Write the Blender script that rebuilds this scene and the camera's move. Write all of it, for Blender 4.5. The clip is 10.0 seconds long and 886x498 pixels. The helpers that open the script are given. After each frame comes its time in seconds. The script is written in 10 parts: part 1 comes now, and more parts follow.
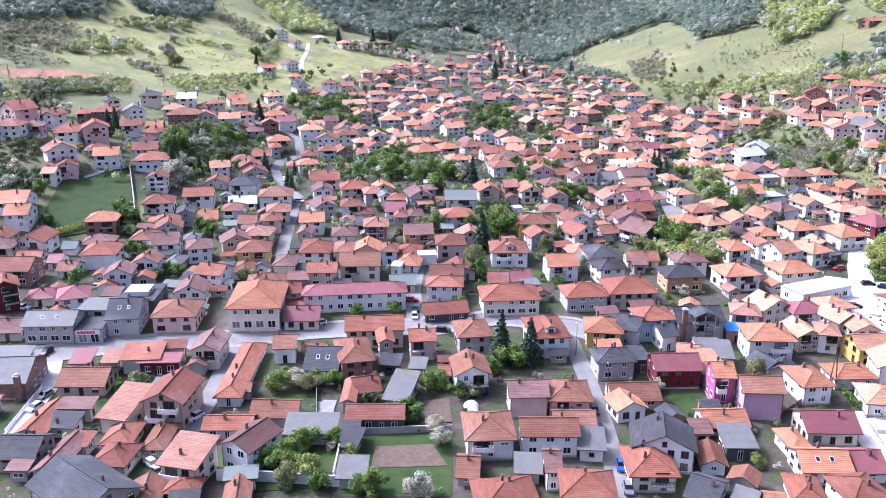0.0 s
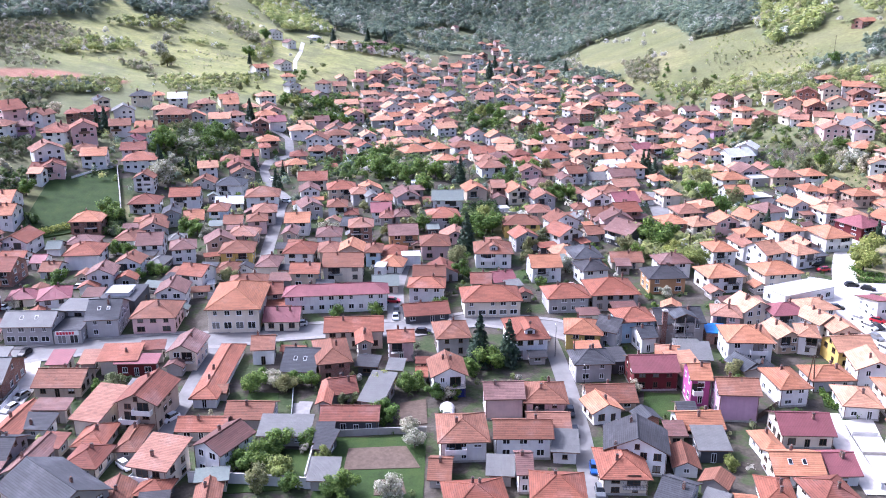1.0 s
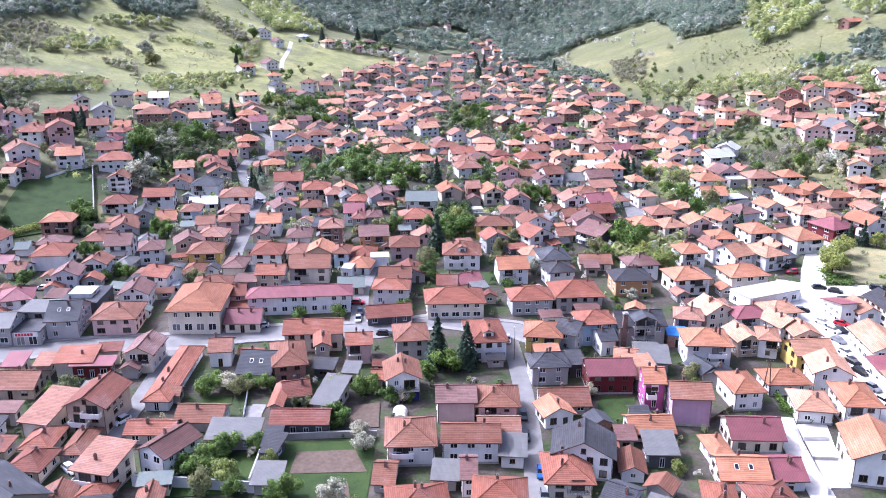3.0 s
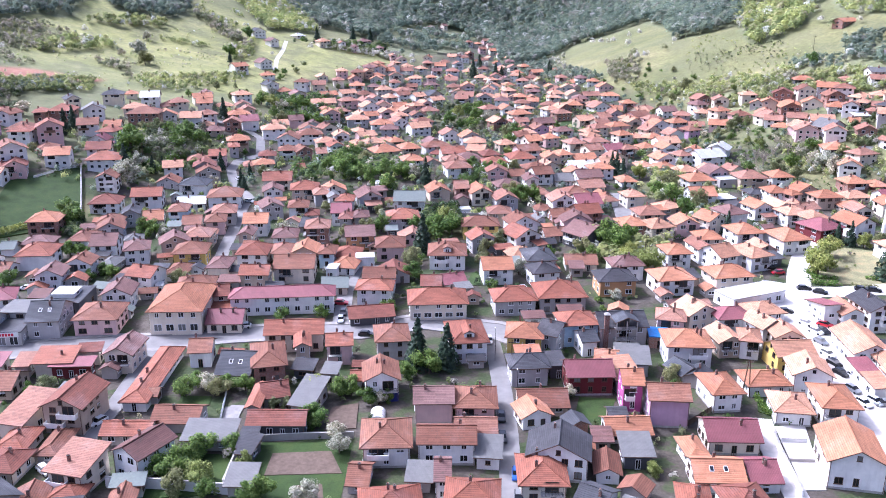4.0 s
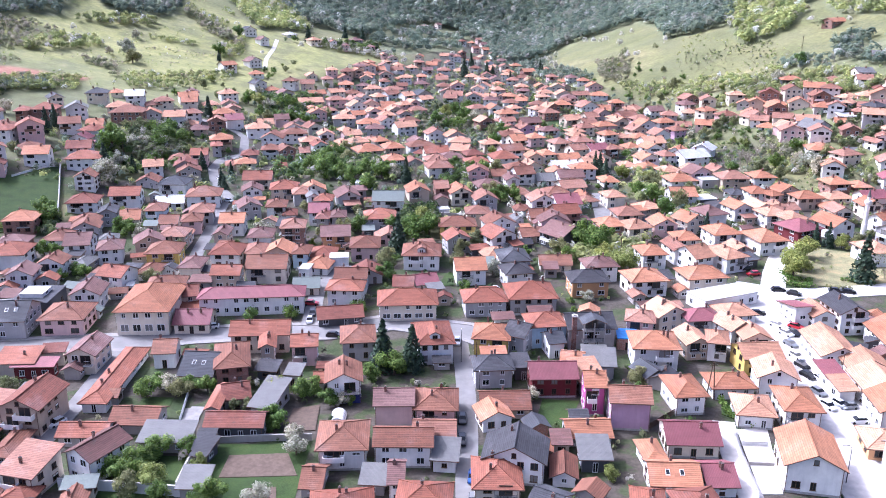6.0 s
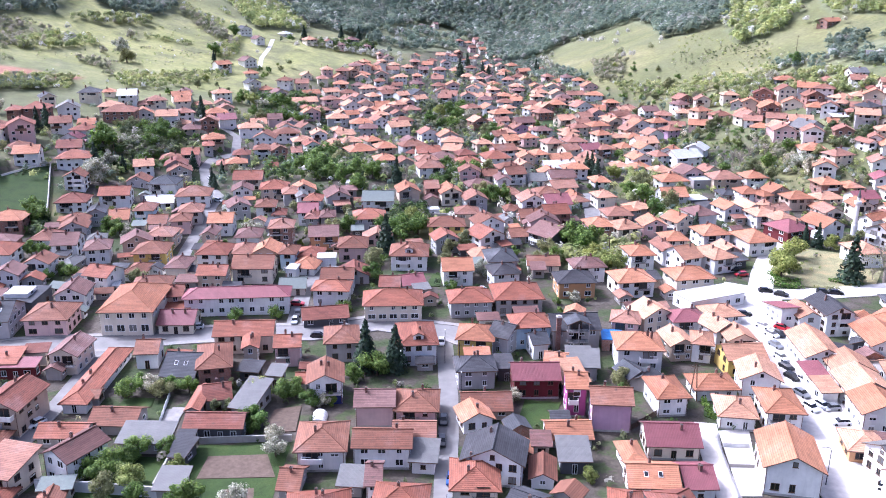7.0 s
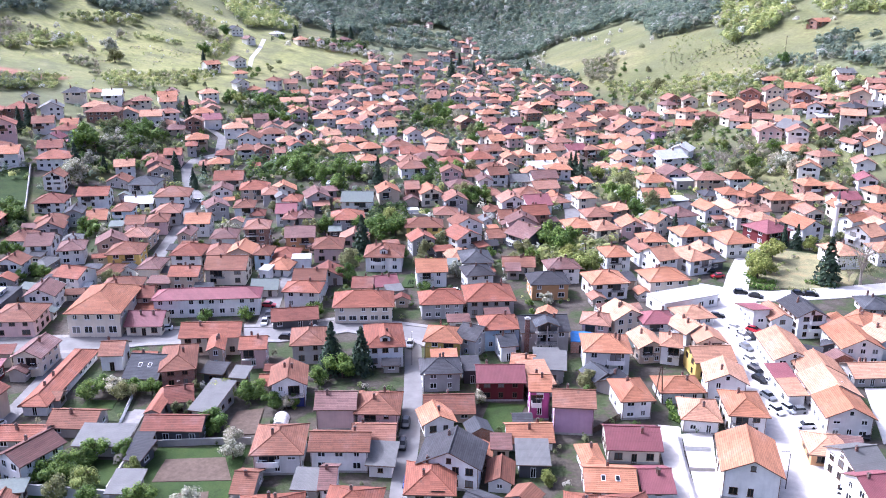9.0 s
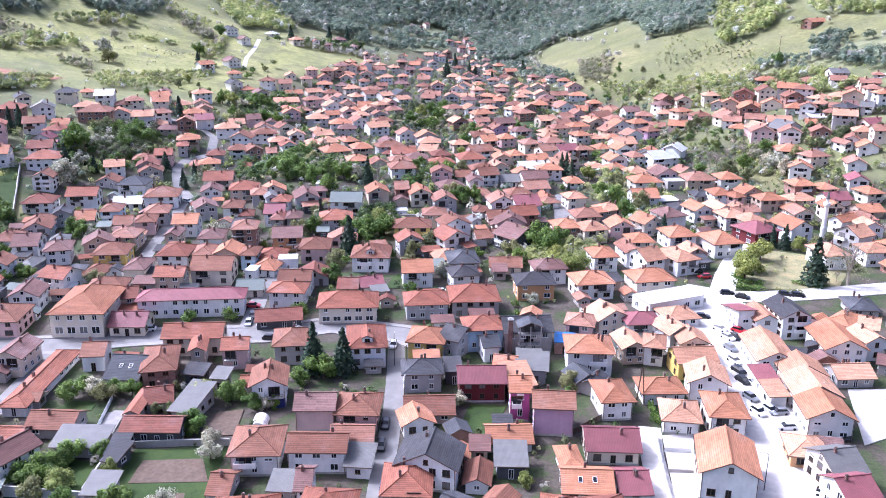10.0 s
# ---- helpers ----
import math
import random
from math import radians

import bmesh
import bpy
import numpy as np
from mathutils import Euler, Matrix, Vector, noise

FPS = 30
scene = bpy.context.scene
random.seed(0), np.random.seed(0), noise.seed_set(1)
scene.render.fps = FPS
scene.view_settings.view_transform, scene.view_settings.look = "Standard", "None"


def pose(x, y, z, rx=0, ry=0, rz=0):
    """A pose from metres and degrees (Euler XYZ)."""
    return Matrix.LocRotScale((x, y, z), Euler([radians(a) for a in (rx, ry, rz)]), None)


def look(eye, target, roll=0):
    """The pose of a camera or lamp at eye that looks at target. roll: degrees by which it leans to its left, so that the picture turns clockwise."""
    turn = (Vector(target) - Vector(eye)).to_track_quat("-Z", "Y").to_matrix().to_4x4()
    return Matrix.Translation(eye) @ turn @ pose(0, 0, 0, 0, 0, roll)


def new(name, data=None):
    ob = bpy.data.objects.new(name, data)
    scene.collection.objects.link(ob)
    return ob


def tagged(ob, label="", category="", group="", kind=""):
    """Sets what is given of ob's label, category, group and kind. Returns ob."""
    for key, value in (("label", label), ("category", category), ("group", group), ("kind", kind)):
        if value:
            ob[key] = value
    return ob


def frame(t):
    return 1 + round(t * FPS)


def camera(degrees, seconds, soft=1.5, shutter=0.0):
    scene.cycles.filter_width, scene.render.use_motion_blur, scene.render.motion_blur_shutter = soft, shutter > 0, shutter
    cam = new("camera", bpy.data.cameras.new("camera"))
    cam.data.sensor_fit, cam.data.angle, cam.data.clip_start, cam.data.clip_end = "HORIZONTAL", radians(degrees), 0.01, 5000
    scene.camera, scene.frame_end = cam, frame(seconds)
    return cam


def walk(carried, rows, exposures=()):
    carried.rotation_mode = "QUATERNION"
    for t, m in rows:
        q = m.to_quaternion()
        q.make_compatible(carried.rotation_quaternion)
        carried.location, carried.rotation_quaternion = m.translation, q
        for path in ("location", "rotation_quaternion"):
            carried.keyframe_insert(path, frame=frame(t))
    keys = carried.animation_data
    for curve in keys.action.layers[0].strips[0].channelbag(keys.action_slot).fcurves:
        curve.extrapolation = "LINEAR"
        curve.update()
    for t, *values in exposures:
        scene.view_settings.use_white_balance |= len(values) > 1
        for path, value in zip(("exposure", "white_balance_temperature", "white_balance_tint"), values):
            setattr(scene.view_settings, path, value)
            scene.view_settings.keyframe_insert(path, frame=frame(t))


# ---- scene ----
cam = camera(55.0, 10.0, soft=0.95)
METRES, EYE, TILT, LEAN, TURN = 44.5, 88.0, -17.8, 0.0, 0.0
ROWS = [
    (0.0, 0.0000, 0.0000, 0.0000, 0.000, 0.000, -0.000),
    (0.5, 0.0555, 0.0030, 0.0045, 0.008, -0.017, -0.030),
    (1.0, 0.1156, 0.0071, 0.0091, 0.025, -0.033, -0.060),
    (1.5, 0.1709, 0.0111, 0.0136, 0.017, -0.058, -0.090),
    (2.0, 0.2306, 0.0157, 0.0191, 0.033, -0.084, -0.120),
    (2.5, 0.2849, 0.0200, 0.0243, 0.042, -0.109, -0.150),
    (4.0, 0.4444, 0.0327, 0.0375, 0.075, -0.184, -0.240),
    (4.5, 0.4906, 0.0385, 0.0394, 0.084, -0.200, -0.270),
    (5.0, 0.5388, 0.0448, 0.0421, 0.084, -0.217, -0.320),
    (5.5, 0.5835, 0.0510, 0.0453, 0.100, -0.234, -0.350),
    (7.0, 0.7184, 0.0677, 0.0558, 0.150, -0.301, -0.440),
    (7.5, 0.7605, 0.0738, 0.0580, 0.159, -0.301, -0.470),
    (8.0, 0.8075, 0.0798, 0.0605, 0.184, -0.301, -0.480),
    (8.5, 0.8510, 0.0855, 0.0628, 0.200, -0.301, -0.490),
    (9.0, 0.8984, 0.0930, 0.0647, 0.217, -0.301, -0.490),
    (9.5, 0.9435, 0.0998, 0.0659, 0.234, -0.301, -0.500),
    (10.0, 0.9932, 0.1060, 0.0675, 0.251, -0.292, -0.500),
]
walk(cam, [(t, pose(0, 0, EYE, TILT, LEAN, TURN) @ pose(METRES * x, METRES * y, METRES * z, 90 + pitch, roll, yaw)) for t, x, y, z, yaw, pitch, roll in ROWS],
     exposures=[(0.0, 1.34, 4980.0, 22.0), (10.0, 1.34, 4980.0, 22.0)])

# ---- sky and sun ----
SUN = Vector((-0.66, 0.30, 0.82)).normalized()
world = bpy.data.worlds.new("sky")
scene.world = world
world.use_nodes = True
wn = world.node_tree
sky = wn.nodes.new("ShaderNodeTexSky")
sky.sky_type, sky.sun_disc = "NISHITA", False
sky.sun_elevation, sky.sun_rotation = math.asin(SUN.z), math.atan2(SUN.x, SUN.y)
sky.air_density, sky.dust_density, sky.ozone_density = 0.5, 8.0, 0.3
wn.links.new(sky.outputs[0], wn.nodes["Background"].inputs[0])
wn.nodes["Background"].inputs[1].default_value = 0.15
sun = new("sun", bpy.data.lights.new("sun", "SUN"))
sun.data.energy, sun.data.angle, sun.data.color = 1.55, radians(1.5), (1.0, 0.95, 0.87)
sun.matrix_world = look(SUN * 900, (0, 0, 0))

# ---- materials ----
class Nodes:
    """A short way to wire a node material."""

    def __init__(self, name, rough=0.8, metal=0.0):
        self.mat = bpy.data.materials.new(name)
        self.mat.use_nodes = True
        self.tree = self.mat.node_tree
        self.bsdf = self.tree.nodes["Principled BSDF"]
        self.bsdf.inputs["Roughness"].default_value = rough
        self.bsdf.inputs["Metallic"].default_value = metal
        self.bsdf.inputs["Specular IOR Level"].default_value = 0.3

    def node(self, kind, **inputs):
        n = self.tree.nodes.new("ShaderNode" + kind)
        for key, value in inputs.items():
            self.put(n.inputs[int(key[1:]) if key[0] == "i" and key[1:].isdigit() else key.replace("_", " ")], value)
        return n

    def put(self, socket, value):
        if isinstance(value, bpy.types.NodeSocket):
            self.tree.links.new(value, socket)
        else:
            socket.default_value = value

    def coords(self, which="Object"):
        return self.node("TexCoord").outputs[which]

    def place(self):
        return self.node("NewGeometry").outputs["Position"]

    def noise(self, vector, scale, detail=3.0, rough=0.55):
        return self.node("TexNoise", Vector=vector, Scale=scale, Detail=detail, Roughness=rough).outputs[0]

    def maths(self, op, a, b=0.0, c=0.0):
        n = self.node("Math", i0=a, i1=b, i2=c)
        n.operation = op
        return n.outputs[0]

    def ramp(self, value, *stops):
        n = self.node("ValToRGB", Fac=value)
        e = n.color_ramp.elements
        while len(e) < len(stops):
            e.new(0.5)
        for slot, (at, colour) in zip(e, stops):
            slot.position = at
            slot.color = (*colour, 1) if isinstance(colour, tuple) else (colour, colour, colour, 1)
        return n.outputs[0]

    def mix(self, fac, a, b, blend="MIX"):
        n = self.tree.nodes.new("ShaderNodeMix")
        n.data_type, n.blend_type = "RGBA", blend
        self.put(n.inputs[0], fac)
        self.put(n.inputs[6], (*a, 1) if isinstance(a, tuple) else a)
        self.put(n.inputs[7], (*b, 1) if isinstance(b, tuple) else b)
        return n.outputs[2]

    def bump(self, height, strength, distance):
        n = self.node("Bump", Height=height, Strength=strength, Distance=distance)
        self.put(self.bsdf.inputs["Normal"], n.outputs[0])

    def colour(self, value):
        self.put(self.bsdf.inputs["Base Color"], (*value, 1) if isinstance(value, tuple) else value)
        return self.mat


def shade(c, k):
    return tuple(min(1.0, v * k) for v in c)


def plaster(name, c, grain=1.0):
    """Painted render with rain streaks and blotches."""
    n = Nodes(name, 0.88)
    at = n.place()
    own = n.node("ObjectInfo").outputs["Random"]
    blot = n.ramp(n.noise(at, 0.35, 4), (0.3, shade(c, 0.82)), (0.62, c))
    tall = n.node("VectorMath", i0=at, i1=(1.6, 1.6, 0.22))
    tall.operation = "MULTIPLY"
    streak = n.ramp(n.noise(tall.outputs[0], 1.0, 4), (0.46, 1.0), (0.75, 0.9))
    col = n.mix(1.0, blot, streak, "MULTIPLY")
    col = n.mix(1.0, col, n.ramp(own, (0.0, 0.88), (1.0, 1.05)), "MULTIPLY")
    n.bump(n.noise(at, 9.0, 2), 0.12 * grain, 0.03)
    return n.colour(col)


def brickwork(name, c):
    n = Nodes(name, 0.9)
    at = n.coords("UV")
    b = n.node("TexBrick", Vector=at, Color1=(*c, 1), Color2=(*shade(c, 0.7), 1), Mortar=(0.36, 0.32, 0.28, 1), Scale=1.0)
    for key, value in (("Mortar Size", 0.018), ("Brick Width", 0.33), ("Row Height", 0.22)):
        b.inputs[key].default_value = value
    stain = n.ramp(n.noise(n.place(), 0.5, 4), (0.3, 0.7), (0.7, 1.05))
    n.bump(b.outputs[1], -0.3, 0.02)
    return n.colour(n.mix(1.0, b.outputs[0], stain, "MULTIPLY"))


def tiles(name, c, worn=1.0, row=0.40, col=0.30):
    """Clay tiles in courses: u along the eave, v up the slope, in metres."""
    n = Nodes(name, 0.8)
    uv = n.node("SeparateXYZ", Vector=n.coords("UV"))
    u, v = uv.outputs[0], uv.outputs[1]
    r = n.maths("DIVIDE", v, row)
    k = n.maths("DIVIDE", u, col)
    fr, fk = n.maths("FRACT", r), n.maths("FRACT", k)
    cell = n.node("CombineXYZ", X=n.maths("FLOOR", k), Y=n.maths("FLOOR", r), Z=n.maths("MULTIPLY", n.node("ObjectInfo").outputs["Random"], 50.0))
    white = n.node("TexWhiteNoise", Vector=cell.outputs[0])
    course = n.node("CombineXYZ", X=n.maths("MULTIPLY", n.maths("FLOOR", r), 1.0), Y=n.maths("FLOOR", n.maths("DIVIDE", u, 2.3)))
    band = n.node("TexWhiteNoise", Vector=course.outputs[0])
    at = n.place()
    own = n.node("ObjectInfo").outputs["Random"]
    base = n.ramp(n.noise(at, 0.16, 3), (0.25, shade(c, 0.78)), (0.55, c), (0.8, tuple(min(1, 0.85 * x + 0.07) for x in c)))
    base = n.mix(1.0, base, n.ramp(white.outputs[0], (0.0, 0.92), (1.0, 1.06)), "MULTIPLY")
    base = n.mix(1.0, base, n.ramp(band.outputs[0], (0.0, 0.82), (1.0, 1.1)), "MULTIPLY")
    base = n.mix(1.0, base, n.ramp(own, (0.0, (0.78, 0.74, 0.74)), (0.5, (1.0, 1.0, 1.0)), (1.0, (1.14, 1.2, 1.24))), "MULTIPLY")
    base = n.mix(1.0, base, n.ramp(n.noise(at, 0.035, 2), (0.3, (0.86, 0.8, 0.8)), (0.7, (1.1, 1.12, 1.14))), "MULTIPLY")
    moss = n.ramp(n.noise(at, 0.9, 5, 0.65), (0.58, 0.0), (0.74, 0.55 * worn))
    base = n.mix(moss, base, (0.075, 0.062, 0.05))
    # shade of the overlap, painted as a dark band along each course's lower edge
    lip_shade = n.ramp(fr, (0.0, 0.3), (0.26, 1.0))
    base = n.mix(0.8, base, n.mix(1.0, base, lip_shade, "MULTIPLY"))
    wave = n.maths("SINE", n.maths("MULTIPLY", k, 6.2832))
    height = n.maths("ADD", n.maths("MULTIPLY", fr, -0.6), n.maths("MULTIPLY", wave, 0.05))
    n.bump(height, 0.9, 0.06)
    return n.colour(base)


def metal_roof(name, c, pitch=0.3):
    """Ribbed painted sheet."""
    n = Nodes(name, 0.58, 0.0)
    uv = n.node("SeparateXYZ", Vector=n.coords("UV"))
    k = n.maths("FRACT", n.maths("DIVIDE", uv.outputs[0], pitch))
    rib = n.ramp(k, (0.0, 0.0), (0.08, 1.0), (0.2, 1.0), (0.28, 0.0))
    lap = n.ramp(n.maths("FRACT", n.maths("DIVIDE", uv.outputs[1], 2.1)), (0.0, 0.72), (0.04, 1.0))
    col = n.ramp(n.noise(n.place(), 0.5, 5), (0.3, shade(c, 0.8)), (0.65, c))
    col = n.mix(1.0, col, lap, "MULTIPLY")
    col = n.mix(1.0, col, n.ramp(rib, (0.0, 0.86), (1.0, 1.05)), "MULTIPLY")
    n.bump(rib, 0.6, 0.05)
    return n.colour(col)


def plain(name, c, rough=0.6, metal=0.0, vary=0.15, scale=2.0):
    n = Nodes(name, rough, metal)
    f = n.noise(n.place(), scale, 4)
    n.bump(n.noise(n.place(), scale * 9, 2), 0.1, 0.02)
    return n.colour(n.ramp(f, (0.3, shade(c, 1 - vary)), (0.7, shade(c, 1 + vary * 0.4))))


def glass(name):
    n = Nodes(name, 0.06)
    n.bsdf.inputs["Specular IOR Level"].default_value = 0.35
    own = n.node("ObjectInfo").outputs["Random"]
    return n.colour(n.ramp(own, (0.0, (0.008, 0.009, 0.011)), (0.7, (0.02, 0.022, 0.026)), (0.9, (0.07, 0.07, 0.068)), (1.0, (0.22, 0.21, 0.2))))


def leaves(name, low, mid, high, sheen=0.25, far=False):
    """Leaf clumps: their own shade by island, a drift by place."""
    n = Nodes(name, 0.65)
    own = n.node("NewGeometry").outputs["Random Per Island"]
    col = n.ramp(own, (0.0, low), (0.5, mid), (1.0, high))
    drift = n.ramp(n.noise(n.place(), 0.22, 3), (0.3, 0.72), (0.7, 1.2))
    tree = n.ramp(n.node("ObjectInfo").outputs["Random"], (0.0, (0.8, 0.85, 0.8)), (1.0, (1.2, 1.12, 1.0)))
    col = n.mix(1.0, col, drift, "MULTIPLY")
    if not far:
        col = n.mix(1.0, col, tree, "MULTIPLY")
    t = n.node("BsdfTranslucent", Color=col)
    mixer = n.node("MixShader", Fac=sheen, i1=n.bsdf.outputs[0], i2=t.outputs[0])
    n.put(n.tree.nodes["Material Output"].inputs[0], mixer.outputs[0])
    return n.colour(col)


ROOF = {
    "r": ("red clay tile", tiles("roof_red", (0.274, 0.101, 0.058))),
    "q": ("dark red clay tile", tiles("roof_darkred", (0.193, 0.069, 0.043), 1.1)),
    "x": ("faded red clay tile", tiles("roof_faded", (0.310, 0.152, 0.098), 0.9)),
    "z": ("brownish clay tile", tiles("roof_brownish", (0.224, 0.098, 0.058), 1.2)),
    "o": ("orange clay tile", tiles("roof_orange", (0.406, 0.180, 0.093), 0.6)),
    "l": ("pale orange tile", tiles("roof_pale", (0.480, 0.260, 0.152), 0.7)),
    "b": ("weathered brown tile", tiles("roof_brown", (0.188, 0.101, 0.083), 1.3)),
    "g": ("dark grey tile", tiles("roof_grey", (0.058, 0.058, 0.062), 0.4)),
    "m": ("maroon sheet-metal", metal_roof("roof_maroon", (0.208, 0.068, 0.074))),
    "p": ("pink-red sheet-metal", metal_roof("roof_pink", (0.269, 0.092, 0.098))),
    "s": ("light grey sheet", metal_roof("roof_sheet", (0.165, 0.16, 0.15), 0.22)),
    "w": ("white sheet-metal", metal_roof("roof_white", (0.54, 0.54, 0.52), 0.6)),
    "B": ("blue tarpaulin", plain("roof_tarp", (0.05, 0.22, 0.55), 0.5, 0, 0.3, 1.0)),
    "n": ("grey-green felt", plain("roof_felt", (0.16, 0.18, 0.16), 0.9)),
}
WALL = {
    "w": ("white", plaster("wall_white", (0.82, 0.80, 0.77))),
    "c": ("cream", plaster("wall_cream", (0.74, 0.66, 0.54))),
    "y": ("yellow", plaster("wall_yellow", (0.68, 0.49, 0.14))),
    "g": ("grey", plaster("wall_grey", (0.46, 0.44, 0.43))),
    "t": ("tan", plaster("wall_tan", (0.56, 0.45, 0.35))),
    "k": ("bare brick", brickwork("wall_brick", (0.36, 0.17, 0.12))),
    "p": ("pale pink", plaster("wall_pink", (0.70, 0.49, 0.46))),
    "v": ("magenta", plaster("wall_magenta", (0.42, 0.10, 0.27))),
    "u": ("lilac", plaster("wall_lilac", (0.55, 0.36, 0.47))),
    "l": ("light blue", plaster("wall_blue", (0.52, 0.66, 0.75))),
    "o": ("ochre", plaster("wall_ochre", (0.58, 0.33, 0.16))),
    "d": ("dark red", plaster("wall_darkred", (0.14, 0.025, 0.028))),
    "n": ("dark grey", plaster("wall_dark", (0.09, 0.09, 0.095))),
    "e": ("weathered concrete", plaster("wall_concrete", (0.43, 0.39, 0.36), 2.0)),
}
FRAME_WHITE = plain("frame_white", (0.74, 0.74, 0.73), 0.4, 0, 0.06)
FRAME_BROWN = plain("frame_brown", (0.10, 0.055, 0.03), 0.5, 0, 0.2)
GLASS = glass("window_glass")
FASCIA = plain("fascia_wood", (0.16, 0.10, 0.07), 0.7)
CONCRETE = plain("concrete", (0.42, 0.40, 0.37), 0.9, 0, 0.3, 0.8)
CHIMNEY = brickwork("chimney_brick", (0.22, 0.09, 0.065))
SOOT = plain("sooty_concrete", (0.13, 0.12, 0.11), 0.95, 0, 0.3, 2.0)
RAIL = plain("rail_iron", (0.05, 0.05, 0.055), 0.5, 0.4)
WOOD = plain("dark_wood", (0.09, 0.055, 0.035), 0.75, 0, 0.35, 3.0)
BARK_PALE = plain("pale_bark", (0.34, 0.29, 0.235), 0.95, 0, 0.35, 4.0)
BARK = plain("bark", (0.10, 0.075, 0.055), 0.95, 0, 0.4, 4.0)
ASPHALT = plain("asphalt", (0.205, 0.195, 0.185), 0.9, 0, 0.22, 0.35)
SIDEWALK = plain("sidewalk_slabs", (0.26, 0.245, 0.23), 0.9, 0, 0.2, 0.9)
PAVING = plain("paving", (0.50, 0.47, 0.43), 0.9, 0, 0.18, 0.7)
LEAF = leaves("leaf_green", (0.06, 0.11, 0.022), (0.13, 0.21, 0.04), (0.23, 0.32, 0.07), 0.38)
LEAF_YOUNG = leaves("leaf_young", (0.14, 0.18, 0.04), (0.26, 0.30, 0.075), (0.40, 0.42, 0.13), 0.38)
LEAF_OLIVE = leaves("leaf_olive", (0.15, 0.17, 0.075), (0.24, 0.255, 0.115), (0.34, 0.34, 0.17), 0.5)
BLOSSOM = leaves("leaf_blossom", (0.22, 0.24, 0.12), (0.46, 0.44, 0.35), (0.68, 0.64, 0.57), 0.35)
NEEDLE = leaves("leaf_needle", (0.014, 0.028, 0.018), (0.028, 0.054, 0.03), (0.05, 0.082, 0.042), 0.08)
TWIG = leaves("leaf_twig", (0.22, 0.22, 0.115), (0.31, 0.31, 0.16), (0.40, 0.385, 0.22), 0.5, True)


def forest(name, *stops):
    """Far crowns: each tree has its own kind of green, each clump its own shade."""
    n = Nodes(name, 0.7)
    own = n.node("Attribute")
    own.attribute_name = "tree"
    col = n.ramp(own.outputs["Fac"], *stops)
    col = n.mix(1.0, col, n.ramp(n.node("NewGeometry").outputs["Random Per Island"], (0.0, 0.82), (1.0, 1.15)), "MULTIPLY")
    col = n.mix(1.0, col, n.ramp(n.noise(n.place(), 0.018, 4), (0.3, 0.72), (0.7, 1.2)), "MULTIPLY")
    t = n.node("BsdfTranslucent", Color=col)
    mixer = n.node("MixShader", Fac=0.5, i1=n.bsdf.outputs[0], i2=t.outputs[0])
    n.put(n.tree.nodes["Material Output"].inputs[0], mixer.outputs[0])
    return n.colour(col)


FOREST = {
    # greens raised and made bluer in the base colour, standing in for distance haze
    "FOREST_DEEP": forest("forest_deep", (0.0, (0.135, 0.178, 0.135)), (0.45, (0.189, 0.243, 0.173)), (0.8, (0.265, 0.313, 0.200)), (0.93, (0.313, 0.302, 0.248)), (0.98, (0.540, 0.551, 0.486))),
    "FOREST_SPRING": forest("forest_spring", (0.0, (0.195, 0.240, 0.091)), (0.4, (0.354, 0.399, 0.140)), (0.75, (0.531, 0.540, 0.206)), (0.92, (0.425, 0.389, 0.264)), (0.97, (0.700, 0.700, 0.628))),
    "GARDEN": forest("garden_mix", (0.0, (0.03, 0.05, 0.022)), (0.25, (0.06, 0.10, 0.025)), (0.6, (0.115, 0.18, 0.04)), (0.85, (0.20, 0.25, 0.07)), (0.94, (0.22, 0.20, 0.14)), (0.98, (0.55, 0.53, 0.46))),
    "THICKET": forest("thicket_mix", (0.0, (0.05, 0.07, 0.03)), (0.35, (0.11, 0.14, 0.05)), (0.7, (0.17, 0.19, 0.08)), (0.9, (0.20, 0.175, 0.125)), (0.98, (0.52, 0.50, 0.43))),
    "SCRUB_MIX": forest("scrub_mix", (0.0, (0.161, 0.185, 0.097)), (0.4, (0.282, 0.290, 0.153)), (0.75, (0.378, 0.330, 0.241)), (0.95, (0.435, 0.402, 0.306))),
    "BLOSSOM_MIX": forest("blossom_mix", (0.0, (0.20, 0.225, 0.09)), (0.4, (0.32, 0.33, 0.17)), (0.6, (0.50, 0.48, 0.40)), (1.0, (0.64, 0.61, 0.55))),
}
BLUE_PAINT = plain("blue_paint", (0.02, 0.03, 0.16), 0.6, 0, 0.2)
SIGN_RED = plain("sign_red", (0.5, 0.02, 0.05), 0.4, 0, 0.08)
SOIL = plain("garden_soil", (0.125, 0.09, 0.066), 0.97, 0, 0.3, 1.2)


def lawn(name, c):
    n = Nodes(name, 0.9)
    at = n.place()
    col = n.ramp(n.noise(at, 0.25, 5, 0.6), (0.28, shade(c, 0.6)), (0.5, c), (0.75, (c[0] * 1.5, c[1] * 1.2, c[2] * 1.2)))
    col = n.mix(1.0, col, n.ramp(n.noise(at, 3.5, 3), (0.3, 0.72), (0.7, 1.15)), "MULTIPLY")
    n.bump(n.noise(at, 6.0, 3), 0.5, 0.12)
    return n.colour(col)


LAWN = lawn("lawn_grass", (0.034, 0.062, 0.011))
PARK = lawn("park_grass", (0.25, 0.235, 0.115))


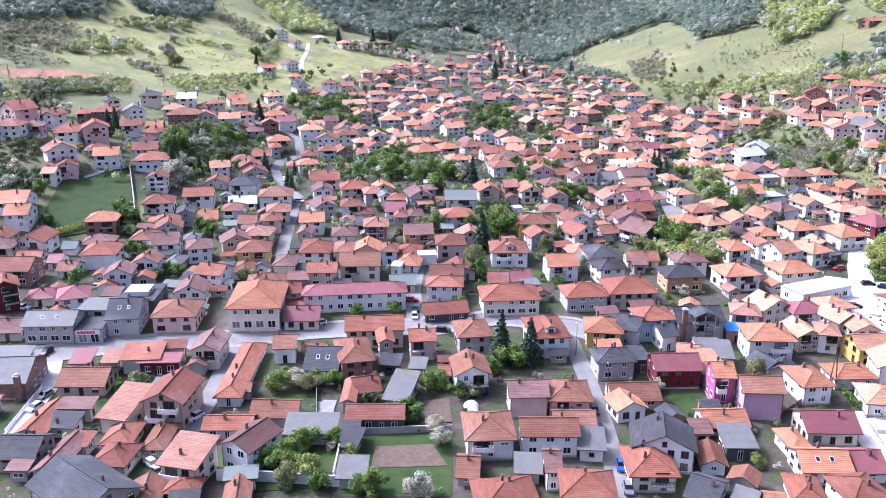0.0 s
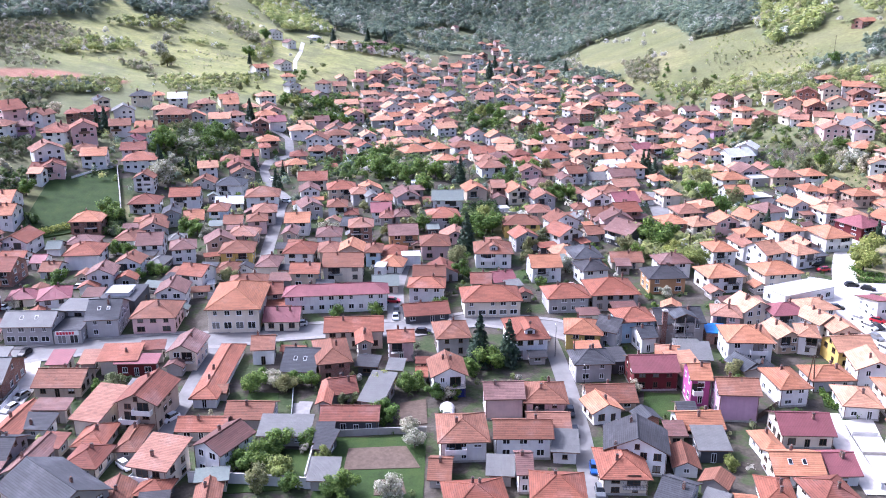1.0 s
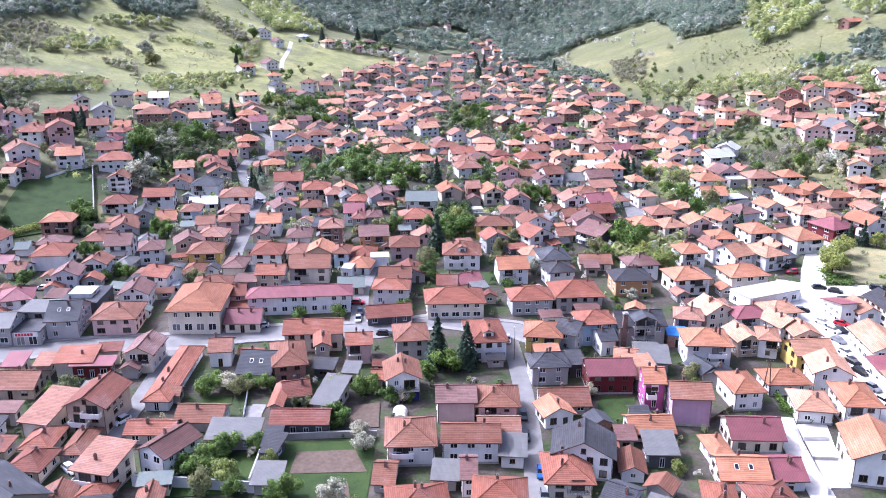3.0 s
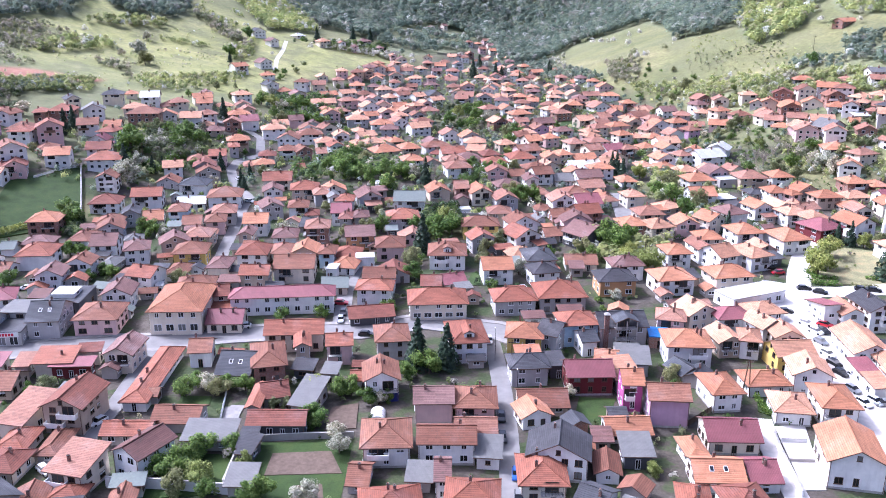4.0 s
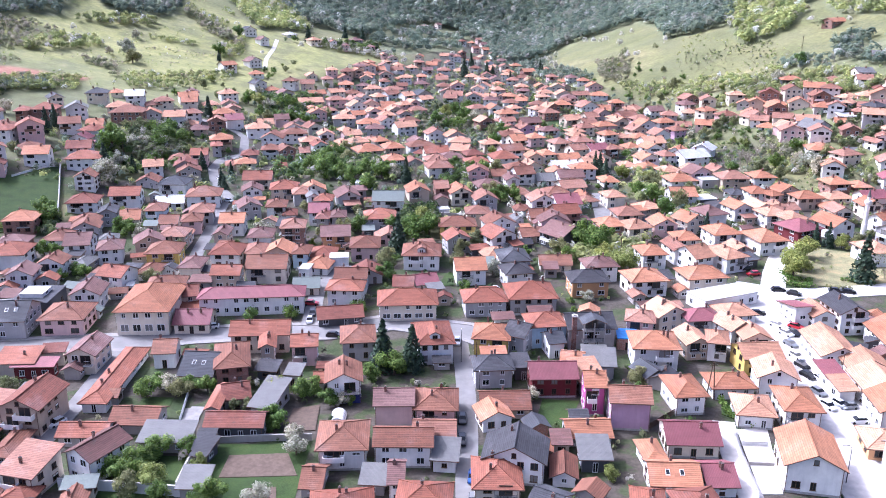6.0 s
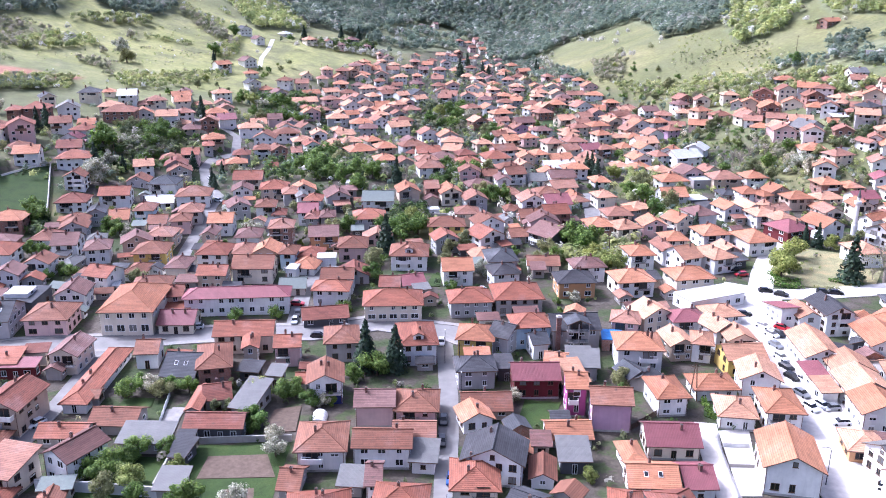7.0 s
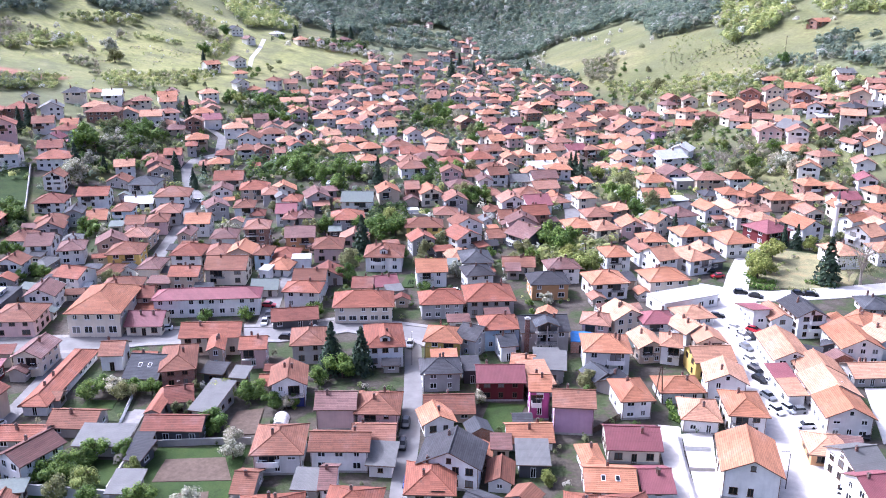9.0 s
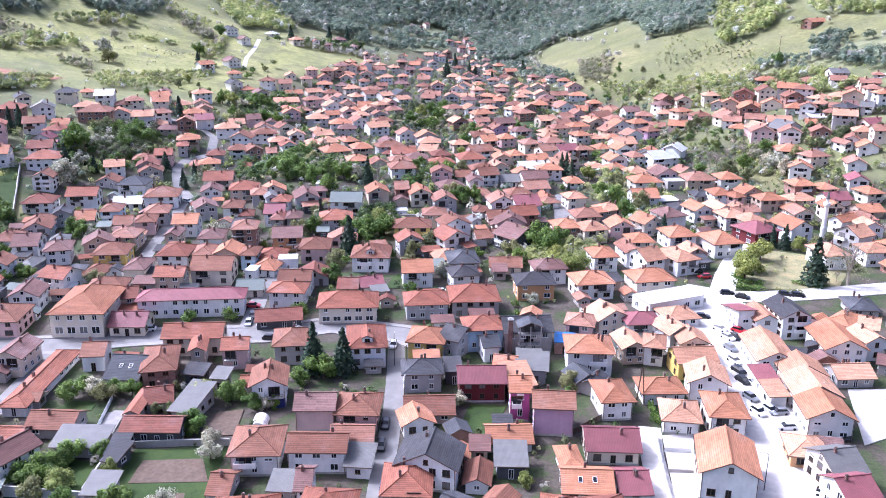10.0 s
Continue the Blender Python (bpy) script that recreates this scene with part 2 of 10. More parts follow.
def land():
    """Grass, yards and ploughed earth, mixed by the 'cover' of the land."""
    n = Nodes("land", 0.95)
    at = n.place()
    cover = n.node("Attribute")
    cover.attribute_name = "cover"
    ch = n.node("SeparateColor", Color=cover.outputs["Color"])
    grass = n.ramp(n.noise(at, 0.02, 5, 0.62), (0.3, (0.105, 0.115, 0.042)), (0.43, (0.145, 0.15, 0.056)), (0.55, (0.185, 0.18, 0.072)), (0.72, (0.25, 0.225, 0.105)))
    grass = n.mix(1.0, grass, n.ramp(n.noise(at, 0.35, 4, 0.6), (0.3, 0.68), (0.7, 1.15)), "MULTIPLY")
    yard = n.ramp(n.noise(at, 0.13, 5, 0.6), (0.34, (0.035, 0.055, 0.016)), (0.46, (0.06, 0.075, 0.03)), (0.52, (0.07, 0.058, 0.044)), (0.72, (0.12, 0.104, 0.085)))
    yard = n.mix(1.0, yard, n.ramp(n.noise(at, 1.4, 4, 0.6), (0.3, 0.7), (0.7, 1.12)), "MULTIPLY")
    # paler grass for the left hillside, lifted to make up for weak sun there
    lit_grass = n.ramp(n.noise(at, 0.03, 5, 0.62), (0.3, (0.21, 0.22, 0.07)), (0.48, (0.28, 0.28, 0.095)), (0.7, (0.36, 0.34, 0.14)))
    grass = n.mix(cover.outputs["Alpha"], grass, n.mix(1.0, lit_grass, n.ramp(n.noise(at, 0.35, 4, 0.6), (0.3, 0.75), (0.7, 1.1)), "MULTIPLY"))
    rough = n.ramp(n.noise(at, 0.045, 6, 0.65), (0.45, 0.0), (0.62, 0.75))
    grass = n.mix(rough, grass, n.ramp(n.noise(at, 0.5, 4), (0.3, (0.085, 0.095, 0.04)), (0.7, (0.17, 0.165, 0.08))))
    soil = n.ramp(n.noise(at, 0.15, 5), (0.3, (0.24, 0.11, 0.07)), (0.7, (0.38, 0.20, 0.13)))
    col = n.mix(ch.outputs[0], yard, grass)
    floor = n.ramp(n.noise(at, 0.12, 5, 0.65), (0.3, (0.09, 0.105, 0.05)), (0.55, (0.15, 0.16, 0.08)), (0.75, (0.23, 0.22, 0.13)))
    col = n.mix(ch.outputs[2], col, floor)
    col = n.mix(ch.outputs[1], col, soil)
    n.bump(n.noise(at, 1.1, 4), 0.5, 0.4)
    return n.colour(col)


LAND = land()

# ---- building blocks ----
class Shape:
    """Faces gathered into one mesh, with a material index and uv in metres."""

    def __init__(self):
        self.v, self.f, self.m, self.uv = [], [], [], []

    def face(self, pts, mat=0, uv=None):
        i = len(self.v)
        self.v += [tuple(p) for p in pts]
        self.f.append(tuple(range(i, i + len(pts))))
        self.m.append(mat)
        if uv is None:
            a = Vector(pts[1]) - Vector(pts[0])
            a.normalize()
            n = (Vector(pts[1]) - Vector(pts[0])).cross(Vector(pts[-1]) - Vector(pts[0]))
            n.normalize()
            b = n.cross(a)
            uv = [((Vector(p) - Vector(pts[0])).dot(a), (Vector(p) - Vector(pts[0])).dot(b)) for p in pts]
        self.uv += uv
        return self

    def box(self, x0, x1, y0, y1, z0, z1, mat=0, top=None):
        p = [(x, y, z) for z in (z0, z1) for x, y in ((x0, y0), (x1, y0), (x1, y1), (x0, y1))]
        for q in ((0, 1, 5, 4), (1, 2, 6, 5), (2, 3, 7, 6), (3, 0, 4, 7), (3, 2, 1, 0)):
            self.face([p[i] for i in q], mat)
        return self.face([p[i] for i in (4, 5, 6, 7)], mat if top is None else top)

    def tube(self, pts, radii, sides=6, mat=0):
        """A tapered limb through pts."""
        rings = []
        for i, p in enumerate(pts):
            p = Vector(p)
            way = (Vector(pts[min(i + 1, len(pts) - 1)]) - Vector(pts[max(i - 1, 0)])).normalized()
            a = way.orthogonal().normalized()
            b = way.cross(a)
            rings.append([p + (a * math.cos(k * 2 * math.pi / sides) + b * math.sin(k * 2 * math.pi / sides)) * radii[i] for k in range(sides)])
        for lo, hi in zip(rings, rings[1:]):
            for k in range(sides):
                self.face([lo[k], lo[(k + 1) % sides], hi[(k + 1) % sides], hi[k]], mat)
        self.face(rings[-1], mat)
        return self

    def mesh(self, name, *mats):
        me = bpy.data.meshes.new(name)
        me.from_pydata(self.v, [], self.f)
        for m in mats:
            me.materials.append(m)
        me.polygons.foreach_set("material_index", self.m)
        layer = me.uv_layers.new(name="UVMap")
        layer.data.foreach_set("uv", [c for p in self.uv for c in p])
        me.update()
        return me


def part(name, me, parent, label="", at=None, turn=0.0):
    """One mesh object under a thing or a part."""
    ob = new(name, me)
    ob.parent = parent
    if at:
        ob.location = at
    if turn:
        ob.rotation_euler = (0, 0, turn)
    if label:
        ob["label"] = label
    return ob


def thing(name, x, y, yaw, label, category, group="", z=None, scale=1.0):
    ob = new(name)
    ob.empty_display_size = 0.5
    ob.matrix_world = pose(x, y, ground(x, y) if z is None else z, 0, 0, yaw) @ Matrix.Scale(scale, 4)
    return tagged(ob, label, category, group)


KEPT = {}


def once(key, maker):
    """A mesh made once and shared."""
    if key not in KEPT:
        KEPT[key] = maker()
    return KEPT[key]


def interp(v, knots):
    """Straight lines between (v, value) knots."""
    if v <= knots[0][0]:
        return knots[0][1]
    for (a, fa), (b, fb) in zip(knots, knots[1:]):
        if v <= b:
            return fa + (fb - fa) * (v - a) / (b - a)
    return knots[-1][1]


# the feet of the two hillsides, as x along the valley
LEFT_FOOT = ((250, -150), (300, -104), (335, -74), (434, -47), (530, -37), (610, -24), (650, -2), (750, 42), (1050, 82), (1300, 120))
RIGHT_FOOT = ((250, 300), (300, 235), (370, 192), (415, 166), (471, 150), (550, 140), (620, 112), (700, 100), (808, 108), (1050, 112), (1300, 122))


def soft(v, r):
    """v above 0, rounded over r metres."""
    return 0.5 * (v + math.sqrt(v * v + r * r))


def ground(x, y):
    """Height of the land."""
    z = 0.0105 * soft(y - 140, 60) - 0.012 * soft(100 - y, 60)
    a = soft(interp(y, LEFT_FOOT) - x, 12) - 1.0
    b = soft(x - interp(y, RIGHT_FOOT), 14) - 1.2
    c = soft(y - 1060, 60) - 1.0
    rise = 0.2 * a + 0.0006 * max(0, a - 120) ** 2 * (1 if a < 420 else 420 / a) if a > 0 else 0
    rise += 0.345 * b + 0.0004 * max(0, b - 130) ** 2 * (1 if b < 420 else 420 / b) if b > 0 else 0
    rise += 0.42 * c if c > 0 else 0
    if rise > 150:
        rise = 150 + 170 * (1 - math.exp(-(rise - 150) / 170))
    z += rise
    z += 6.0 * math.exp(-((x - 2) / 52) ** 2 - ((y - 352) / 34) ** 2)
    return z


# ---- the land ----
def steps(*runs):
    out = [runs[0][0]]
    for a, b, n in runs:
        out += [a + (b - a) * (i + 1) / n for i in range(n)]
    return out


# grassy plots and banks in the town: middle and half-widths
GREENS = (
    (171, 440, 26, 20), (180, 381, 34, 22), (189, 369, 26, 18), (-15, 372, 36, 18),
    (-64, 504, 24, 22), (-107, 391, 28, 26), (36, 514, 26, 24), (19, 295, 16, 16),
    (78, 266, 20, 12), (114, 349, 16, 18), (47, 396, 16, 14), (99, 500, 16, 16),
    (179, 361, 26, 12), (-135, 300, 34, 24), (-111, 350, 14, 16), (154, 261, 26, 14),
)


# woods, hedgerows and scrub on the hills
GROVES = []


def grove(name, leaf, gap, low, high, keep, label, outline):
    """Trees to be set about gap metres apart within the outline, broken up below keep."""
    GROVES.append((name, leaf, gap, low, high, keep, label, outline))


grove("far_woods", "FOREST_DEEP", 4.6, 7, 12, -0.9, "dense dark green spring woods closing the valley", [(-171, 964), (-106, 832), (-77, 833), (-50, 827), (-30, 947), (5, 1025), (42, 1019), (52, 978), (80, 947), (107, 1181), (1, 1138), (-96, 1083)])
grove("far_woods", "FOREST_DEEP", 4.4, 7, 12, -0.9, "dense blue-green woods on the steep hillside", [(85, 1176), (65, 1035), (74, 795), (84, 789), (114, 819), (147, 857), (183, 848), (212, 851), (211, 773), (198, 688), (213, 673), (234, 666), (243, 669), (295, 823), (279, 978), (231, 1084), (163, 1147)])
grove("hill_woods", "FOREST_SPRING", 4.2, 6, 10, -0.8, "yellow-green spring woods on a hill spur", [(293, 855), (239, 668), (228, 599), (237, 594), (259, 599), (279, 618), (305, 672)])
grove("hill_woods", "FOREST_DEEP", 4.2, 4, 8, -0.3, "dark woods above the upper houses", [(270, 556), (254, 507), (262, 471), (269, 432), (302, 498), (284, 519), (284, 546)])
grove("hill_woods", "FOREST_SPRING", 4.5, 5, 9, -0.2, "mixed spring woods on the upper hillside", [(307, 666), (289, 610), (292, 592), (325, 530), (343, 566), (324, 607)])
grove("hill_woods", "FOREST_SPRING", 4.0, 5, 9, -0.6, "yellow-green woods along the ridge", [(-197, 864), (-162, 812), (-141, 760), (-128, 741), (-118, 764), (-104, 769), (-93, 799), (-116, 882), (-159, 999)])
grove("hill_woods", "FOREST_DEEP", 4.4, 5, 9, -0.25, "dark mixed woods on the hilltop", [(-310, 574), (-275, 507), (-264, 571), (-260, 610), (-245, 624), (-248, 649), (-252, 697), (-286, 634)])
grove("hill_woods", "FOREST_DEEP", 4.2, 5, 9, -0.4, "green woods at the top of the meadows", [(-252, 697), (-228, 671), (-213, 675), (-194, 699), (-187, 718), (-210, 812)])
grove("hedgerow", "FOREST_SPRING", 3.2, 4, 7, -0.7, "tree-grown bank between terraced meadows", [(-234, 622), (-216, 634), (-191, 662), (-194, 677), (-210, 666), (-235, 635)])
grove("hedgerow", "FOREST_SPRING", 3.4, 3.5, 6.5, -0.4, "olive hedgerow between terraced meadows", [(-232, 535), (-222, 522), (-199, 571), (-202, 590), (-215, 601), (-224, 576)])
grove("hill_scrub", "SCRUB_MIX", 3.2, 2, 5, -0.35, "grey-brown scrub on the hillside", [(-276, 511), (-245, 452), (-229, 497), (-226, 534), (-249, 589), (-260, 577)])
grove("hill_scrub", "SCRUB_MIX", 3.6, 1.5, 4, -0.1, "grey scrub beside a ploughed field", [(-200, 542), (-179, 494), (-164, 512), (-181, 562)])
grove("hedgerow", "FOREST_SPRING", 2.9, 2, 4.2, -0.5, "yellow-green scrub above the town edge", [(-167, 520), (-155, 486), (-135, 498), (-121, 533), (-113, 569), (-119, 617), (-129, 606), (-131, 573), (-148, 541)])
grove("hedgerow", "SCRUB_MIX", 3.4, 3.5, 7, -0.7, "grey-green hedgerow climbing the hillside", [(-188, 720), (-178, 711), (-158, 686), (-131, 666), (-130, 685), (-161, 713), (-183, 738)])
grove("hedgerow", "FOREST_SPRING", 2.6, 2, 4, -0.5, "low hedge along a meadow terrace", [(-189, 638), (-185, 632), (-155, 642), (-157, 652)])
grove("hedgerow", "SCRUB_MIX", 2.6, 0.8, 2.0, -0.2, "low shrubs along a meadow terrace", [(-184, 612), (-182, 606), (-134, 629), (-136, 634)])
grove("hedgerow", "SCRUB_MIX", 2.6, 0.8, 2.2, -0.2, "low shrubs along a meadow terrace", [(-181, 542), (-178, 536), (-150, 586), (-153, 594)])
grove("hedgerow", "FOREST_DEEP", 3.6, 2, 4.5, -0.2, "dark green bank below a ploughed field", [(-225, 415), (-214, 395), (-196, 425), (-176, 451), (-181, 464), (-196, 464), (-206, 448)])
grove("blossom_hedge", "BLOSSOM_MIX", 3.0, 3, 5.5, -0.6, "blossoming hedge along the ridge", [(-94, 734), (-82, 721), (-54, 725), (-23, 732), (-22, 753), (-48, 755), (-69, 768)])
grove("hedgerow", "FOREST_SPRING", 3.4, 3, 6, -0.4, "spring scrub beside a hill track", [(-142, 653), (-128, 615), (-121, 643), (-132, 701)])
grove("hill_scrub", "SCRUB_MIX", 3.0, 2.5, 5, -0.6, "brown and olive scrub on the meadow slope", [(146, 687), (138, 612), (152, 596), (167, 651), (162, 682)])
grove("hill_scrub", "SCRUB_MIX", 4.2, 0.8, 2.0, -0.1, "low olive bushes on the meadow", [(189, 618), (186, 584), (210, 551), (220, 582)])
grove("hedgerow", "FOREST_SPRING", 3.8, 2.5, 5, -0.25, "spring scrub at the foot of the meadow", [(147, 604), (149, 571), (180, 525), (218, 483), (228, 511), (205, 554), (185, 558)])
grove("hedgerow", "FOREST_DEEP", 3.6, 3, 6, -0.4, "dark trees round the upper houses", [(235, 554), (228, 522), (246, 493), (257, 519)])
grove("hedgerow", "FOREST_DEEP", 3.6, 3, 6, -0.4, "green trees along the edge of the valley", [(72, 807), (72, 727), (102, 692), (131, 624), (138, 639), (117, 728), (114, 809)])
grove("hill_scrub", "SCRUB_MIX", 5.0, 1.5, 4, -0.05, "scattered olive scrub on the upper slope", [(-265, 494), (-235, 439), (-213, 488), (-200, 542), (-195, 576), (-227, 592), (-254, 597)])
grove("hill_scrub", "FOREST_SPRING", 5.5, 1.5, 4.5, 0.0, "scattered spring bushes on the pale field", [(-194, 753), (-182, 720), (-140, 691), (-137, 718), (-165, 792), (-185, 826)])
grove("far_woods", "FOREST_DEEP", 6.5, 5, 9, -0.1, "scattered trees on the dim far meadow", [(-34, 911), (-43, 804), (-19, 757), (9, 819), (45, 893), (47, 982), (6, 999)])


def inside(x, y, polygon):
    """Which of the points x, y lie in the polygon."""
    x, y = np.asarray(x, float), np.asarray(y, float)
    within = np.zeros(x.shape, bool)
    for (x0, y0), (x1, y1) in zip(polygon, polygon[1:] + polygon[:1]):
        if y0 != y1:
            within ^= ((y0 > y) != (y1 > y)) & (x < (x1 - x0) * (y - y0) / (y1 - y0) + x0)
    return within


def cover(x, y):
    """How far the land is meadow, ploughed earth, woodland floor and grass painted lighter."""
    a = interp(y, LEFT_FOOT) - x
    b = x - interp(y, RIGHT_FOOT)
    meadow = max(min(1, (a - 25) / 40), min(1, (b - 2) / 25), min(1, (y - 960) / 60), 0)
    if y < 470:
        meadow *= max(0.0, min(1, (a - 60) / 40), min(1, b / 20))
    for gx, gy, rx, ry in GREENS:
        q = ((x - gx) / rx) ** 2 + ((y - gy) / ry) ** 2
        meadow = max(meadow, min(0.85, 1.6 * (1 - q)))
    earth = 0.0
    u, v = (x + 209) * 0.59 + (y - 461) * 0.81, (x + 209) * 0.81 - (y - 461) * 0.59
    dx, dy = u / 30, v / 13
    if dx * dx + dy * dy < 1:
        earth = min(1.0, 2.2 * (1 - dx * dx - dy * dy))
    dx, dy = ((x + 182) * 0.52 + (y - 482) * 0.85) / 13, ((x + 182) * 0.85 - (y - 482) * 0.52) / 6
    if dx * dx + dy * dy < 1:
        earth = max(earth, min(1.0, 2.0 * (1 - dx * dx - dy * dy)))
    wood = max(0.0, min(1, (y - 1120) / 50))
    if y < 520:
        wood = max(wood, 0.55 * min(1, (b - 5) / 20), 0.55 * min(1, (a - 40) / 30))
    wood = max(0.0, min(1.0, wood + 0.5 * noise.noise((x / 45, y / 45, 3.0)) - 0.05)) if meadow > 0.3 else 0.0
    # left hillside only, where the grass colour is lightened in place of sun
    lit_grass = min(1.0, max(0.0, (a - 30) / 50)) * min(1.0, max(0.0, (y - 440) / 60)) * min(1.0, max(0.0, (800 - y) / 60))
    if y > 800 and meadow > 0.3:
        wood = max(wood, 0.7 * min(1.0, (y - 800) / 60))
    return max(meadow, earth), earth, wood, lit_grass


def make_land():
    xs = steps((-4200, -700, 10), (-700, -320, 24), (-320, 340, 165), (340, 700, 24), (700, 4200, 10))
    ys = steps((-3500, -200, 8), (-200, 90, 20), (90, 760, 160), (760, 1400, 72), (1400, 4800, 14))
    verts = [(x, y, ground(x, y)) for y in ys for x in xs]
    n = len(xs)
    faces = [(j * n + i, j * n + i + 1, (j + 1) * n + i + 1, (j + 1) * n + i) for j in range(len(ys) - 1) for i in range(n - 1)]
    me = bpy.data.meshes.new("ground")
    me.from_pydata(verts, [], faces)
    me.materials.append(LAND)
    tint = me.color_attributes.new("cover", "FLOAT_COLOR", "POINT")
    shades = np.array([cover(x, y) for x, y, z in verts])
    px, py = np.array([v[0] for v in verts]), np.array([v[1] for v in verts])
    for name, leaf, gap, low, high, keep, label, outline in GROVES:
        if name in ("far_woods", "hill_woods"):
            shades[inside(px, py, outline), 2] = 1.0
    tint.data.foreach_set("color", shades.ravel())
    me.polygons.foreach_set("use_smooth", [True] * len(faces))
    tagged(new("ground", me), "grassy valley floor and hillsides under the town", "ground", kind="structure")


make_land()


PAVED = []


def ribbon(name, pts, width, mat, lift, label, category, kind="structure"):
    """A strip of paving over the land, with its own thickness."""
    line = []
    for (x0, y0), (x1, y1) in zip(pts, pts[1:]):
        n = max(1, int(math.hypot(x1 - x0, y1 - y0) / 3))
        line += [Vector((x0 + (x1 - x0) * i / n, y0 + (y1 - y0) * i / n)) for i in range(n)]
    line.append(Vector(pts[-1]))
    PAVED.extend((p.x, p.y, width / 2 + 1.2) for p in line)
    s = Shape()
    edge = []
    for i, p in enumerate(line):
        way = line[min(i + 1, len(line) - 1)] - line[max(i - 1, 0)]
        side = Vector((way.y, -way.x)).normalized() * width / 2
        row = []
        for k in (-1, -0.5, 0, 0.5, 1):
            q = p + side * k
            row.append((q.x, q.y, ground(q.x, q.y) + lift))
        edge.append(row)
    low = lambda p: (p[0], p[1], p[2] - 0.5)
    for a, b in zip(edge, edge[1:]):
        for k in range(4):
            s.face([a[k], a[k + 1], b[k + 1], b[k]])
        s.face([low(a[0]), a[0], b[0], low(b[0])])
        s.face([a[4], low(a[4]), low(b[4]), b[4]])
    return tagged(new(name, s.mesh(name, mat)), label, category, kind=kind)


def patch(name, corners, mat, lift, label, category, kind="structure"):
    """A flat piece of ground between four corners: lawn, yard or bed."""
    a, b, c, d = [Vector(p) for p in corners]
    if mat is not PARK:
        PAVED.append((*((a + b + c + d) / 4), 0.55 * min((b - a).length, (c - b).length)))
    s = Shape()
    n = max(2, int(max((b - a).length, (c - b).length) / 4))
    grid = []
    for j in range(n + 1):
        row = []
        for i in range(n + 1):
            u, v = i / n, j / n
            p = (a * (1 - u) + b * u) * (1 - v) + (d * (1 - u) + c * u) * v
            row.append((p.x, p.y, ground(p.x, p.y) + lift))
        grid.append(row)
    for j in range(n):
        for i in range(n):
            s.face([grid[j][i], grid[j][i + 1], grid[j + 1][i + 1], grid[j + 1][i]])
    rim = grid[0] + [r[-1] for r in grid[1:]] + grid[-1][-2::-1] + [r[0] for r in grid[-2:0:-1]]
    for p, q in zip(rim, rim[1:] + rim[:1]):
        s.face([(p[0], p[1], p[2] - 0.5), (q[0], q[1], q[2] - 0.5), q, p])
    return tagged(new(name, s.mesh(name, mat)), label, category, kind=kind)


# ---- houses ----
PITCH = {"g": 0.48, "G": 0.5, "h": 0.46, "k": 0.5, "s": 0.22, "f": 0.0, "S": 0.25}
TURN_WORDS = {"g": "gabled", "G": "gabled", "h": "hipped", "k": "half-hipped", "s": "sloping", "S": "sloping", "f": "flat"}


def roof_shape(w, d, kind, over, pitch):
    """The roof over a plan w by d, eaves at z 0. Returns the shape and the ridge's height."""
    s = Shape()
    th = 0.2
    if kind == "f":
        s.box(-w / 2 - 0.15, w / 2 + 0.15, -d / 2 - 0.15, d / 2 + 0.15, 0.0, 0.25)
        return s, 0.25
    if kind in "sS":
        a, b, rise = w / 2 + over, d / 2 + over, d * pitch
        if kind == "S":
            rise = -rise
        z0, z1 = (0, rise) if rise > 0 else (-rise, 0)
        top = [(-a, -b, z0 + th), (a, -b, z0 + th), (a, b, z1 + th), (-a, b, z1 + th)]
        s.face(top)
        low = [(x, y, z - th) for x, y, z in top]
        s.face(low[::-1], 1)
        for i in range(4):
            s.face([low[i], low[(i + 1) % 4], top[(i + 1) % 4], top[i]], 1)
        return s, abs(rise)
    along = kind == "g" or kind in "hk" and w >= d
    L, S = (w, d) if along else (d, w)
    turn = (lambda p: p) if along else (lambda p: (-p[1], p[0], p[2]))
    half, side = L / 2 + over * (0.7 if kind in "gG" else 1), S / 2 + over
    rise = S / 2 * pitch
    drop = -over * pitch
    top = rise
    cut = {"g": 0, "G": 0, "k": S * 0.22}.get(kind, min(half - 0.05, side * 0.98))
    slope = math.hypot(side, top - drop)
    r0, r1 = (-half + cut, 0, top), (half - cut, 0, top)
    if kind in "gGk":
        zc = top - cut * 0.9 * pitch * 1.2 if kind == "k" else top
        yc = side * (top - zc) / (top - drop)
        e = [(-half, -side, drop), (half, -side, drop), (half, side, drop), (-half, side, drop)]
        if kind == "k":
            p1, p2 = (half, -yc, zc), (half, yc, zc)
            q1, q2 = (-half, -yc, zc), (-half, yc, zc)
            faces = [[e[0], e[1], p1, r1, r0, q1], [e[2], e[3], q2, r0, r1, p2], [p1, p2, r1], [q2, q1, r0]]
            rim = [e[0], e[1], p1, p2, e[2], e[3], q2, q1]
        else:
            faces = [[e[0], e[1], r1, r0], [e[2], e[3], r0, r1]]
            rim = [e[0], e[1], r1, e[2], e[3], r0]
    else:
        e = [(-half, -side, drop), (half, -side, drop), (half, side, drop), (-half, side, drop)]
        faces = [[e[0], e[1], r1, r0], [e[2], e[3], r0, r1], [e[1], e[2], r1], [e[3], e[0], r0]]
        rim = e
    for f in faces:
        s.face([turn(p) for p in f])
        s.face([turn((p[0], p[1], p[2] - th)) for p in f][::-1], 1)
    for p, q in zip(rim, rim[1:] + rim[:1]):
        s.face([turn((p[0], p[1], p[2] - th)), turn((q[0], q[1], q[2] - th)), turn(q), turn(p)], 1)
    return s, top


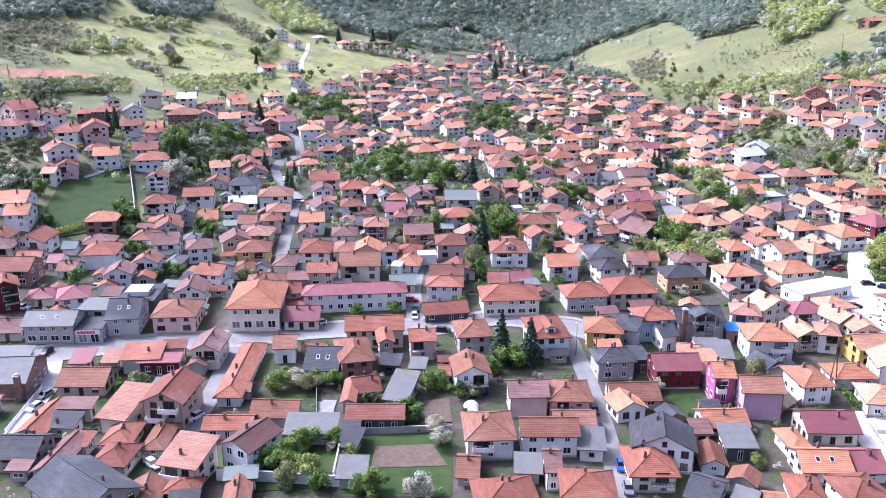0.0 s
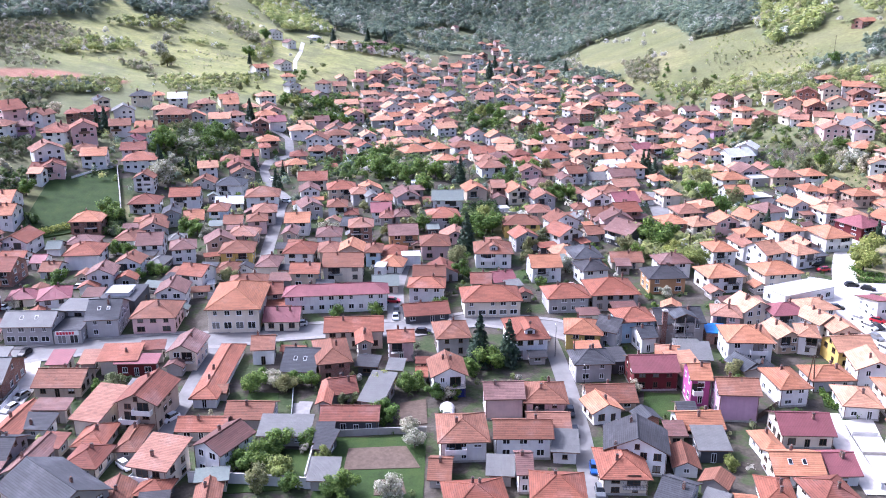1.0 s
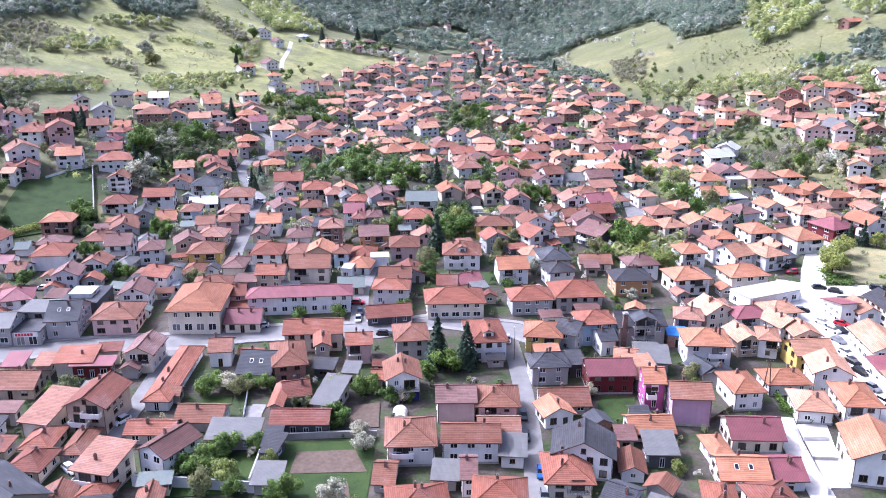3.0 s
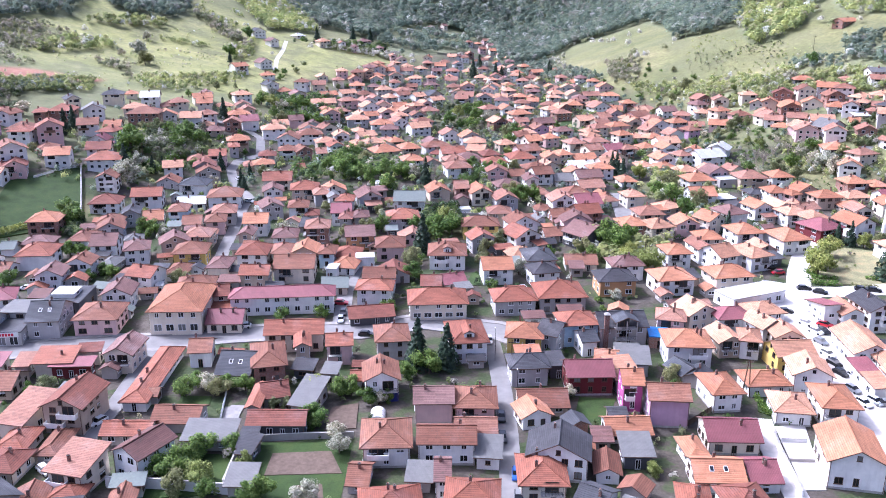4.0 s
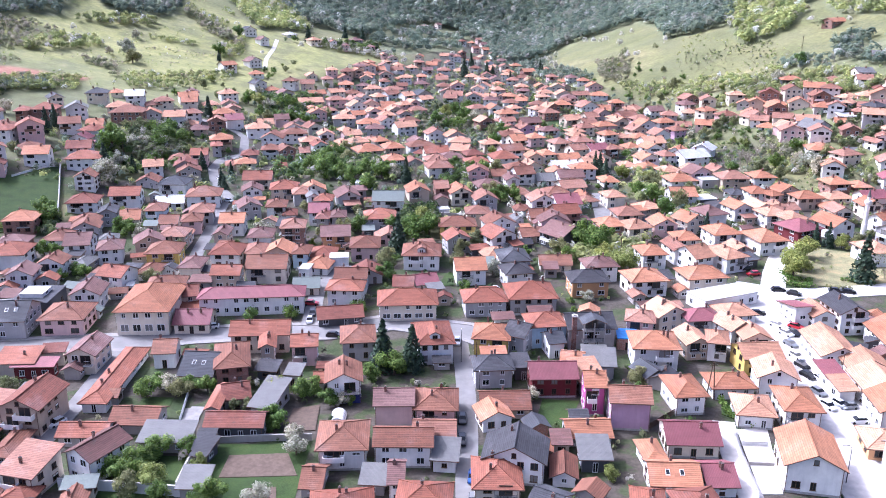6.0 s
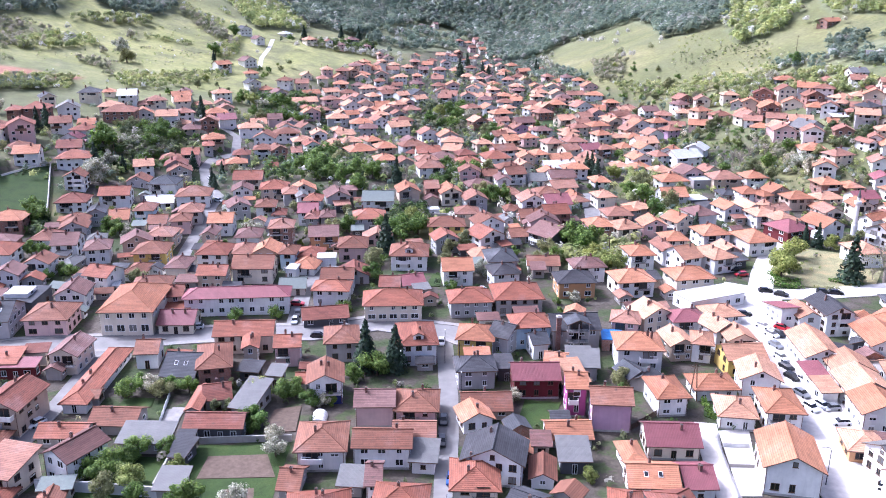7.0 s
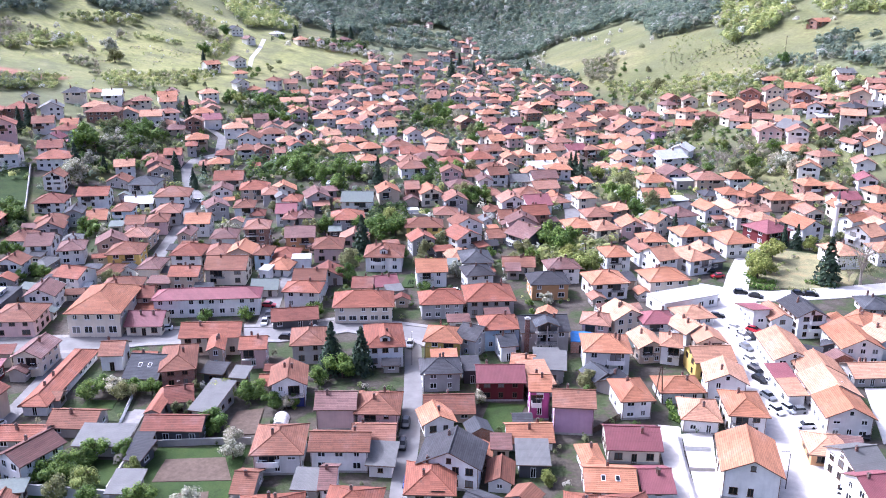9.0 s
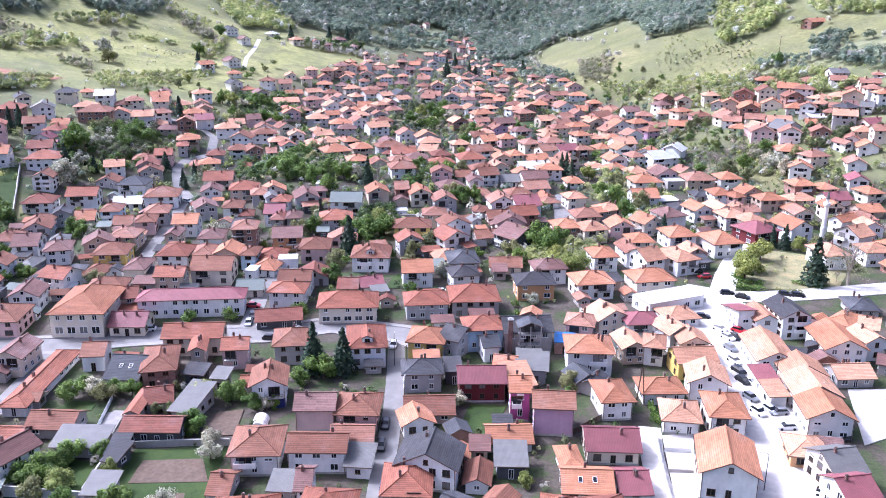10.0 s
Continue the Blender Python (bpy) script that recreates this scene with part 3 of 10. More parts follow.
def wall_shape(w, d, h, kind, pitch, deep):
    s = Shape()
    a, b = w / 2, d / 2
    s.box(-a, a, -b, b, -deep, h)
    if kind in "gk":
        t = h + b * pitch * (0.62 if kind == "k" else 1)
        yy = b * 0.38 if kind == "k" else 0.01
        for x in (-a, a):
            pts = [(x, -b, h), (x, b, h), (x, yy, t), (x, -yy, t)]
            s.face(pts if x > 0 else pts[::-1])
        s.face([(-a, -yy, t - 0.01), (-a, yy, t - 0.01), (a, yy, t - 0.01), (a, -yy, t - 0.01)][::-1])
    if kind == "G":
        t = h + a * pitch
        for y in (-b, b):
            pts = [(-a, y, h), (a, y, h), (0.01, y, t), (-0.01, y, t)]
            s.face(pts if y < 0 else pts[::-1])
    if kind in "sS":
        r = d * 0.23
        y0, y1 = (h, h + r) if kind == "s" else (h + r, h)
        s.face([(a, -b, h), (a, b, h), (a, b, y1), (a, -b, y0)])
        s.face([(-a, b, h), (-a, -b, h), (-a, -b, y0), (-a, b, y1)])
        y = b if kind == "s" else -b
        s.face([(-a, y, h), (a, y, h), (a, y, h + r), (-a, y, h + r)])
    return s


def window_mesh(w, h, brown, glazed):
    def make():
        s = Shape()
        t = 0.09
        for x0, x1, z0, z1 in ((-w / 2, w / 2, -h / 2, -h / 2 + t), (-w / 2, w / 2, h / 2 - t, h / 2), (-w / 2, -w / 2 + t, -h / 2 + t, h / 2 - t),
                               (w / 2 - t, w / 2, -h / 2 + t, h / 2 - t)):
            s.box(x0, x1, -0.07, 0.02, z0, z1)
        if w > 0.95:
            s.box(-0.05, 0.05, -0.06, 0.02, -h / 2 + t, h / 2 - t)
        if h < 1.8:
            s.box(-w / 2 - 0.08, w / 2 + 0.08, -0.16, 0.02, -h / 2 - 0.07, -h / 2)
        if glazed:
            s.face([(-w / 2 + t, -0.02, -h / 2 + t), (w / 2 - t, -0.02, -h / 2 + t), (w / 2 - t, -0.02, h / 2 - t), (-w / 2 + t, -0.02, h / 2 - t)], 1)
        return s.mesh("window", FRAME_BROWN if brown else FRAME_WHITE, GLASS)
    return once(("window", w, h, brown, glazed), make)


def pane_mesh(w, h):
    def make():
        s = Shape().box(-w / 2 + 0.08, w / 2 - 0.08, -0.03, -0.01, -h / 2 + 0.08, h / 2 - 0.08)
        return s.mesh("pane", GLASS)
    return once(("pane", w, h), make)


def opening(parent, x, y, z, turn, w, h, brown, near, name="window"):
    ob = part(name, window_mesh(w, h, brown, not near), parent, at=(x, y, z), turn=turn)
    if near:
        part("pane", pane_mesh(w, h), ob)
        drop = (x * 7.3 + y * 3.1 + z * 1.7) % 1.0
        if name == "window" and drop < 0.2:
            low = h * (0.5 - (0.35 if drop < 0.15 else 0.6))
            part("roller_shutter", once(("shutter", w, h, drop < 0.15), lambda: Shape().box(-w / 2 + 0.06, w / 2 - 0.06, -0.05, -0.025, low, h / 2 - 0.05).mesh("roller_shutter", FRAME_WHITE)), ob, "white half-lowered roller shutter")
    return ob


def chimney_mesh(h):
    def make():
        s = Shape().box(-0.24, 0.24, -0.2, 0.2, -1.2, h)
        s.box(-0.28, 0.28, -0.24, 0.24, h, h + 0.08, 1)
        s.box(-0.13, 0.13, -0.11, 0.11, h + 0.08, h + 0.26, 0)
        return s.mesh("chimney", CHIMNEY, SOOT)
    return once(("chimney", h), make)


def balcony_mesh(w, solid):
    def make():
        s = Shape().box(-w / 2, w / 2, -1.25, 0, -0.16, 0)
        if solid:
            s.box(-w / 2, w / 2, -1.25, -1.15, 0, 0.95)
            s.box(-w / 2, -w / 2 + 0.1, -1.15, 0, 0, 0.95)
            s.box(w / 2 - 0.1, w / 2, -1.15, 0, 0, 0.95)
        return s.mesh("balcony", WALL["w"][1] if solid else CONCRETE)
    return once(("balcony", w, solid), make)


def railing_mesh(w):
    def make():
        s = Shape().box(-w / 2, w / 2, -1.22, -1.17, 0.9, 0.96)
        s.box(-w / 2, w / 2, -1.22, -1.17, 0.45, 0.49)
        for i in range(int(w / 0.25) + 1):
            x = -w / 2 + 0.03 + (w - 0.06) * i / int(w / 0.25)
            s.box(x - 0.02, x + 0.02, -1.215, -1.175, 0, 0.9)
        for x in (-w / 2, w / 2 - 0.05):
            s.box(x, x + 0.05, -1.17, 0, 0.9, 0.96)
        return s.mesh("railing", RAIL)
    return once(("railing", w), make)


COUNT = [0]
FOOT = []
STOREYS = {1: "one-storey", 2: "two-storey", 3: "three-storey", 4: "four-storey"}


def roof_tone(x, y, rng):
    """Which clay colour a plain red roof takes in each quarter of the town."""
    # paler far up the valley: haze and full sun put into the colour
    if y > 420:
        return rng.choice("xlxzlo")
    # paler on the right, where stronger sun is put into the colour
    if x > 75:
        return rng.choice("oxlxo")
    return rng.choice("rrqrz" if y < 240 else "rxzzqbzr")


def house(x, y, yaw, w, d, n=2, kind="h", rc="r", wc="w", lod=1, pitch=None, extra="", h=None, what="house", skip=0.12, z=None):
    """A house: x, y of its middle, yaw, width and depth, storeys n, roof kind and colours.
    extra: b balcony, B solid balcony, k skylights, D dormer, n no windows in front, c no chimney, s shop front, v vent caps."""
    COUNT[0] += 1
    FOOT.append((x, y, 0.5 * math.hypot(w, d) + 0.3))
    rng = random.Random(COUNT[0] * 7 + 3)
    if rc == "r":
        rc = roof_tone(x, y, rng)
    pitch = PITCH[kind] if pitch is None else pitch
    tall = (2.45 * n + 0.15) if h is None else h
    label = f"{WALL[wc][0]} {STOREYS.get(n, 'low')} {what} with {TURN_WORDS[kind]} {ROOF[rc][0]} roof"
    corners = [Matrix.Rotation(radians(yaw), 2) @ Vector((sx * w / 2, sy * d / 2)) for sx in (-1, 1) for sy in (-1, 1)]
    levels = [ground(x + c.x, y + c.y) for c in corners]
    base = 0.5 * (min(levels) + sum(levels) / 4) if z is None else z
    home = thing(what, x, y, yaw, label, what, "houses of the town" if what == "house" else "", z=base)
    part("wall", wall_shape(w, d, tall, kind, pitch, 0.6 + max(0.0, base - min(levels))).mesh("wall", WALL[wc][1]), home)
    over = 0.2 if kind == "f" else 0.7
    shape, top = roof_shape(w, d, kind, over, pitch)
    part("roof", shape.mesh("roof", ROOF[rc][1], FASCIA), home, at=(0, 0, tall + 0.16 if kind not in "f" else tall))
    brown = rng.random() < 0.35
    if n > 1 and not extra and lod <= 2 and rng.random() < 0.4 and w > 6:
        extra = rng.choice("bbB")
    elif n > 1 and not extra and lod == 3 and what == "house" and rng.random() < 0.3:
        extra = "B"
    near = lod <= 1 and y < 178
    long_x = kind == "g" or kind in "hk" and w >= d
    if lod <= 2 and kind in "gGhk" and top > 0.8:
        def ridge():
            s = Shape()
            half = (max(w, d) if kind in "hk" else (w if kind == "g" else d)) / 2
            half = half + over - (min(w, d) / 2 + over if kind == "h" else (min(w, d) * 0.22 if kind == "k" else 0.1))
            if half > 0.4:
                k = int(half * 2 / 0.4)
                for i in range(k):
                    a = -half + 2 * half * i / k
                    s.box(a, a + 2 * half / k - 0.02, -0.13, 0.13, -0.1, 0.07 + 0.02 * (i % 2))
            if kind == "h":
                run = min(w, d) / 2 + over
                for sx in (-1, 1):
                    for sy in (-1, 1):
                        s.tube([(sx * max(half, 0), 0, 0.0), (sx * (max(half, 0) + run), sy * run, -(run) * pitch + 0.0)], (0.11, 0.11), 4)
            return s
        s = ridge()
        if s.f:
            part("ridge_tiles", s.mesh("ridge_tiles", ROOF[rc][1]), home, at=(0, 0, tall + 0.18 + top), turn=0 if long_x else math.pi / 2)
    if lod <= 3 and kind != "f" and "c" not in extra and tall > 2:
        for i in range(1 if rng.random() < 0.7 or lod > 2 else 2):
            u, v = rng.uniform(-0.3, 0.3), rng.choice((-1, 1)) * rng.uniform(0.06, 0.16)
            cx, cy = (u * w, v * d) if long_x else (v * w, u * d)
            part("chimney", chimney_mesh(1.0), home, at=(cx, cy, tall + top * (0.75 if kind in "ghGk" else 0.5) + 0.2))
    if near and tall > 3 and kind != "f":
        part("plinth", Shape().box(-w / 2 - 0.04, w / 2 + 0.04, -d / 2 - 0.04, d / 2 + 0.04, -0.5, 0.45).mesh("plinth", CONCRETE), home, "grey concrete plinth")
        for sx in (-1, 1):
            part("downpipe", once(("downpipe", tall), lambda: Shape().tube([(0, 0, 0.1), (0, 0, tall - 0.1)], (0.06, 0.06), 6).mesh("downpipe", FASCIA)), home, at=(sx * (w / 2 - 0.12), -d / 2 - 0.07, 0))
    # openings: front, two sides and back, storey by storey
    sides = [("f", w, 0.0), ("r", d, math.pi / 2), ("l", d, -math.pi / 2)] 
    for side, length, turn in sides:
        if side == "f" and "n" in extra:
            continue
        gap = 2.5 if lod <= 1 else (3.0 if lod == 2 else 4.2)
        many = max(1, int((length - 0.8) / gap))
        if lod >= 3:
            if (side == "r") == (x > 20) and side != "f":
                continue
            many = min(many, 1 if side != "f" or lod > 3 else 2)
        elif lod == 2 and side != "f":
            if (side == "r") == (x > 20):
                continue
            many = min(many, 2)
        for level in range(n if lod <= 3 else 1):
            for i in range(many):
                if rng.random() < skip:
                    continue
                at = (i + 0.5) / many * (length - 0.8) - (length - 0.8) / 2
                ww, hh = rng.choice(((1.2, 1.4), (1.5, 1.4), (1.4, 1.4), (1.0, 1.3)))
                if lod > 1:
                    ww, hh = ww * 1.25, 1.5
                z = 2.45 * level + 1.6
                name = "window"
                if side == "f" and level == 0 and i == many // 2 and lod <= 2 and "s" not in extra:
                    ww, hh, z, name = 1.0, 2.1, 1.07, "door"
                if side == "f" and "s" in extra and level == 0:
                    ww, hh, z, name = 2.0, 2.2, 1.4, "shop_window"
                if n > 1:
                    z = tall / n * level + 0.62 * tall / n
                    hh = min(hh, tall / n * 0.55)
                if h is not None and n == 1 and tall < 2.7:
                    hh, z = min(hh, 0.9), tall * 0.6
                off = {"f": (at, -d / 2, z), "b": (-at, d / 2, z), "r": (w / 2, at, z), "l": (-w / 2, -at, z)}[side]
                opening(home, *off, turn, ww, hh, brown, near, name)
        if kind in "gk" and side in "rl" or kind == "G" and side in "fb":
            if length > 7 and lod <= 3:
                off = {"f": (0, -d / 2), "b": (0, d / 2), "r": (w / 2, 0), "l": (-w / 2, 0)}[side]
                opening(home, *off, tall + 0.85, turn, 0.9, 1.05, brown, near)
    if ("b" in extra or "B" in extra) and n > 1:
        for level in range(1, n):
            bw = round(min(w * 0.55, 4.2) * 2) / 2
            cx = rng.choice((-0.18, 0.18)) * w
            # wide dark door also stands in for the shaded recess behind the balcony
            opening(home, cx, -d / 2 - 0.06, tall / n * level + 1.22, 0.0, 2.4, 2.15, True, near, "balcony_door")
            b = part("balcony", balcony_mesh(bw, "B" in extra), home, at=(cx, -d / 2, tall / n * level + 0.1))
            if "B" not in extra:
                part("railing", railing_mesh(bw), b)
    if "X" in extra:
        board = part("sign_board", Shape().box(-w * 0.42, w * 0.42, -d / 2 - 0.25, -d / 2 - 0.05, tall - 1.1, tall + 0.1).mesh("sign_board", FRAME_WHITE), home, "white shop sign board with red shapes")
        for i in range(6):
            u = -w * 0.34 + w * 0.11 * i
            part("sign_shape", once("sign_shape", lambda: Shape().box(-0.28, 0.28, -0.04, 0, -0.36, 0.36).mesh("sign_shape", SIGN_RED)), board, at=(u, -d / 2 - 0.25, tall - 0.5))
    if "k" in extra:
        a = math.atan(pitch)
        for i in range(2):
            s = Shape().box(-0.4, 0.4, -0.6, 0.6, -0.02, 0.1).box(-0.32, 0.32, -0.5, 0.5, 0.1, 0.115, 1)
            ob = part("skylight", once("skylight", lambda: s.mesh("skylight", FRAME_WHITE, GLASS)), home)
            yy = -d * 0.25
            ob.location, ob.rotation_euler = ((i - 0.5) * w * 0.3, yy, tall + 0.16 + (d / 2 + yy) * pitch), (a, 0, 0)
    if "D" in extra:
        dw = min(2.4, w * 0.3)
        s = Shape().box(-dw / 2, dw / 2, -d * 0.42, 0, tall - 0.1, tall + 1.75)
        dorm = part("dormer", s.mesh("dormer", WALL[wc][1]), home)
        rs, _ = roof_shape(dw, d * 0.42, "G", 0.2, 0.5)
        part("dormer_roof", rs.mesh("dormer_roof", ROOF[rc][1], FASCIA), dorm, at=(0, -d * 0.21, tall + 1.75))
        opening(dorm, 0, -d * 0.42, tall + 0.95, 0.0, 1.2, 1.1, brown, False)
    return home



def balcony_tower(home, w, d, tall):
    """A projecting stack of balconies on posts, under a small gabled roof, at a house's front."""
    y0, y1 = -d / 2 - 2.2, -d / 2
    for level in range(1, 3):
        z = tall / 2 * level
        floor = part("balcony", Shape().box(-w / 2, w / 2, y0, y1, z - 0.16, z).mesh("balcony", CONCRETE), home, "grey concrete balcony slab")
        rail = Shape().box(-w / 2, w / 2, y0, y0 + 0.06, z + 0.85, z + 0.92)
        for i in range(int(w / 0.3) + 1):
            x = -w / 2 + 0.03 + (w - 0.06) * i / int(w / 0.3)
            rail.box(x - 0.02, x + 0.02, y0 + 0.01, y0 + 0.05, z, z + 0.85)
        part("railing", rail.mesh("railing", RAIL), floor)
        part("balcony_door", window_mesh(2.4, 2.1, True, True), home, at=(0, y1 - 0.03, z + 1.1))
    for x in (-w / 2 + 0.12, 0.0, w / 2 - 0.12):
        part("post", once(("tower_post", tall), lambda: Shape().box(-0.12, 0.12, -0.12, 0.12, 0.0, tall + 2.1).mesh("post", WALL["e"][1])), home, at=(x, y0 + 0.12, 0))
    shape, top = roof_shape(w, 4.0, "G", 0.4, 0.42)
    part("porch_roof", shape.mesh("porch_roof", ROOF["g"][1], FASCIA), home, at=(0, y0 + 2.0, tall + 2.2))


def painted_base(home, w, d):
    """A blue-painted ground floor on half of the front."""
    part("painted_base", Shape().box(0.2, w / 2 + 0.03, -d / 2 - 0.05, -d / 2 + 0.3, -0.3, 2.2).mesh("painted_base", BLUE_PAINT), home, "deep blue painted base")


# ---- the far end of the town, too small to pick apart ----
FAR = Shape()
FAR_MATS = [m for _, m in WALL.values()] + [m for _, m in ROOF.values()] + [FASCIA, FRAME_WHITE, GLASS, CHIMNEY]
FAR_SLOT = {m.name: i for i, m in enumerate(FAR_MATS)}


def far_house(x, y, yaw, w, d, n=2, kind="h", rc="r", wc="w", lod=4, extra="", h=None, what="house", z=None):
    COUNT[0] += 1
    FOOT.append((x, y, 0.5 * math.hypot(w, d) + 0.3))
    rng = random.Random(COUNT[0] * 7 + 3)
    if rc == "r":
        rc = roof_tone(x, y, rng)
    tall = 2.45 * n + 0.15 if h is None else h
    place = pose(x, y, ground(x, y) if z is None else z, 0, 0, yaw)

    def add(shape, mats, lift=0.0):
        i = 0
        for f, m in zip(shape.f, shape.m):
            pts = [place @ Vector((shape.v[k][0], shape.v[k][1], shape.v[k][2] + lift)) for k in f]
            FAR.face(pts, FAR_SLOT[mats[m].name], shape.uv[i:i + len(f)])
            i += len(f)

    pitch = PITCH[kind]
    add(wall_shape(w, d, tall, kind, pitch, 2.5), [WALL[wc][1]])
    roof, top = roof_shape(w, d, kind, 0.9, pitch)
    add(roof, [ROOF[rc][1], FASCIA], tall + 0.16 if kind != "f" else tall)
    if kind != "f":
        cx = rng.uniform(-0.25, 0.25) * w
        add(Shape().box(cx - 0.3, cx + 0.3, -0.9, -0.35, tall, tall + top + 0.9), [CHIMNEY])
    if n > 1 and rng.random() < 0.5:
        cx, z, half = rng.choice((-0.2, 0.0, 0.2)) * w, 2.45 * (n - 1) + 0.1, min(2.2, w * 0.26)
        s = Shape().box(cx - half, cx + half, -d / 2 - 1.15, -d / 2, z - 0.15, z)
        s.box(cx - half, cx + half, -d / 2 - 1.15, -d / 2 - 1.05, z, z + 0.9)
        # last box: dark glass sheet in place of the balcony's shaded recess
        s.box(cx - 1.2, cx + 1.2, -d / 2 - 0.06, -d / 2, z, z + 2.1, 1)
        add(s, [rng.choice((FRAME_WHITE, FASCIA, WALL[wc][1])), GLASS])
    many = max(1, int(w / 3))
    for level in range(n):
        for i in range(many):
            if rng.random() < 0.15:
                continue
            at, z = (i + 0.5) / many * (w - 0.8) - (w - 0.8) / 2, 2.45 * level + 1.6
            s = Shape().box(at - 0.68, at + 0.68, -d / 2 - 0.05, -d / 2, z - 0.66, z + 0.66)
            s.box(at - 0.56, at + 0.56, -d / 2 - 0.07, -d / 2 - 0.04, z - 0.54, z + 0.54, 1)
            add(s, [FRAME_WHITE, GLASS])
        sx = -1 if x > 20 else 1
        s = Shape().box(sx * w / 2 - 0.06, sx * w / 2 + 0.06, -0.8, 0.8, 2.45 * level + 1.0, 2.45 * level + 2.2)
        add(s, [GLASS])


# ---- trees ----
def crown_mesh(kind, seed, mat, fine=False):
    """A crown of leaf clumps, one metre tall over its trunk's foot."""
    rng = random.Random(seed)
    s = Shape()
    faces_up = []

    def clump(c, size, out=Vector((0, 0, 0))):
        up = out + Vector((0, 0, 0.5)) + Vector((rng.gauss(0, 1), rng.gauss(0, 1), rng.gauss(0, 1))) * 0.45
        a = up.cross(Vector((rng.gauss(0, 1), rng.gauss(0, 1), rng.gauss(0, 1)))).normalized()
        b = up.cross(a).normalized()
        k = rng.uniform(0.6, 1.3)
        a, b = a * size * k, b * size * rng.uniform(0.5, 1.0)
        if a.cross(b).dot(up) < 0:
            b = -b
        faces_up.extend([up.normalized()] * 4)
        s.face([c - a - b * 0.3, c + a * 0.4 - b, c + a + b * 0.4, c - a * 0.4 + b])

    if kind == "c":
        for i in range(26):
            z = 0.1 + 0.88 * i / 25
            r = 0.24 * (1 - z) ** 0.85 + 0.012
            for k in range(max(6, int(26 * (1 - z)))):
                t = rng.uniform(0, 6.283)
                for q in (0.45, 0.75, 1.0):
                    rr = r * q * rng.uniform(0.8, 1.12)
                    clump(Vector((rr * math.cos(t), rr * math.sin(t), z - 0.06 * q + rng.uniform(-0.015, 0.015))), 0.034, Vector((math.cos(t), math.sin(t), 0)))
    else:
        lobes = []
        many = 6 if kind == "u" else 11
        for i in range(many):
            t = i * 2.4 + rng.uniform(-0.5, 0.5)
            r = rng.uniform(0.16, 0.36) if i else 0
            z = rng.uniform(0.2, 0.68) if kind != "u" else rng.uniform(0.2, 0.5)
            lobes.append((Vector((r * math.cos(t), r * math.sin(t), z)), rng.uniform(0.15, 0.24)))
        lobes.append((Vector((0, 0, 0.8 if kind != "u" else 0.6)), 0.17))
        thin = {"t": 26, "b": 120, "u": 110}.get(kind, 130) * (1.6 if fine else 1)
        for c, r in lobes:
            for k in range(int(thin)):
                d = Vector((rng.gauss(0, 1), rng.gauss(0, 1), rng.gauss(0, 1))).normalized()
                clump(c + d * r * (rng.random() ** 0.4) * rng.uniform(0.9, 1.12), (0.031 if fine else 0.038) if kind != "t" else 0.014, d)
    me = s.mesh("crown", mat)
    me.polygons.foreach_set("use_smooth", [True] * len(me.polygons))
    me.normals_split_custom_set(faces_up)
    return me


def trunk_mesh(kind, seed):
    rng = random.Random(seed)
    s = Shape()
    if kind == "c":
        return s.tube([(0, 0, -0.05), (0, 0, 0.5), (0, 0, 0.97)], (0.022, 0.014, 0.003)).mesh("trunk", BARK)
    top = Vector((rng.uniform(-0.03, 0.03), rng.uniform(-0.03, 0.03), 0.42))
    s.tube([(0, 0, -0.05), top * 0.5, top], (0.032, 0.024, 0.019))
    for i in range(11 if kind == "t" else 6):
        t = i * 2.2 + rng.uniform(-0.4, 0.4)
        a = top * rng.uniform(0.55, 1.0)
        e = Vector((math.cos(t) * rng.uniform(0.12, 0.28), math.sin(t) * rng.uniform(0.12, 0.28), rng.uniform(0.58, 0.92)))
        mid = (a + e) / 2 + Vector((0, 0, 0.03))
        s.tube([a, mid, e], (0.015, 0.009, 0.003), 5)
        for k in range(3 if kind == "t" else 1):
            f = mid + Vector((rng.uniform(-0.16, 0.16), rng.uniform(-0.16, 0.16), rng.uniform(0.08, 0.22)))
            s.tube([mid, f], (0.007, 0.002), 4)
    return s.mesh("trunk", BARK_PALE if kind == "t" else BARK)


TREES = {
    "d": (LEAF, "tree", "leafy green tree in a garden between houses"),
    "y": (LEAF_YOUNG, "tree", "yellow-green tree in young spring leaf"),
    "o": (LEAF_OLIVE, "tree", "small olive-green garden tree among houses"),
    "b": (BLOSSOM, "tree", "fruit tree covered in white spring blossom"),
    "c": (NEEDLE, "conifer", "tall dark green conifer between the houses"),
    "t": (TWIG, "tree", "tall bare grey-brown tree without leaves"),
    "u": (LEAF, "bush", "low round green garden bush on grass"),
}


def tree(x, y, h, kind="d"):
    COUNT[0] += 1
    rng = random.Random(COUNT[0] * 13 + 1)
    mat, name, label = TREES[kind]
    v = rng.randrange(3)
    wide = h * rng.uniform(0.95, 1.25) if kind != "c" else h * rng.uniform(0.9, 1.2)
    ob = thing(name, x, y, rng.uniform(0, 360), label, name)
    ob.scale = (wide, wide, h)
    part("trunk", once(("trunk", kind, v), lambda: trunk_mesh(kind, v + 5)), ob)
    part("crown", once(("crown", kind, v, y < 260), lambda: crown_mesh(kind, v + 11, mat, y < 260)), ob)
    return ob


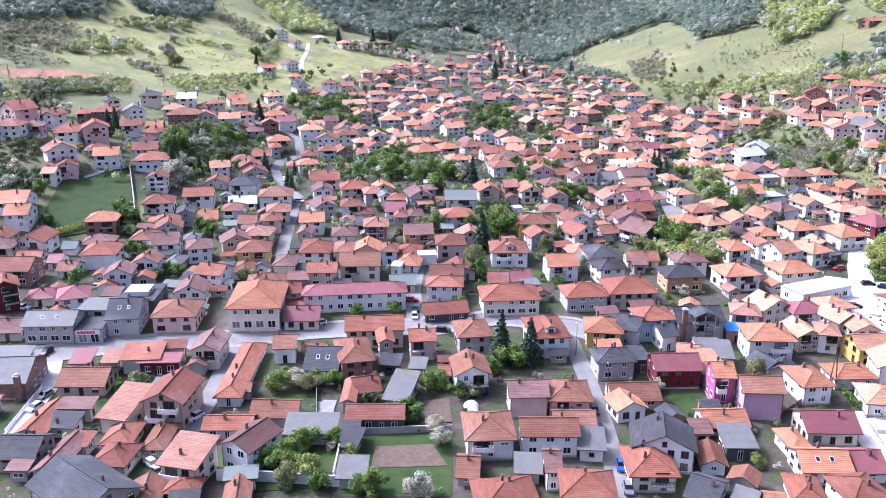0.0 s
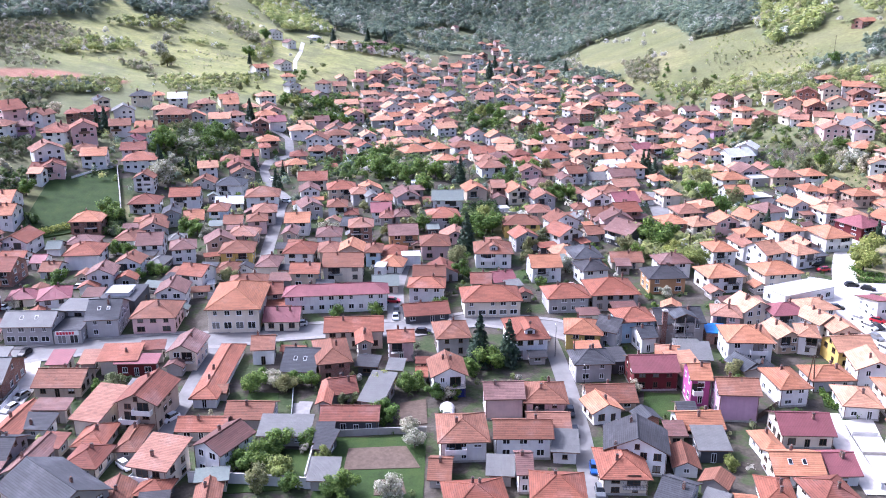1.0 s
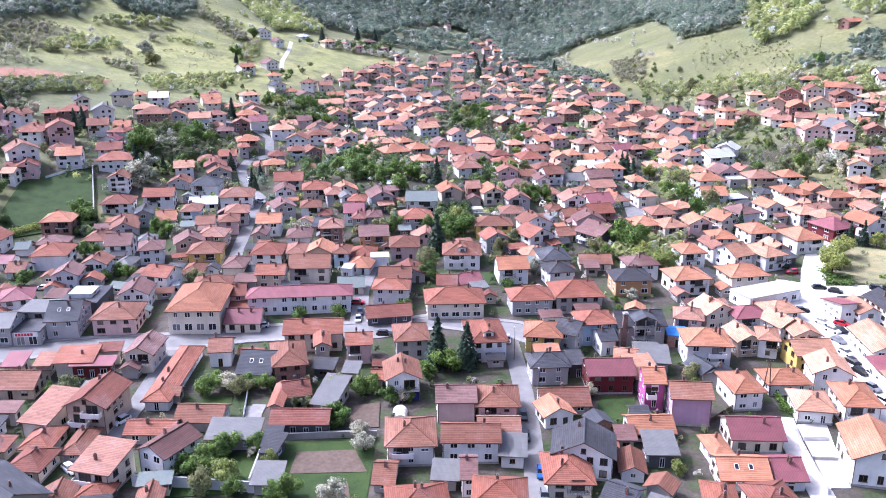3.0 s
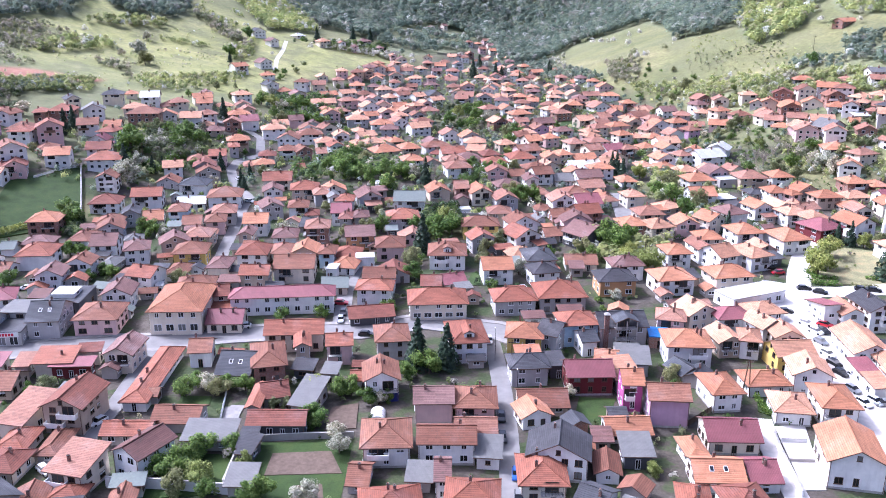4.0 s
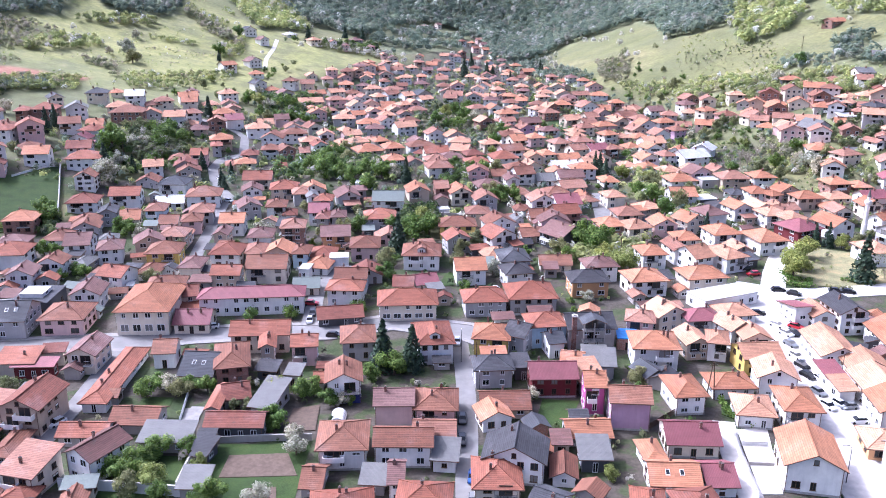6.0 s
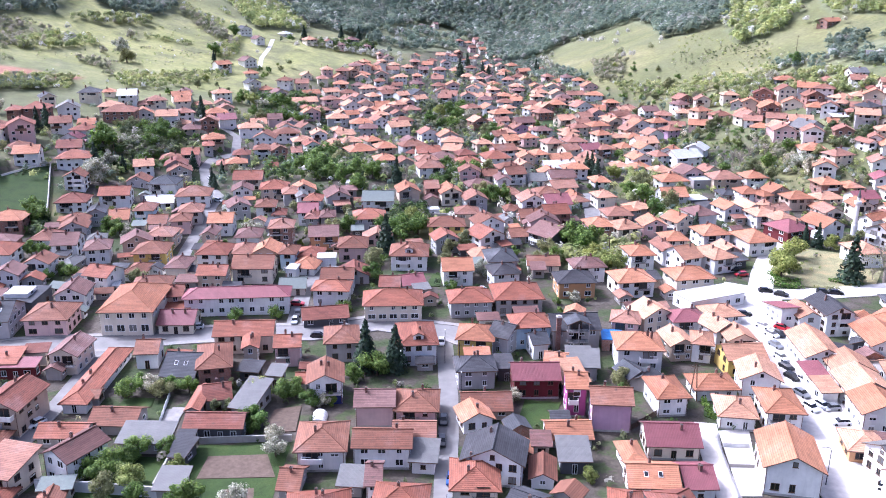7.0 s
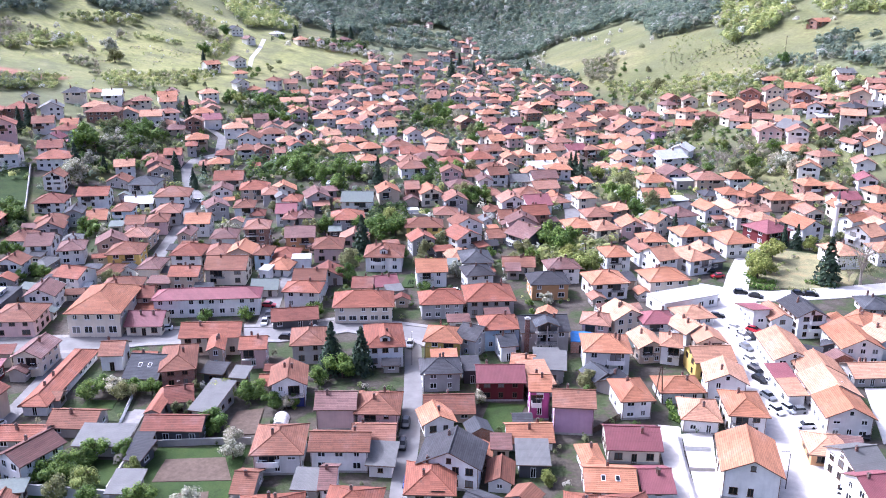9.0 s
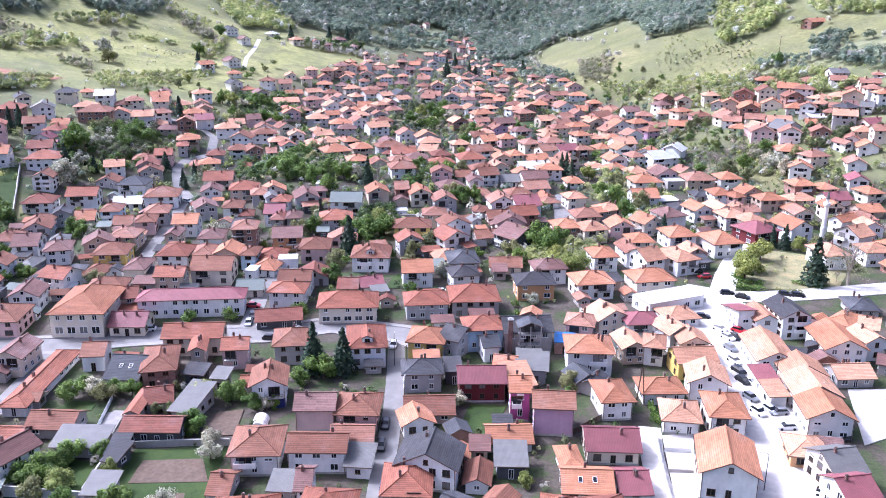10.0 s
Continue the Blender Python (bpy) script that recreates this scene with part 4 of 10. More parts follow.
def woods(name, polygon, many, low, high, mat, label, seed, clumps=40, keep=-0.4, clear=False):
    """Many trees or bushes in one mesh: uneven domes of leaf clumps over the polygon."""
    rng = np.random.default_rng(seed)
    xs, ys = [p[0] for p in polygon], [p[1] for p in polygon]
    x, y = rng.uniform(min(xs), max(xs), many * 12), rng.uniform(min(ys), max(ys), many * 12)
    ok = inside(x, y, polygon)
    x, y = x[ok], y[ok]
    verts, outs, own = [], [], []
    for px, py in zip(x, y):
        if len(verts) >= many:
            break
        if noise.noise((px / 38, py / 38, seed)) < keep:
            continue
        if clear and np.any((BUILT[:, 0] - px) ** 2 + (BUILT[:, 1] - py) ** 2 < BUILT[:, 2] ** 2):
            continue
        h = rng.uniform(low, high)
        d = rng.normal(size=(clumps, 3))
        d[:, 2] = np.abs(d[:, 2]) - 0.25
        d /= np.linalg.norm(d, axis=1)[:, None]
        lump = 0.85 + 0.2 * np.sin(d @ rng.normal(size=(3, 2)) * 3.0 + rng.uniform(0, 6, 2)).sum(1)[:, None]
        half = np.array([0.36, 0.36, 0.46]) * h * rng.uniform(0.85, 1.15, 3)
        c = d * half * lump * rng.uniform(0.82, 1.05, (clumps, 1)) + np.array([px, py, ground(px, py) + h * 0.5])
        up = d + np.array([0, 0, 0.7]) + rng.normal(size=(clumps, 3)) * 0.12
        up /= np.linalg.norm(up, axis=1)[:, None]
        a = np.cross(up, rng.normal(size=(clumps, 3)))
        b = np.cross(up, a)
        k = 0.72 * h / math.sqrt(clumps) * rng.uniform(0.6, 1.2, (clumps, 1))
        a = a / np.linalg.norm(a, axis=1)[:, None] * k
        b = b / np.linalg.norm(b, axis=1)[:, None] * k * 0.8
        b[(np.cross(a, b) * up).sum(1) < 0] *= -1
        outs.append(np.repeat(up, 4, 0))
        verts.append(np.stack([c - a - b, c + a - b * 0.6, c + a * 0.7 + b, c - a * 0.6 + b * 0.8], 1).reshape(-1, 3))
        own.append(np.full(clumps * 4, rng.random()))
    v = np.concatenate(verts)
    me = bpy.data.meshes.new(name)
    me.from_pydata(v.tolist(), [], np.arange(len(v)).reshape(-1, 4).tolist())
    me.materials.append(mat)
    me.attributes.new("tree", "FLOAT", "POINT").data.foreach_set("value", np.concatenate(own))
    me.polygons.foreach_set("use_smooth", [True] * len(me.polygons))
    me.normals_split_custom_set(np.concatenate(outs).tolist())
    tagged(new(name, me), label, "trees", kind="stuff")


def hedge(name, pts, wide, tall, mat, label, seed):
    """A clipped or wild hedge: leaf clumps along a line."""
    rng = random.Random(seed)
    s = Shape()
    for (x0, y0), (x1, y1) in zip(pts, pts[1:]):
        run = math.hypot(x1 - x0, y1 - y0)
        for i in range(int(run * 26 * tall / 1.2)):
            u = rng.random()
            x, y = x0 + (x1 - x0) * u + rng.uniform(-wide, wide) / 2, y0 + (y1 - y0) * u + rng.uniform(-wide, wide) / 2
            c = Vector((x, y, ground(x, y) + tall * rng.random() ** 0.6))
            a = Vector((rng.gauss(0, 1), rng.gauss(0, 1), rng.gauss(0, 1))).normalized() * 0.22
            b = a.cross(Vector((rng.gauss(0, 1), rng.gauss(0, 1), 1))).normalized() * 0.18
            s.face([c - a - b, c + a - b, c + a + b, c - a + b])
    tagged(new(name, s.mesh(name, mat)), label, "hedge", kind="stuff")


# ---- cars ----
PAINT = {}
for key, word, c in (("w", "white", (0.72, 0.72, 0.72)), ("k", "black", (0.012, 0.012, 0.014)), ("g", "grey", (0.2, 0.21, 0.22)), ("r", "red", (0.42, 0.02, 0.03)),
                     ("b", "blue", (0.03, 0.10, 0.36)), ("s", "silver", (0.5, 0.52, 0.55))):
    nodes = Nodes("car_" + word, 0.28, 0.1)
    nodes.bsdf.inputs["Coat Weight"].default_value = 0.6
    PAINT[key] = (word, nodes.colour(nodes.ramp(nodes.noise(nodes.place(), 1.5), (0.3, shade(c, 0.9)), (0.7, c))))
TYRE = plain("tyre", (0.02, 0.02, 0.02), 0.9)


def car_body(mat):
    s = Shape()
    # cross-sections from nose to tail: x, half width, sill, shoulder
    rows = ((-2.05, 0.62, 0.35, 0.58), (-1.95, 0.78, 0.25, 0.72), (-1.1, 0.86, 0.22, 0.92), (0.2, 0.88, 0.22, 0.96), (1.5, 0.86, 0.22, 0.98), (1.95, 0.80, 0.28, 0.92), (2.05, 0.7, 0.36, 0.8))
    rings = [[(x, -w, lo), (x, -w * 1.02, (lo + hi) / 2), (x, -w * 0.92, hi), (x, w * 0.92, hi), (x, w * 1.02, (lo + hi) / 2), (x, w, lo)] for x, w, lo, hi in rows]
    for p, q in zip(rings, rings[1:]):
        for k in range(6):
            s.face([p[k], p[(k + 1) % 6], q[(k + 1) % 6], q[k]][::-1])
    s.face(rings[0])
    s.face(rings[-1][::-1])
    s.box(-0.35, 1.3, -0.6, 0.6, 1.38, 1.44)
    return s.mesh("body", mat)


def car_cabin():
    s = Shape()
    low = [(-1.05, -0.78, 0.9), (1.75, -0.78, 0.94), (1.75, 0.78, 0.94), (-1.05, 0.78, 0.9)]
    high = [(-0.38, -0.62, 1.4), (1.33, -0.62, 1.4), (1.33, 0.62, 1.4), (-0.38, 0.62, 1.4)]
    for i in range(4):
        s.face([low[i], low[(i + 1) % 4], high[(i + 1) % 4], high[i]])
    s.face(high)
    return s.mesh("glazing", GLASS)


def wheel_mesh():
    s = Shape()
    ring = [(0.31 * math.cos(i * math.pi / 6), 0.31 * math.sin(i * math.pi / 6)) for i in range(12)]
    for (a, b), (c, d) in zip(ring, ring[1:] + ring[:1]):
        s.face([(a, -0.1, b), (c, -0.1, d), (c, 0.1, d), (a, 0.1, b)])
    s.face([(a, -0.1, b) for a, b in ring][::-1])
    s.face([(a, 0.1, b) for a, b in ring])
    return s.mesh("wheel", TYRE)


def car(x, y, yaw, paint, lift=0.1):
    word, mat = PAINT[paint]
    ob = thing("car", x, y, yaw, f"{word} hatchback car parked on the street", "car", "cars in the streets", z=ground(x, y) + lift)
    part("body", once(("car", paint), lambda: car_body(mat)), ob)
    part("glazing", once("cabin", car_cabin), ob, "dark tinted car glass")
    for sx in (-1.3, 1.3):
        for sy in (-0.78, 0.78):
            part("wheel", once("wheel", wheel_mesh), ob, at=(sx, sy, 0.31))


# ---- walls, fences, poles ----
def long_wall(name, pts, tall, thick, mat, label, cap=None):
    s = Shape()
    for (x0, y0), (x1, y1) in zip(pts, pts[1:]):
        n = max(1, int(math.hypot(x1 - x0, y1 - y0) / 4))
        side = Vector((y1 - y0, x0 - x1)).normalized() * thick / 2
        for i in range(n):
            a = Vector((x0 + (x1 - x0) * i / n, y0 + (y1 - y0) * i / n))
            b = Vector((x0 + (x1 - x0) * (i + 1) / n, y0 + (y1 - y0) * (i + 1) / n))
            za, zb = ground(*a), ground(*b)
            for lo, hi, k, m in ((-0.5, tall, 1.0, 0), (tall, tall + 0.08, 1.35, 1)):
                p = [(*(a - side * k), za), (*(a + side * k), za), (*(b + side * k), zb), (*(b - side * k), zb)]
                low, top = [(x, y, z + lo) for x, y, z in p], [(x, y, z + hi) for x, y, z in p]
                for j in range(4):
                    s.face([low[j], low[(j + 1) % 4], top[(j + 1) % 4], top[j]], m)
                s.face(top, m)
    tagged(new(name, s.mesh(name, mat, cap or CONCRETE)), label, "wall", kind="structure")


def fence(x0, y0, x1, y1, tall, mat, label):
    """Posts with boards between them."""
    run = math.hypot(x1 - x0, y1 - y0)
    n = max(1, round(run / 2.4))
    yaw = math.degrees(math.atan2(y1 - y0, x1 - x0))
    f = thing("fence", x0, y0, yaw, label, "fence")
    z0 = ground(x0, y0)
    post = once(("post", tall), lambda: Shape().box(-0.07, 0.07, -0.07, 0.07, -0.4, tall + 0.1).mesh("post", mat))
    gap = run / n
    board = once(("board", tall, round(gap, 2)), lambda: Shape().box(0.05, gap - 0.05, -0.02, 0.02, 0, tall * 0.2).mesh("board", mat))
    for i in range(n + 1):
        u = i / n
        z = ground(x0 + (x1 - x0) * u, y0 + (y1 - y0) * u) - z0
        part("post", post, f, at=(gap * i, 0, z))
        if i < n:
            for k in range(4):
                part("board", board, f, at=(gap * i, 0, z + tall * (0.06 + 0.25 * k)))


def pole(x, y, h, legs=1):
    ob = thing("utility_pole", x, y, 0, "tall dark wooden utility pole with a crossarm", "pole")
    if legs == 2:
        s = Shape()
        for k in (-1, 1):
            s.tube([(0.9 * k, 0, -0.3), (0.12 * k, 0, h)], (0.16, 0.1), 7)
    else:
        s = Shape().tube([(0, 0, -0.3), (0, 0, h)], (0.15, 0.09), 7)
    part("pole", s.mesh("pole", WOOD), ob)
    part("crossarm", Shape().box(-0.9, 0.9, -0.06, 0.06, h - 0.7, h - 0.58).mesh("crossarm", WOOD), ob)
    for k in (-0.75, 0, 0.75):
        part("insulator", once("insulator", lambda: Shape().tube([(0, 0, 0), (0, 0, 0.22)], (0.06, 0.04), 6).mesh("insulator", CONCRETE)), ob, at=(k, 0, h - 0.58))


def street_lamp(x, y, h, yaw):
    ob = thing("street_lamp", x, y, yaw, "tall grey metal street lamp with curved arm", "lamp")
    part("pole", once(("lamp_pole", h), lambda: Shape().tube([(0, 0, -0.2), (0, 0, h - 0.6), (0.3, 0, h - 0.1), (1.2, 0, h)], (0.09, 0.06, 0.05, 0.04), 7).mesh("pole", RAIL)), ob)
    part("lamp_head", once("lamp_head", lambda: Shape().box(-0.35, 0.35, -0.13, 0.13, -0.08, 0.06).mesh("lamp_head", CONCRETE)), ob, at=(1.4, 0, h))


def minaret(x, y, h):
    """A slim white tower with a balcony and a pointed cap."""
    ob = thing("minaret", x, y, 0, "slim white minaret with balcony and pointed grey cap", "minaret")
    s = Shape().tube([(0, 0, -0.5), (0, 0, h * 0.22), (0, 0, h * 0.25), (0, 0, h * 0.68)], (1.05, 1.0, 0.8, 0.72), 12)
    part("shaft", s.mesh("shaft", WALL["w"][1]), ob)
    s = Shape().tube([(0, 0, h * 0.64), (0, 0, h * 0.68), (0, 0, h * 0.685), (0, 0, h * 0.735)], (0.72, 1.2, 1.25, 1.25), 12)
    part("balcony", s.mesh("balcony", WALL["w"][1]), ob)
    part("lantern", Shape().tube([(0, 0, h * 0.68), (0, 0, h * 0.82)], (0.58, 0.58), 12).mesh("lantern", WALL["w"][1]), ob)
    part("cap", Shape().tube([(0, 0, h * 0.815), (0, 0, h * 0.9), (0, 0, h)], (0.74, 0.38, 0.03), 12).mesh("cap", ROOF["s"][1]), ob)


def polytunnel(x, y, yaw, w, d):
    """A white arched cover on hoops."""
    ob = thing("polytunnel", x, y, yaw, "small white arched garden polytunnel beside a house", "tunnel")
    s = Shape()
    arc = [(w / 2 * math.cos(math.pi * i / 12), w / 2 * math.sin(math.pi * i / 12) * 0.95) for i in range(13)]
    for j in range(6):
        y0, y1 = -d / 2 + d * j / 6, -d / 2 + d * (j + 1) / 6
        for (a, b), (e, f) in zip(arc, arc[1:]):
            s.face([(a, y0, b), (e, y0, f), (e, y1, f), (a, y1, b)][::-1])
    s.face([(a, -d / 2, b) for a, b in arc])
    s.face([(a, d / 2, b) for a, b in arc][::-1])
    part("cover", s.mesh("cover", WALL["w"][1]), ob)
    for j in range(4):
        v = -d / 2 + d * j / 3
        pts = [(a * 1.01, v, b * 1.01) for a, b in arc]
        part("hoop", Shape().tube(pts, [0.04] * 13, 5).mesh("hoop", CONCRETE), ob)


def stack(x, y, h):
    """A free-standing square brick chimney."""
    ob = thing("chimney_stack", x, y, 0, "tall free-standing red brick chimney stack", "chimney")
    part("shaft", Shape().box(-0.55, 0.55, -0.55, 0.55, -0.5, h).mesh("shaft", CHIMNEY), ob)
    part("cap", Shape().box(-0.7, 0.7, -0.7, 0.7, h, h + 0.25).box(-0.4, 0.4, -0.4, 0.4, h + 0.25, h + 0.5).mesh("cap", CONCRETE), ob)


def awning(x, y, z, yaw, w, mat, label):
    """A sloping cover on two posts at a house's front."""
    ob = thing("awning", x, y, yaw, label, "awning", z=z - 2.3)
    s = Shape()
    top = [(-w / 2, -1.6, 2.2), (w / 2, -1.6, 2.2), (w / 2, 0, 2.75), (-w / 2, 0, 2.75)]
    low = [(a, b, c - 0.06) for a, b, c in top]
    s.face(top).face(low[::-1])
    for i in range(4):
        s.face([low[i], low[(i + 1) % 4], top[(i + 1) % 4], top[i]])
    part("cover", s.mesh("cover", mat), ob)
    for k in (-1, 1):
        part("post", once("awning_post", lambda: Shape().box(-0.05, 0.05, -0.05, 0.05, -0.3, 2.2).mesh("post", RAIL)), ob, at=(k * (w / 2 - 0.1), -1.5, 0))



# ---- roads, lawns, walls ----
ribbon("road", [(32.3, 129.2), (32.3, 138.6), (32.9, 154.5), (33.0, 171.2), (32.6, 185.0), (31.8, 200.9), (30.9, 210.9)], 4.2, ASPHALT, 0.11, "asphalt side street between the houses", "road")
ribbon("road", [(-111.2, 180.3), (-98.9, 187.9), (-81.9, 193.7), (-64.5, 196.8), (-50.5, 197.8), (-35.5, 202.3), (-21.2, 204.5), (-2.1, 205.2), (14.5, 211.6), (33.4, 206.0), (43.7, 197.8)], 7.5, ASPHALT, 0.12, "wide grey asphalt high street", "road")
ribbon("sidewalk", [(-113.6, 184.2), (-100.8, 192.1), (-83.1, 198.2), (-65.1, 201.4), (-51.4, 202.3), (-36.5, 206.8), (-21.6, 209.1), (-3.0, 209.7), (14.4, 216.2), (35.4, 210.2), (46.6, 201.4)], 1.7, SIDEWALK, 0.26, "raised grey paved sidewalk beside the road", "sidewalk")
ribbon("sidewalk", [(-108.8, 176.4), (-97.0, 183.7), (-80.7, 189.2), (-63.9, 192.2), (-49.6, 193.3), (-34.5, 197.8), (-20.8, 199.9), (-1.2, 200.7), (14.6, 207.0), (31.4, 201.8), (40.8, 194.2)], 1.7, SIDEWALK, 0.26, "raised grey paved sidewalk beside the road", "sidewalk")
ribbon("road", [(-7.2, 204.1), (-8.0, 220.4), (-8.8, 233.6), (-7.5, 254.4)], 4.5, ASPHALT, 0.14, "narrow asphalt street beside a long building", "road")
ribbon("road", [(-50.3, 244.7), (-53.6, 273.2), (-56.0, 299.9), (-57.9, 320.6), (-57.2, 329.7), (-67.9, 348.8), (-75.0, 371.9), (-75.2, 386.7), (-68.2, 401.8), (-73.7, 430.8), (-84.3, 443.8), (-95.4, 447.4), (-106.6, 451.0), (-115.6, 462.0)], 4.2, ASPHALT, 0.15, "winding asphalt street up the slope", "road")
ribbon("road", [(-111.1, 721.8), (-107.7, 687.7), (-106.2, 651.4), (-101.5, 619.3)], 3.0, PAVING, 0.16, "pale dirt track up the meadow", "road")
ribbon("road", [(92.0, 344.0), (88.7, 320.0), (86.8, 299.5), (86.6, 286.2)], 7.0, ASPHALT, 0.17, "grey asphalt road climbing between houses", "road")
ribbon("road", [(107.6, 129.1), (108.9, 148.2), (110.1, 164.1), (111.4, 177.8), (113.1, 189.1), (115.0, 201.7), (117.5, 215.9), (120.6, 229.9)], 13, PAVING, 0.18, "bright paved main road with parked cars", "road")
ribbon("sidewalk", [(100.3, 129.6), (101.6, 148.7), (102.8, 164.7), (104.1, 178.7), (105.8, 190.2), (107.7, 202.9), (110.3, 217.3), (113.4, 231.5)], 1.7, PAVING, 0.32, "raised grey paved sidewalk beside the road", "sidewalk")
ribbon("sidewalk", [(114.9, 128.6), (116.2, 147.7), (117.4, 163.5), (118.7, 176.9), (120.4, 188.0), (122.3, 200.5), (124.7, 214.5), (127.8, 228.3)], 1.7, PAVING, 0.32, "raised grey paved sidewalk beside the road", "sidewalk")
ribbon("road", [(123.0, 234.2), (129.7, 250.6), (136.0, 263.6), (142.2, 274.9), (149.7, 287.2)], 7, PAVING, 0.20, "bright side road beside the park", "road")
ribbon("road", [(123.7, 233.8), (136.7, 234.1), (152.4, 236.7), (174.1, 241.7), (187.5, 244.4)], 8, PAVING, 0.21, "bright road past the park", "road")
ribbon("road", [(86.3, 160.8), (84.5, 150.8), (83.6, 141.9), (82.9, 131.3)], 4.5, PAVING, 0.22, "pale lane between garden walls", "road")
ribbon("road", [(-51.6, 147.0), (-51.4, 156.9), (-50.7, 167.9), (-51.0, 181.8), (-51.9, 193.7)], 4.5, ASPHALT, 0.23, "narrow grey lane between red roofs", "road")
ribbon("road", [(-85.8, 147.0), (-87.2, 162.4), (-87.7, 171.1), (-92.7, 184.8)], 4.0, PAVING, 0.24, "pale lane beside a fence", "road")
ribbon("road", [(-24.1, 155.6), (-24.6, 161.8), (-24.4, 165.4)], 3.0, SIDEWALK, 0.26, "pale concrete path in a garden", "road")
ribbon("road", [(249.1, 439.9), (258.3, 443.7), (266.5, 445.2), (275.4, 445.7)], 4, PAVING, 0.27, "pale hill road above the houses", "road")
patch("lawn", [(-138.6, 269.5), (-110.5, 294.0), (-127.7, 340.0), (-145.4, 317.2)], LAWN, 0.47, "grass field sloping up behind the houses", "lawn")
patch("lawn", [(-18.4, 130.1), (1.6, 130.1), (1.8, 150.9), (-16.1, 150.9)], LAWN, 0.12, "mown lawn of a walled garden", "lawn")
patch("vegetable_bed", [(-13.5, 139.1), (0.9, 139.9), (-2.1, 147.5), (-13.3, 146.6)], SOIL, 0.23, "bare tilled vegetable bed", "garden bed")
patch("vegetable_bed", [(-7.2, 131.0), (-1.4, 131.5), (-2.3, 136.3), (-7.5, 135.8)], SOIL, 0.23, "bare strip of tilled earth", "garden bed")
patch("vegetable_bed", [(-4.5, 155.3), (1.9, 156.2), (1.4, 166.6), (-4.1, 164.9)], SOIL, 0.24, "earth yard with low plants", "garden bed")
patch("lawn", [(-34.7, 131.5), (-19.8, 133.3), (-20.3, 146.0), (-33.9, 147.0)], LAWN, 0.14, "overgrown lawn under fruit trees", "lawn")
patch("lawn", [(-37.4, 165.4), (-30.7, 165.4), (-31.0, 169.5), (-37.8, 169.8)], LAWN, 0.14, "small mown lawn beside a house", "lawn")
patch("lawn", [(46.3, 156.9), (52.9, 156.2), (57.5, 169.2), (49.6, 170.0)], LAWN, 0.15, "lawn beside a dark red house", "lawn")
patch("lawn", [(86.9, 163.9), (92.3, 159.5), (94.1, 167.4), (88.5, 169.5)], LAWN, 0.15, "small lawn with a hedge", "lawn")
patch("lawn", [(129.5, 242.0), (157.5, 237.3), (175.5, 266.3), (145.7, 278.0)], PARK, 0.16, "sunlit park lawn beside the square", "lawn")
patch("lawn", [(82.6, 475.5), (105.6, 482.3), (110.8, 531.3), (92.9, 525.7)], LAWN, 0.16, "bright grass slope between houses", "lawn")
patch("pavement", [(105.7, 211.2), (117.8, 208.6), (130.8, 235.7), (115.8, 244.0)], PAVING, 0.16, "bright paved town square", "pavement")
patch("pavement", [(-26.0, 155.8), (-23.7, 155.8), (-23.9, 164.9), (-27.1, 164.9)], SIDEWALK, 0.17, "pale concrete yard", "pavement")
patch("lawn", [(26.2, 238.2), (30.6, 238.2), (31.2, 249.1), (28.4, 249.1)], LAWN, 0.17, "sunny lawn below a house wall", "lawn")
long_wall("garden_wall", [(-41.4, 135.4), (-31.3, 134.7), (-18.8, 133.3)], 2.2, 0.3, WALL["w"][1], "long white garden wall")
long_wall("garden_wall", [(-20.0, 135.0), (-20.0, 145.0)], 1.8, 0.25, WALL["w"][1], "white garden wall beside a shed")
long_wall("garden_wall", [(13.1, 305.6), (35.0, 305.7), (56.2, 303.9)], 2.0, 0.4, WALL["e"][1], "grey concrete retaining wall")
long_wall("garden_wall", [(-138.9, 322.5), (-133.6, 331.7), (-128.9, 340.8)], 1.2, 0.25, WALL["w"][1], "white wall along the field edge")
long_wall("garden_wall", [(-127.3, 339.5), (-118.1, 315.2), (-105.9, 282.0)], 1.6, 0.3, WALL["e"][1], "weathered wall beside the field")
long_wall("garden_wall", [(-16.3, 151.3), (-7.3, 152.2), (1.8, 152.6)], 1.4, 0.25, WALL["e"][1], "low concrete garden wall")
long_wall("garden_wall", [(100.1, 222.5), (117.4, 229.8)], 1.2, 0.3, WALL["e"][1], "low wall of the square terrace")
long_wall("garden_wall", [(86.5, 156.9), (85.5, 148.8), (84.4, 139.2), (84.0, 133.0)], 1.4, 0.3, WALL["w"][1], "pale lane wall")
patch("pavement", [(134.7, 178.3), (144.3, 178.5), (136.5, 159.0), (127.6, 154.6)], PAVING, 0.18, "pale gravel yard behind the row of houses", "pavement")
patch("pavement", [(88.1, 157.7), (94.6, 158.7), (89.2, 135.2), (85.2, 135.2)], PAVING, 0.18, "pale concrete yard between house and drive", "pavement")
long_wall("garden_wall", [(87.2, 151.8), (92.2, 151.5)], 0.9, 0.25, WALL["w"][1], "low white garden wall beside the drive")
long_wall("garden_wall", [(86.1, 144.7), (90.9, 144.4)], 0.8, 0.25, WALL["e"][1], "low concrete wall between yards")

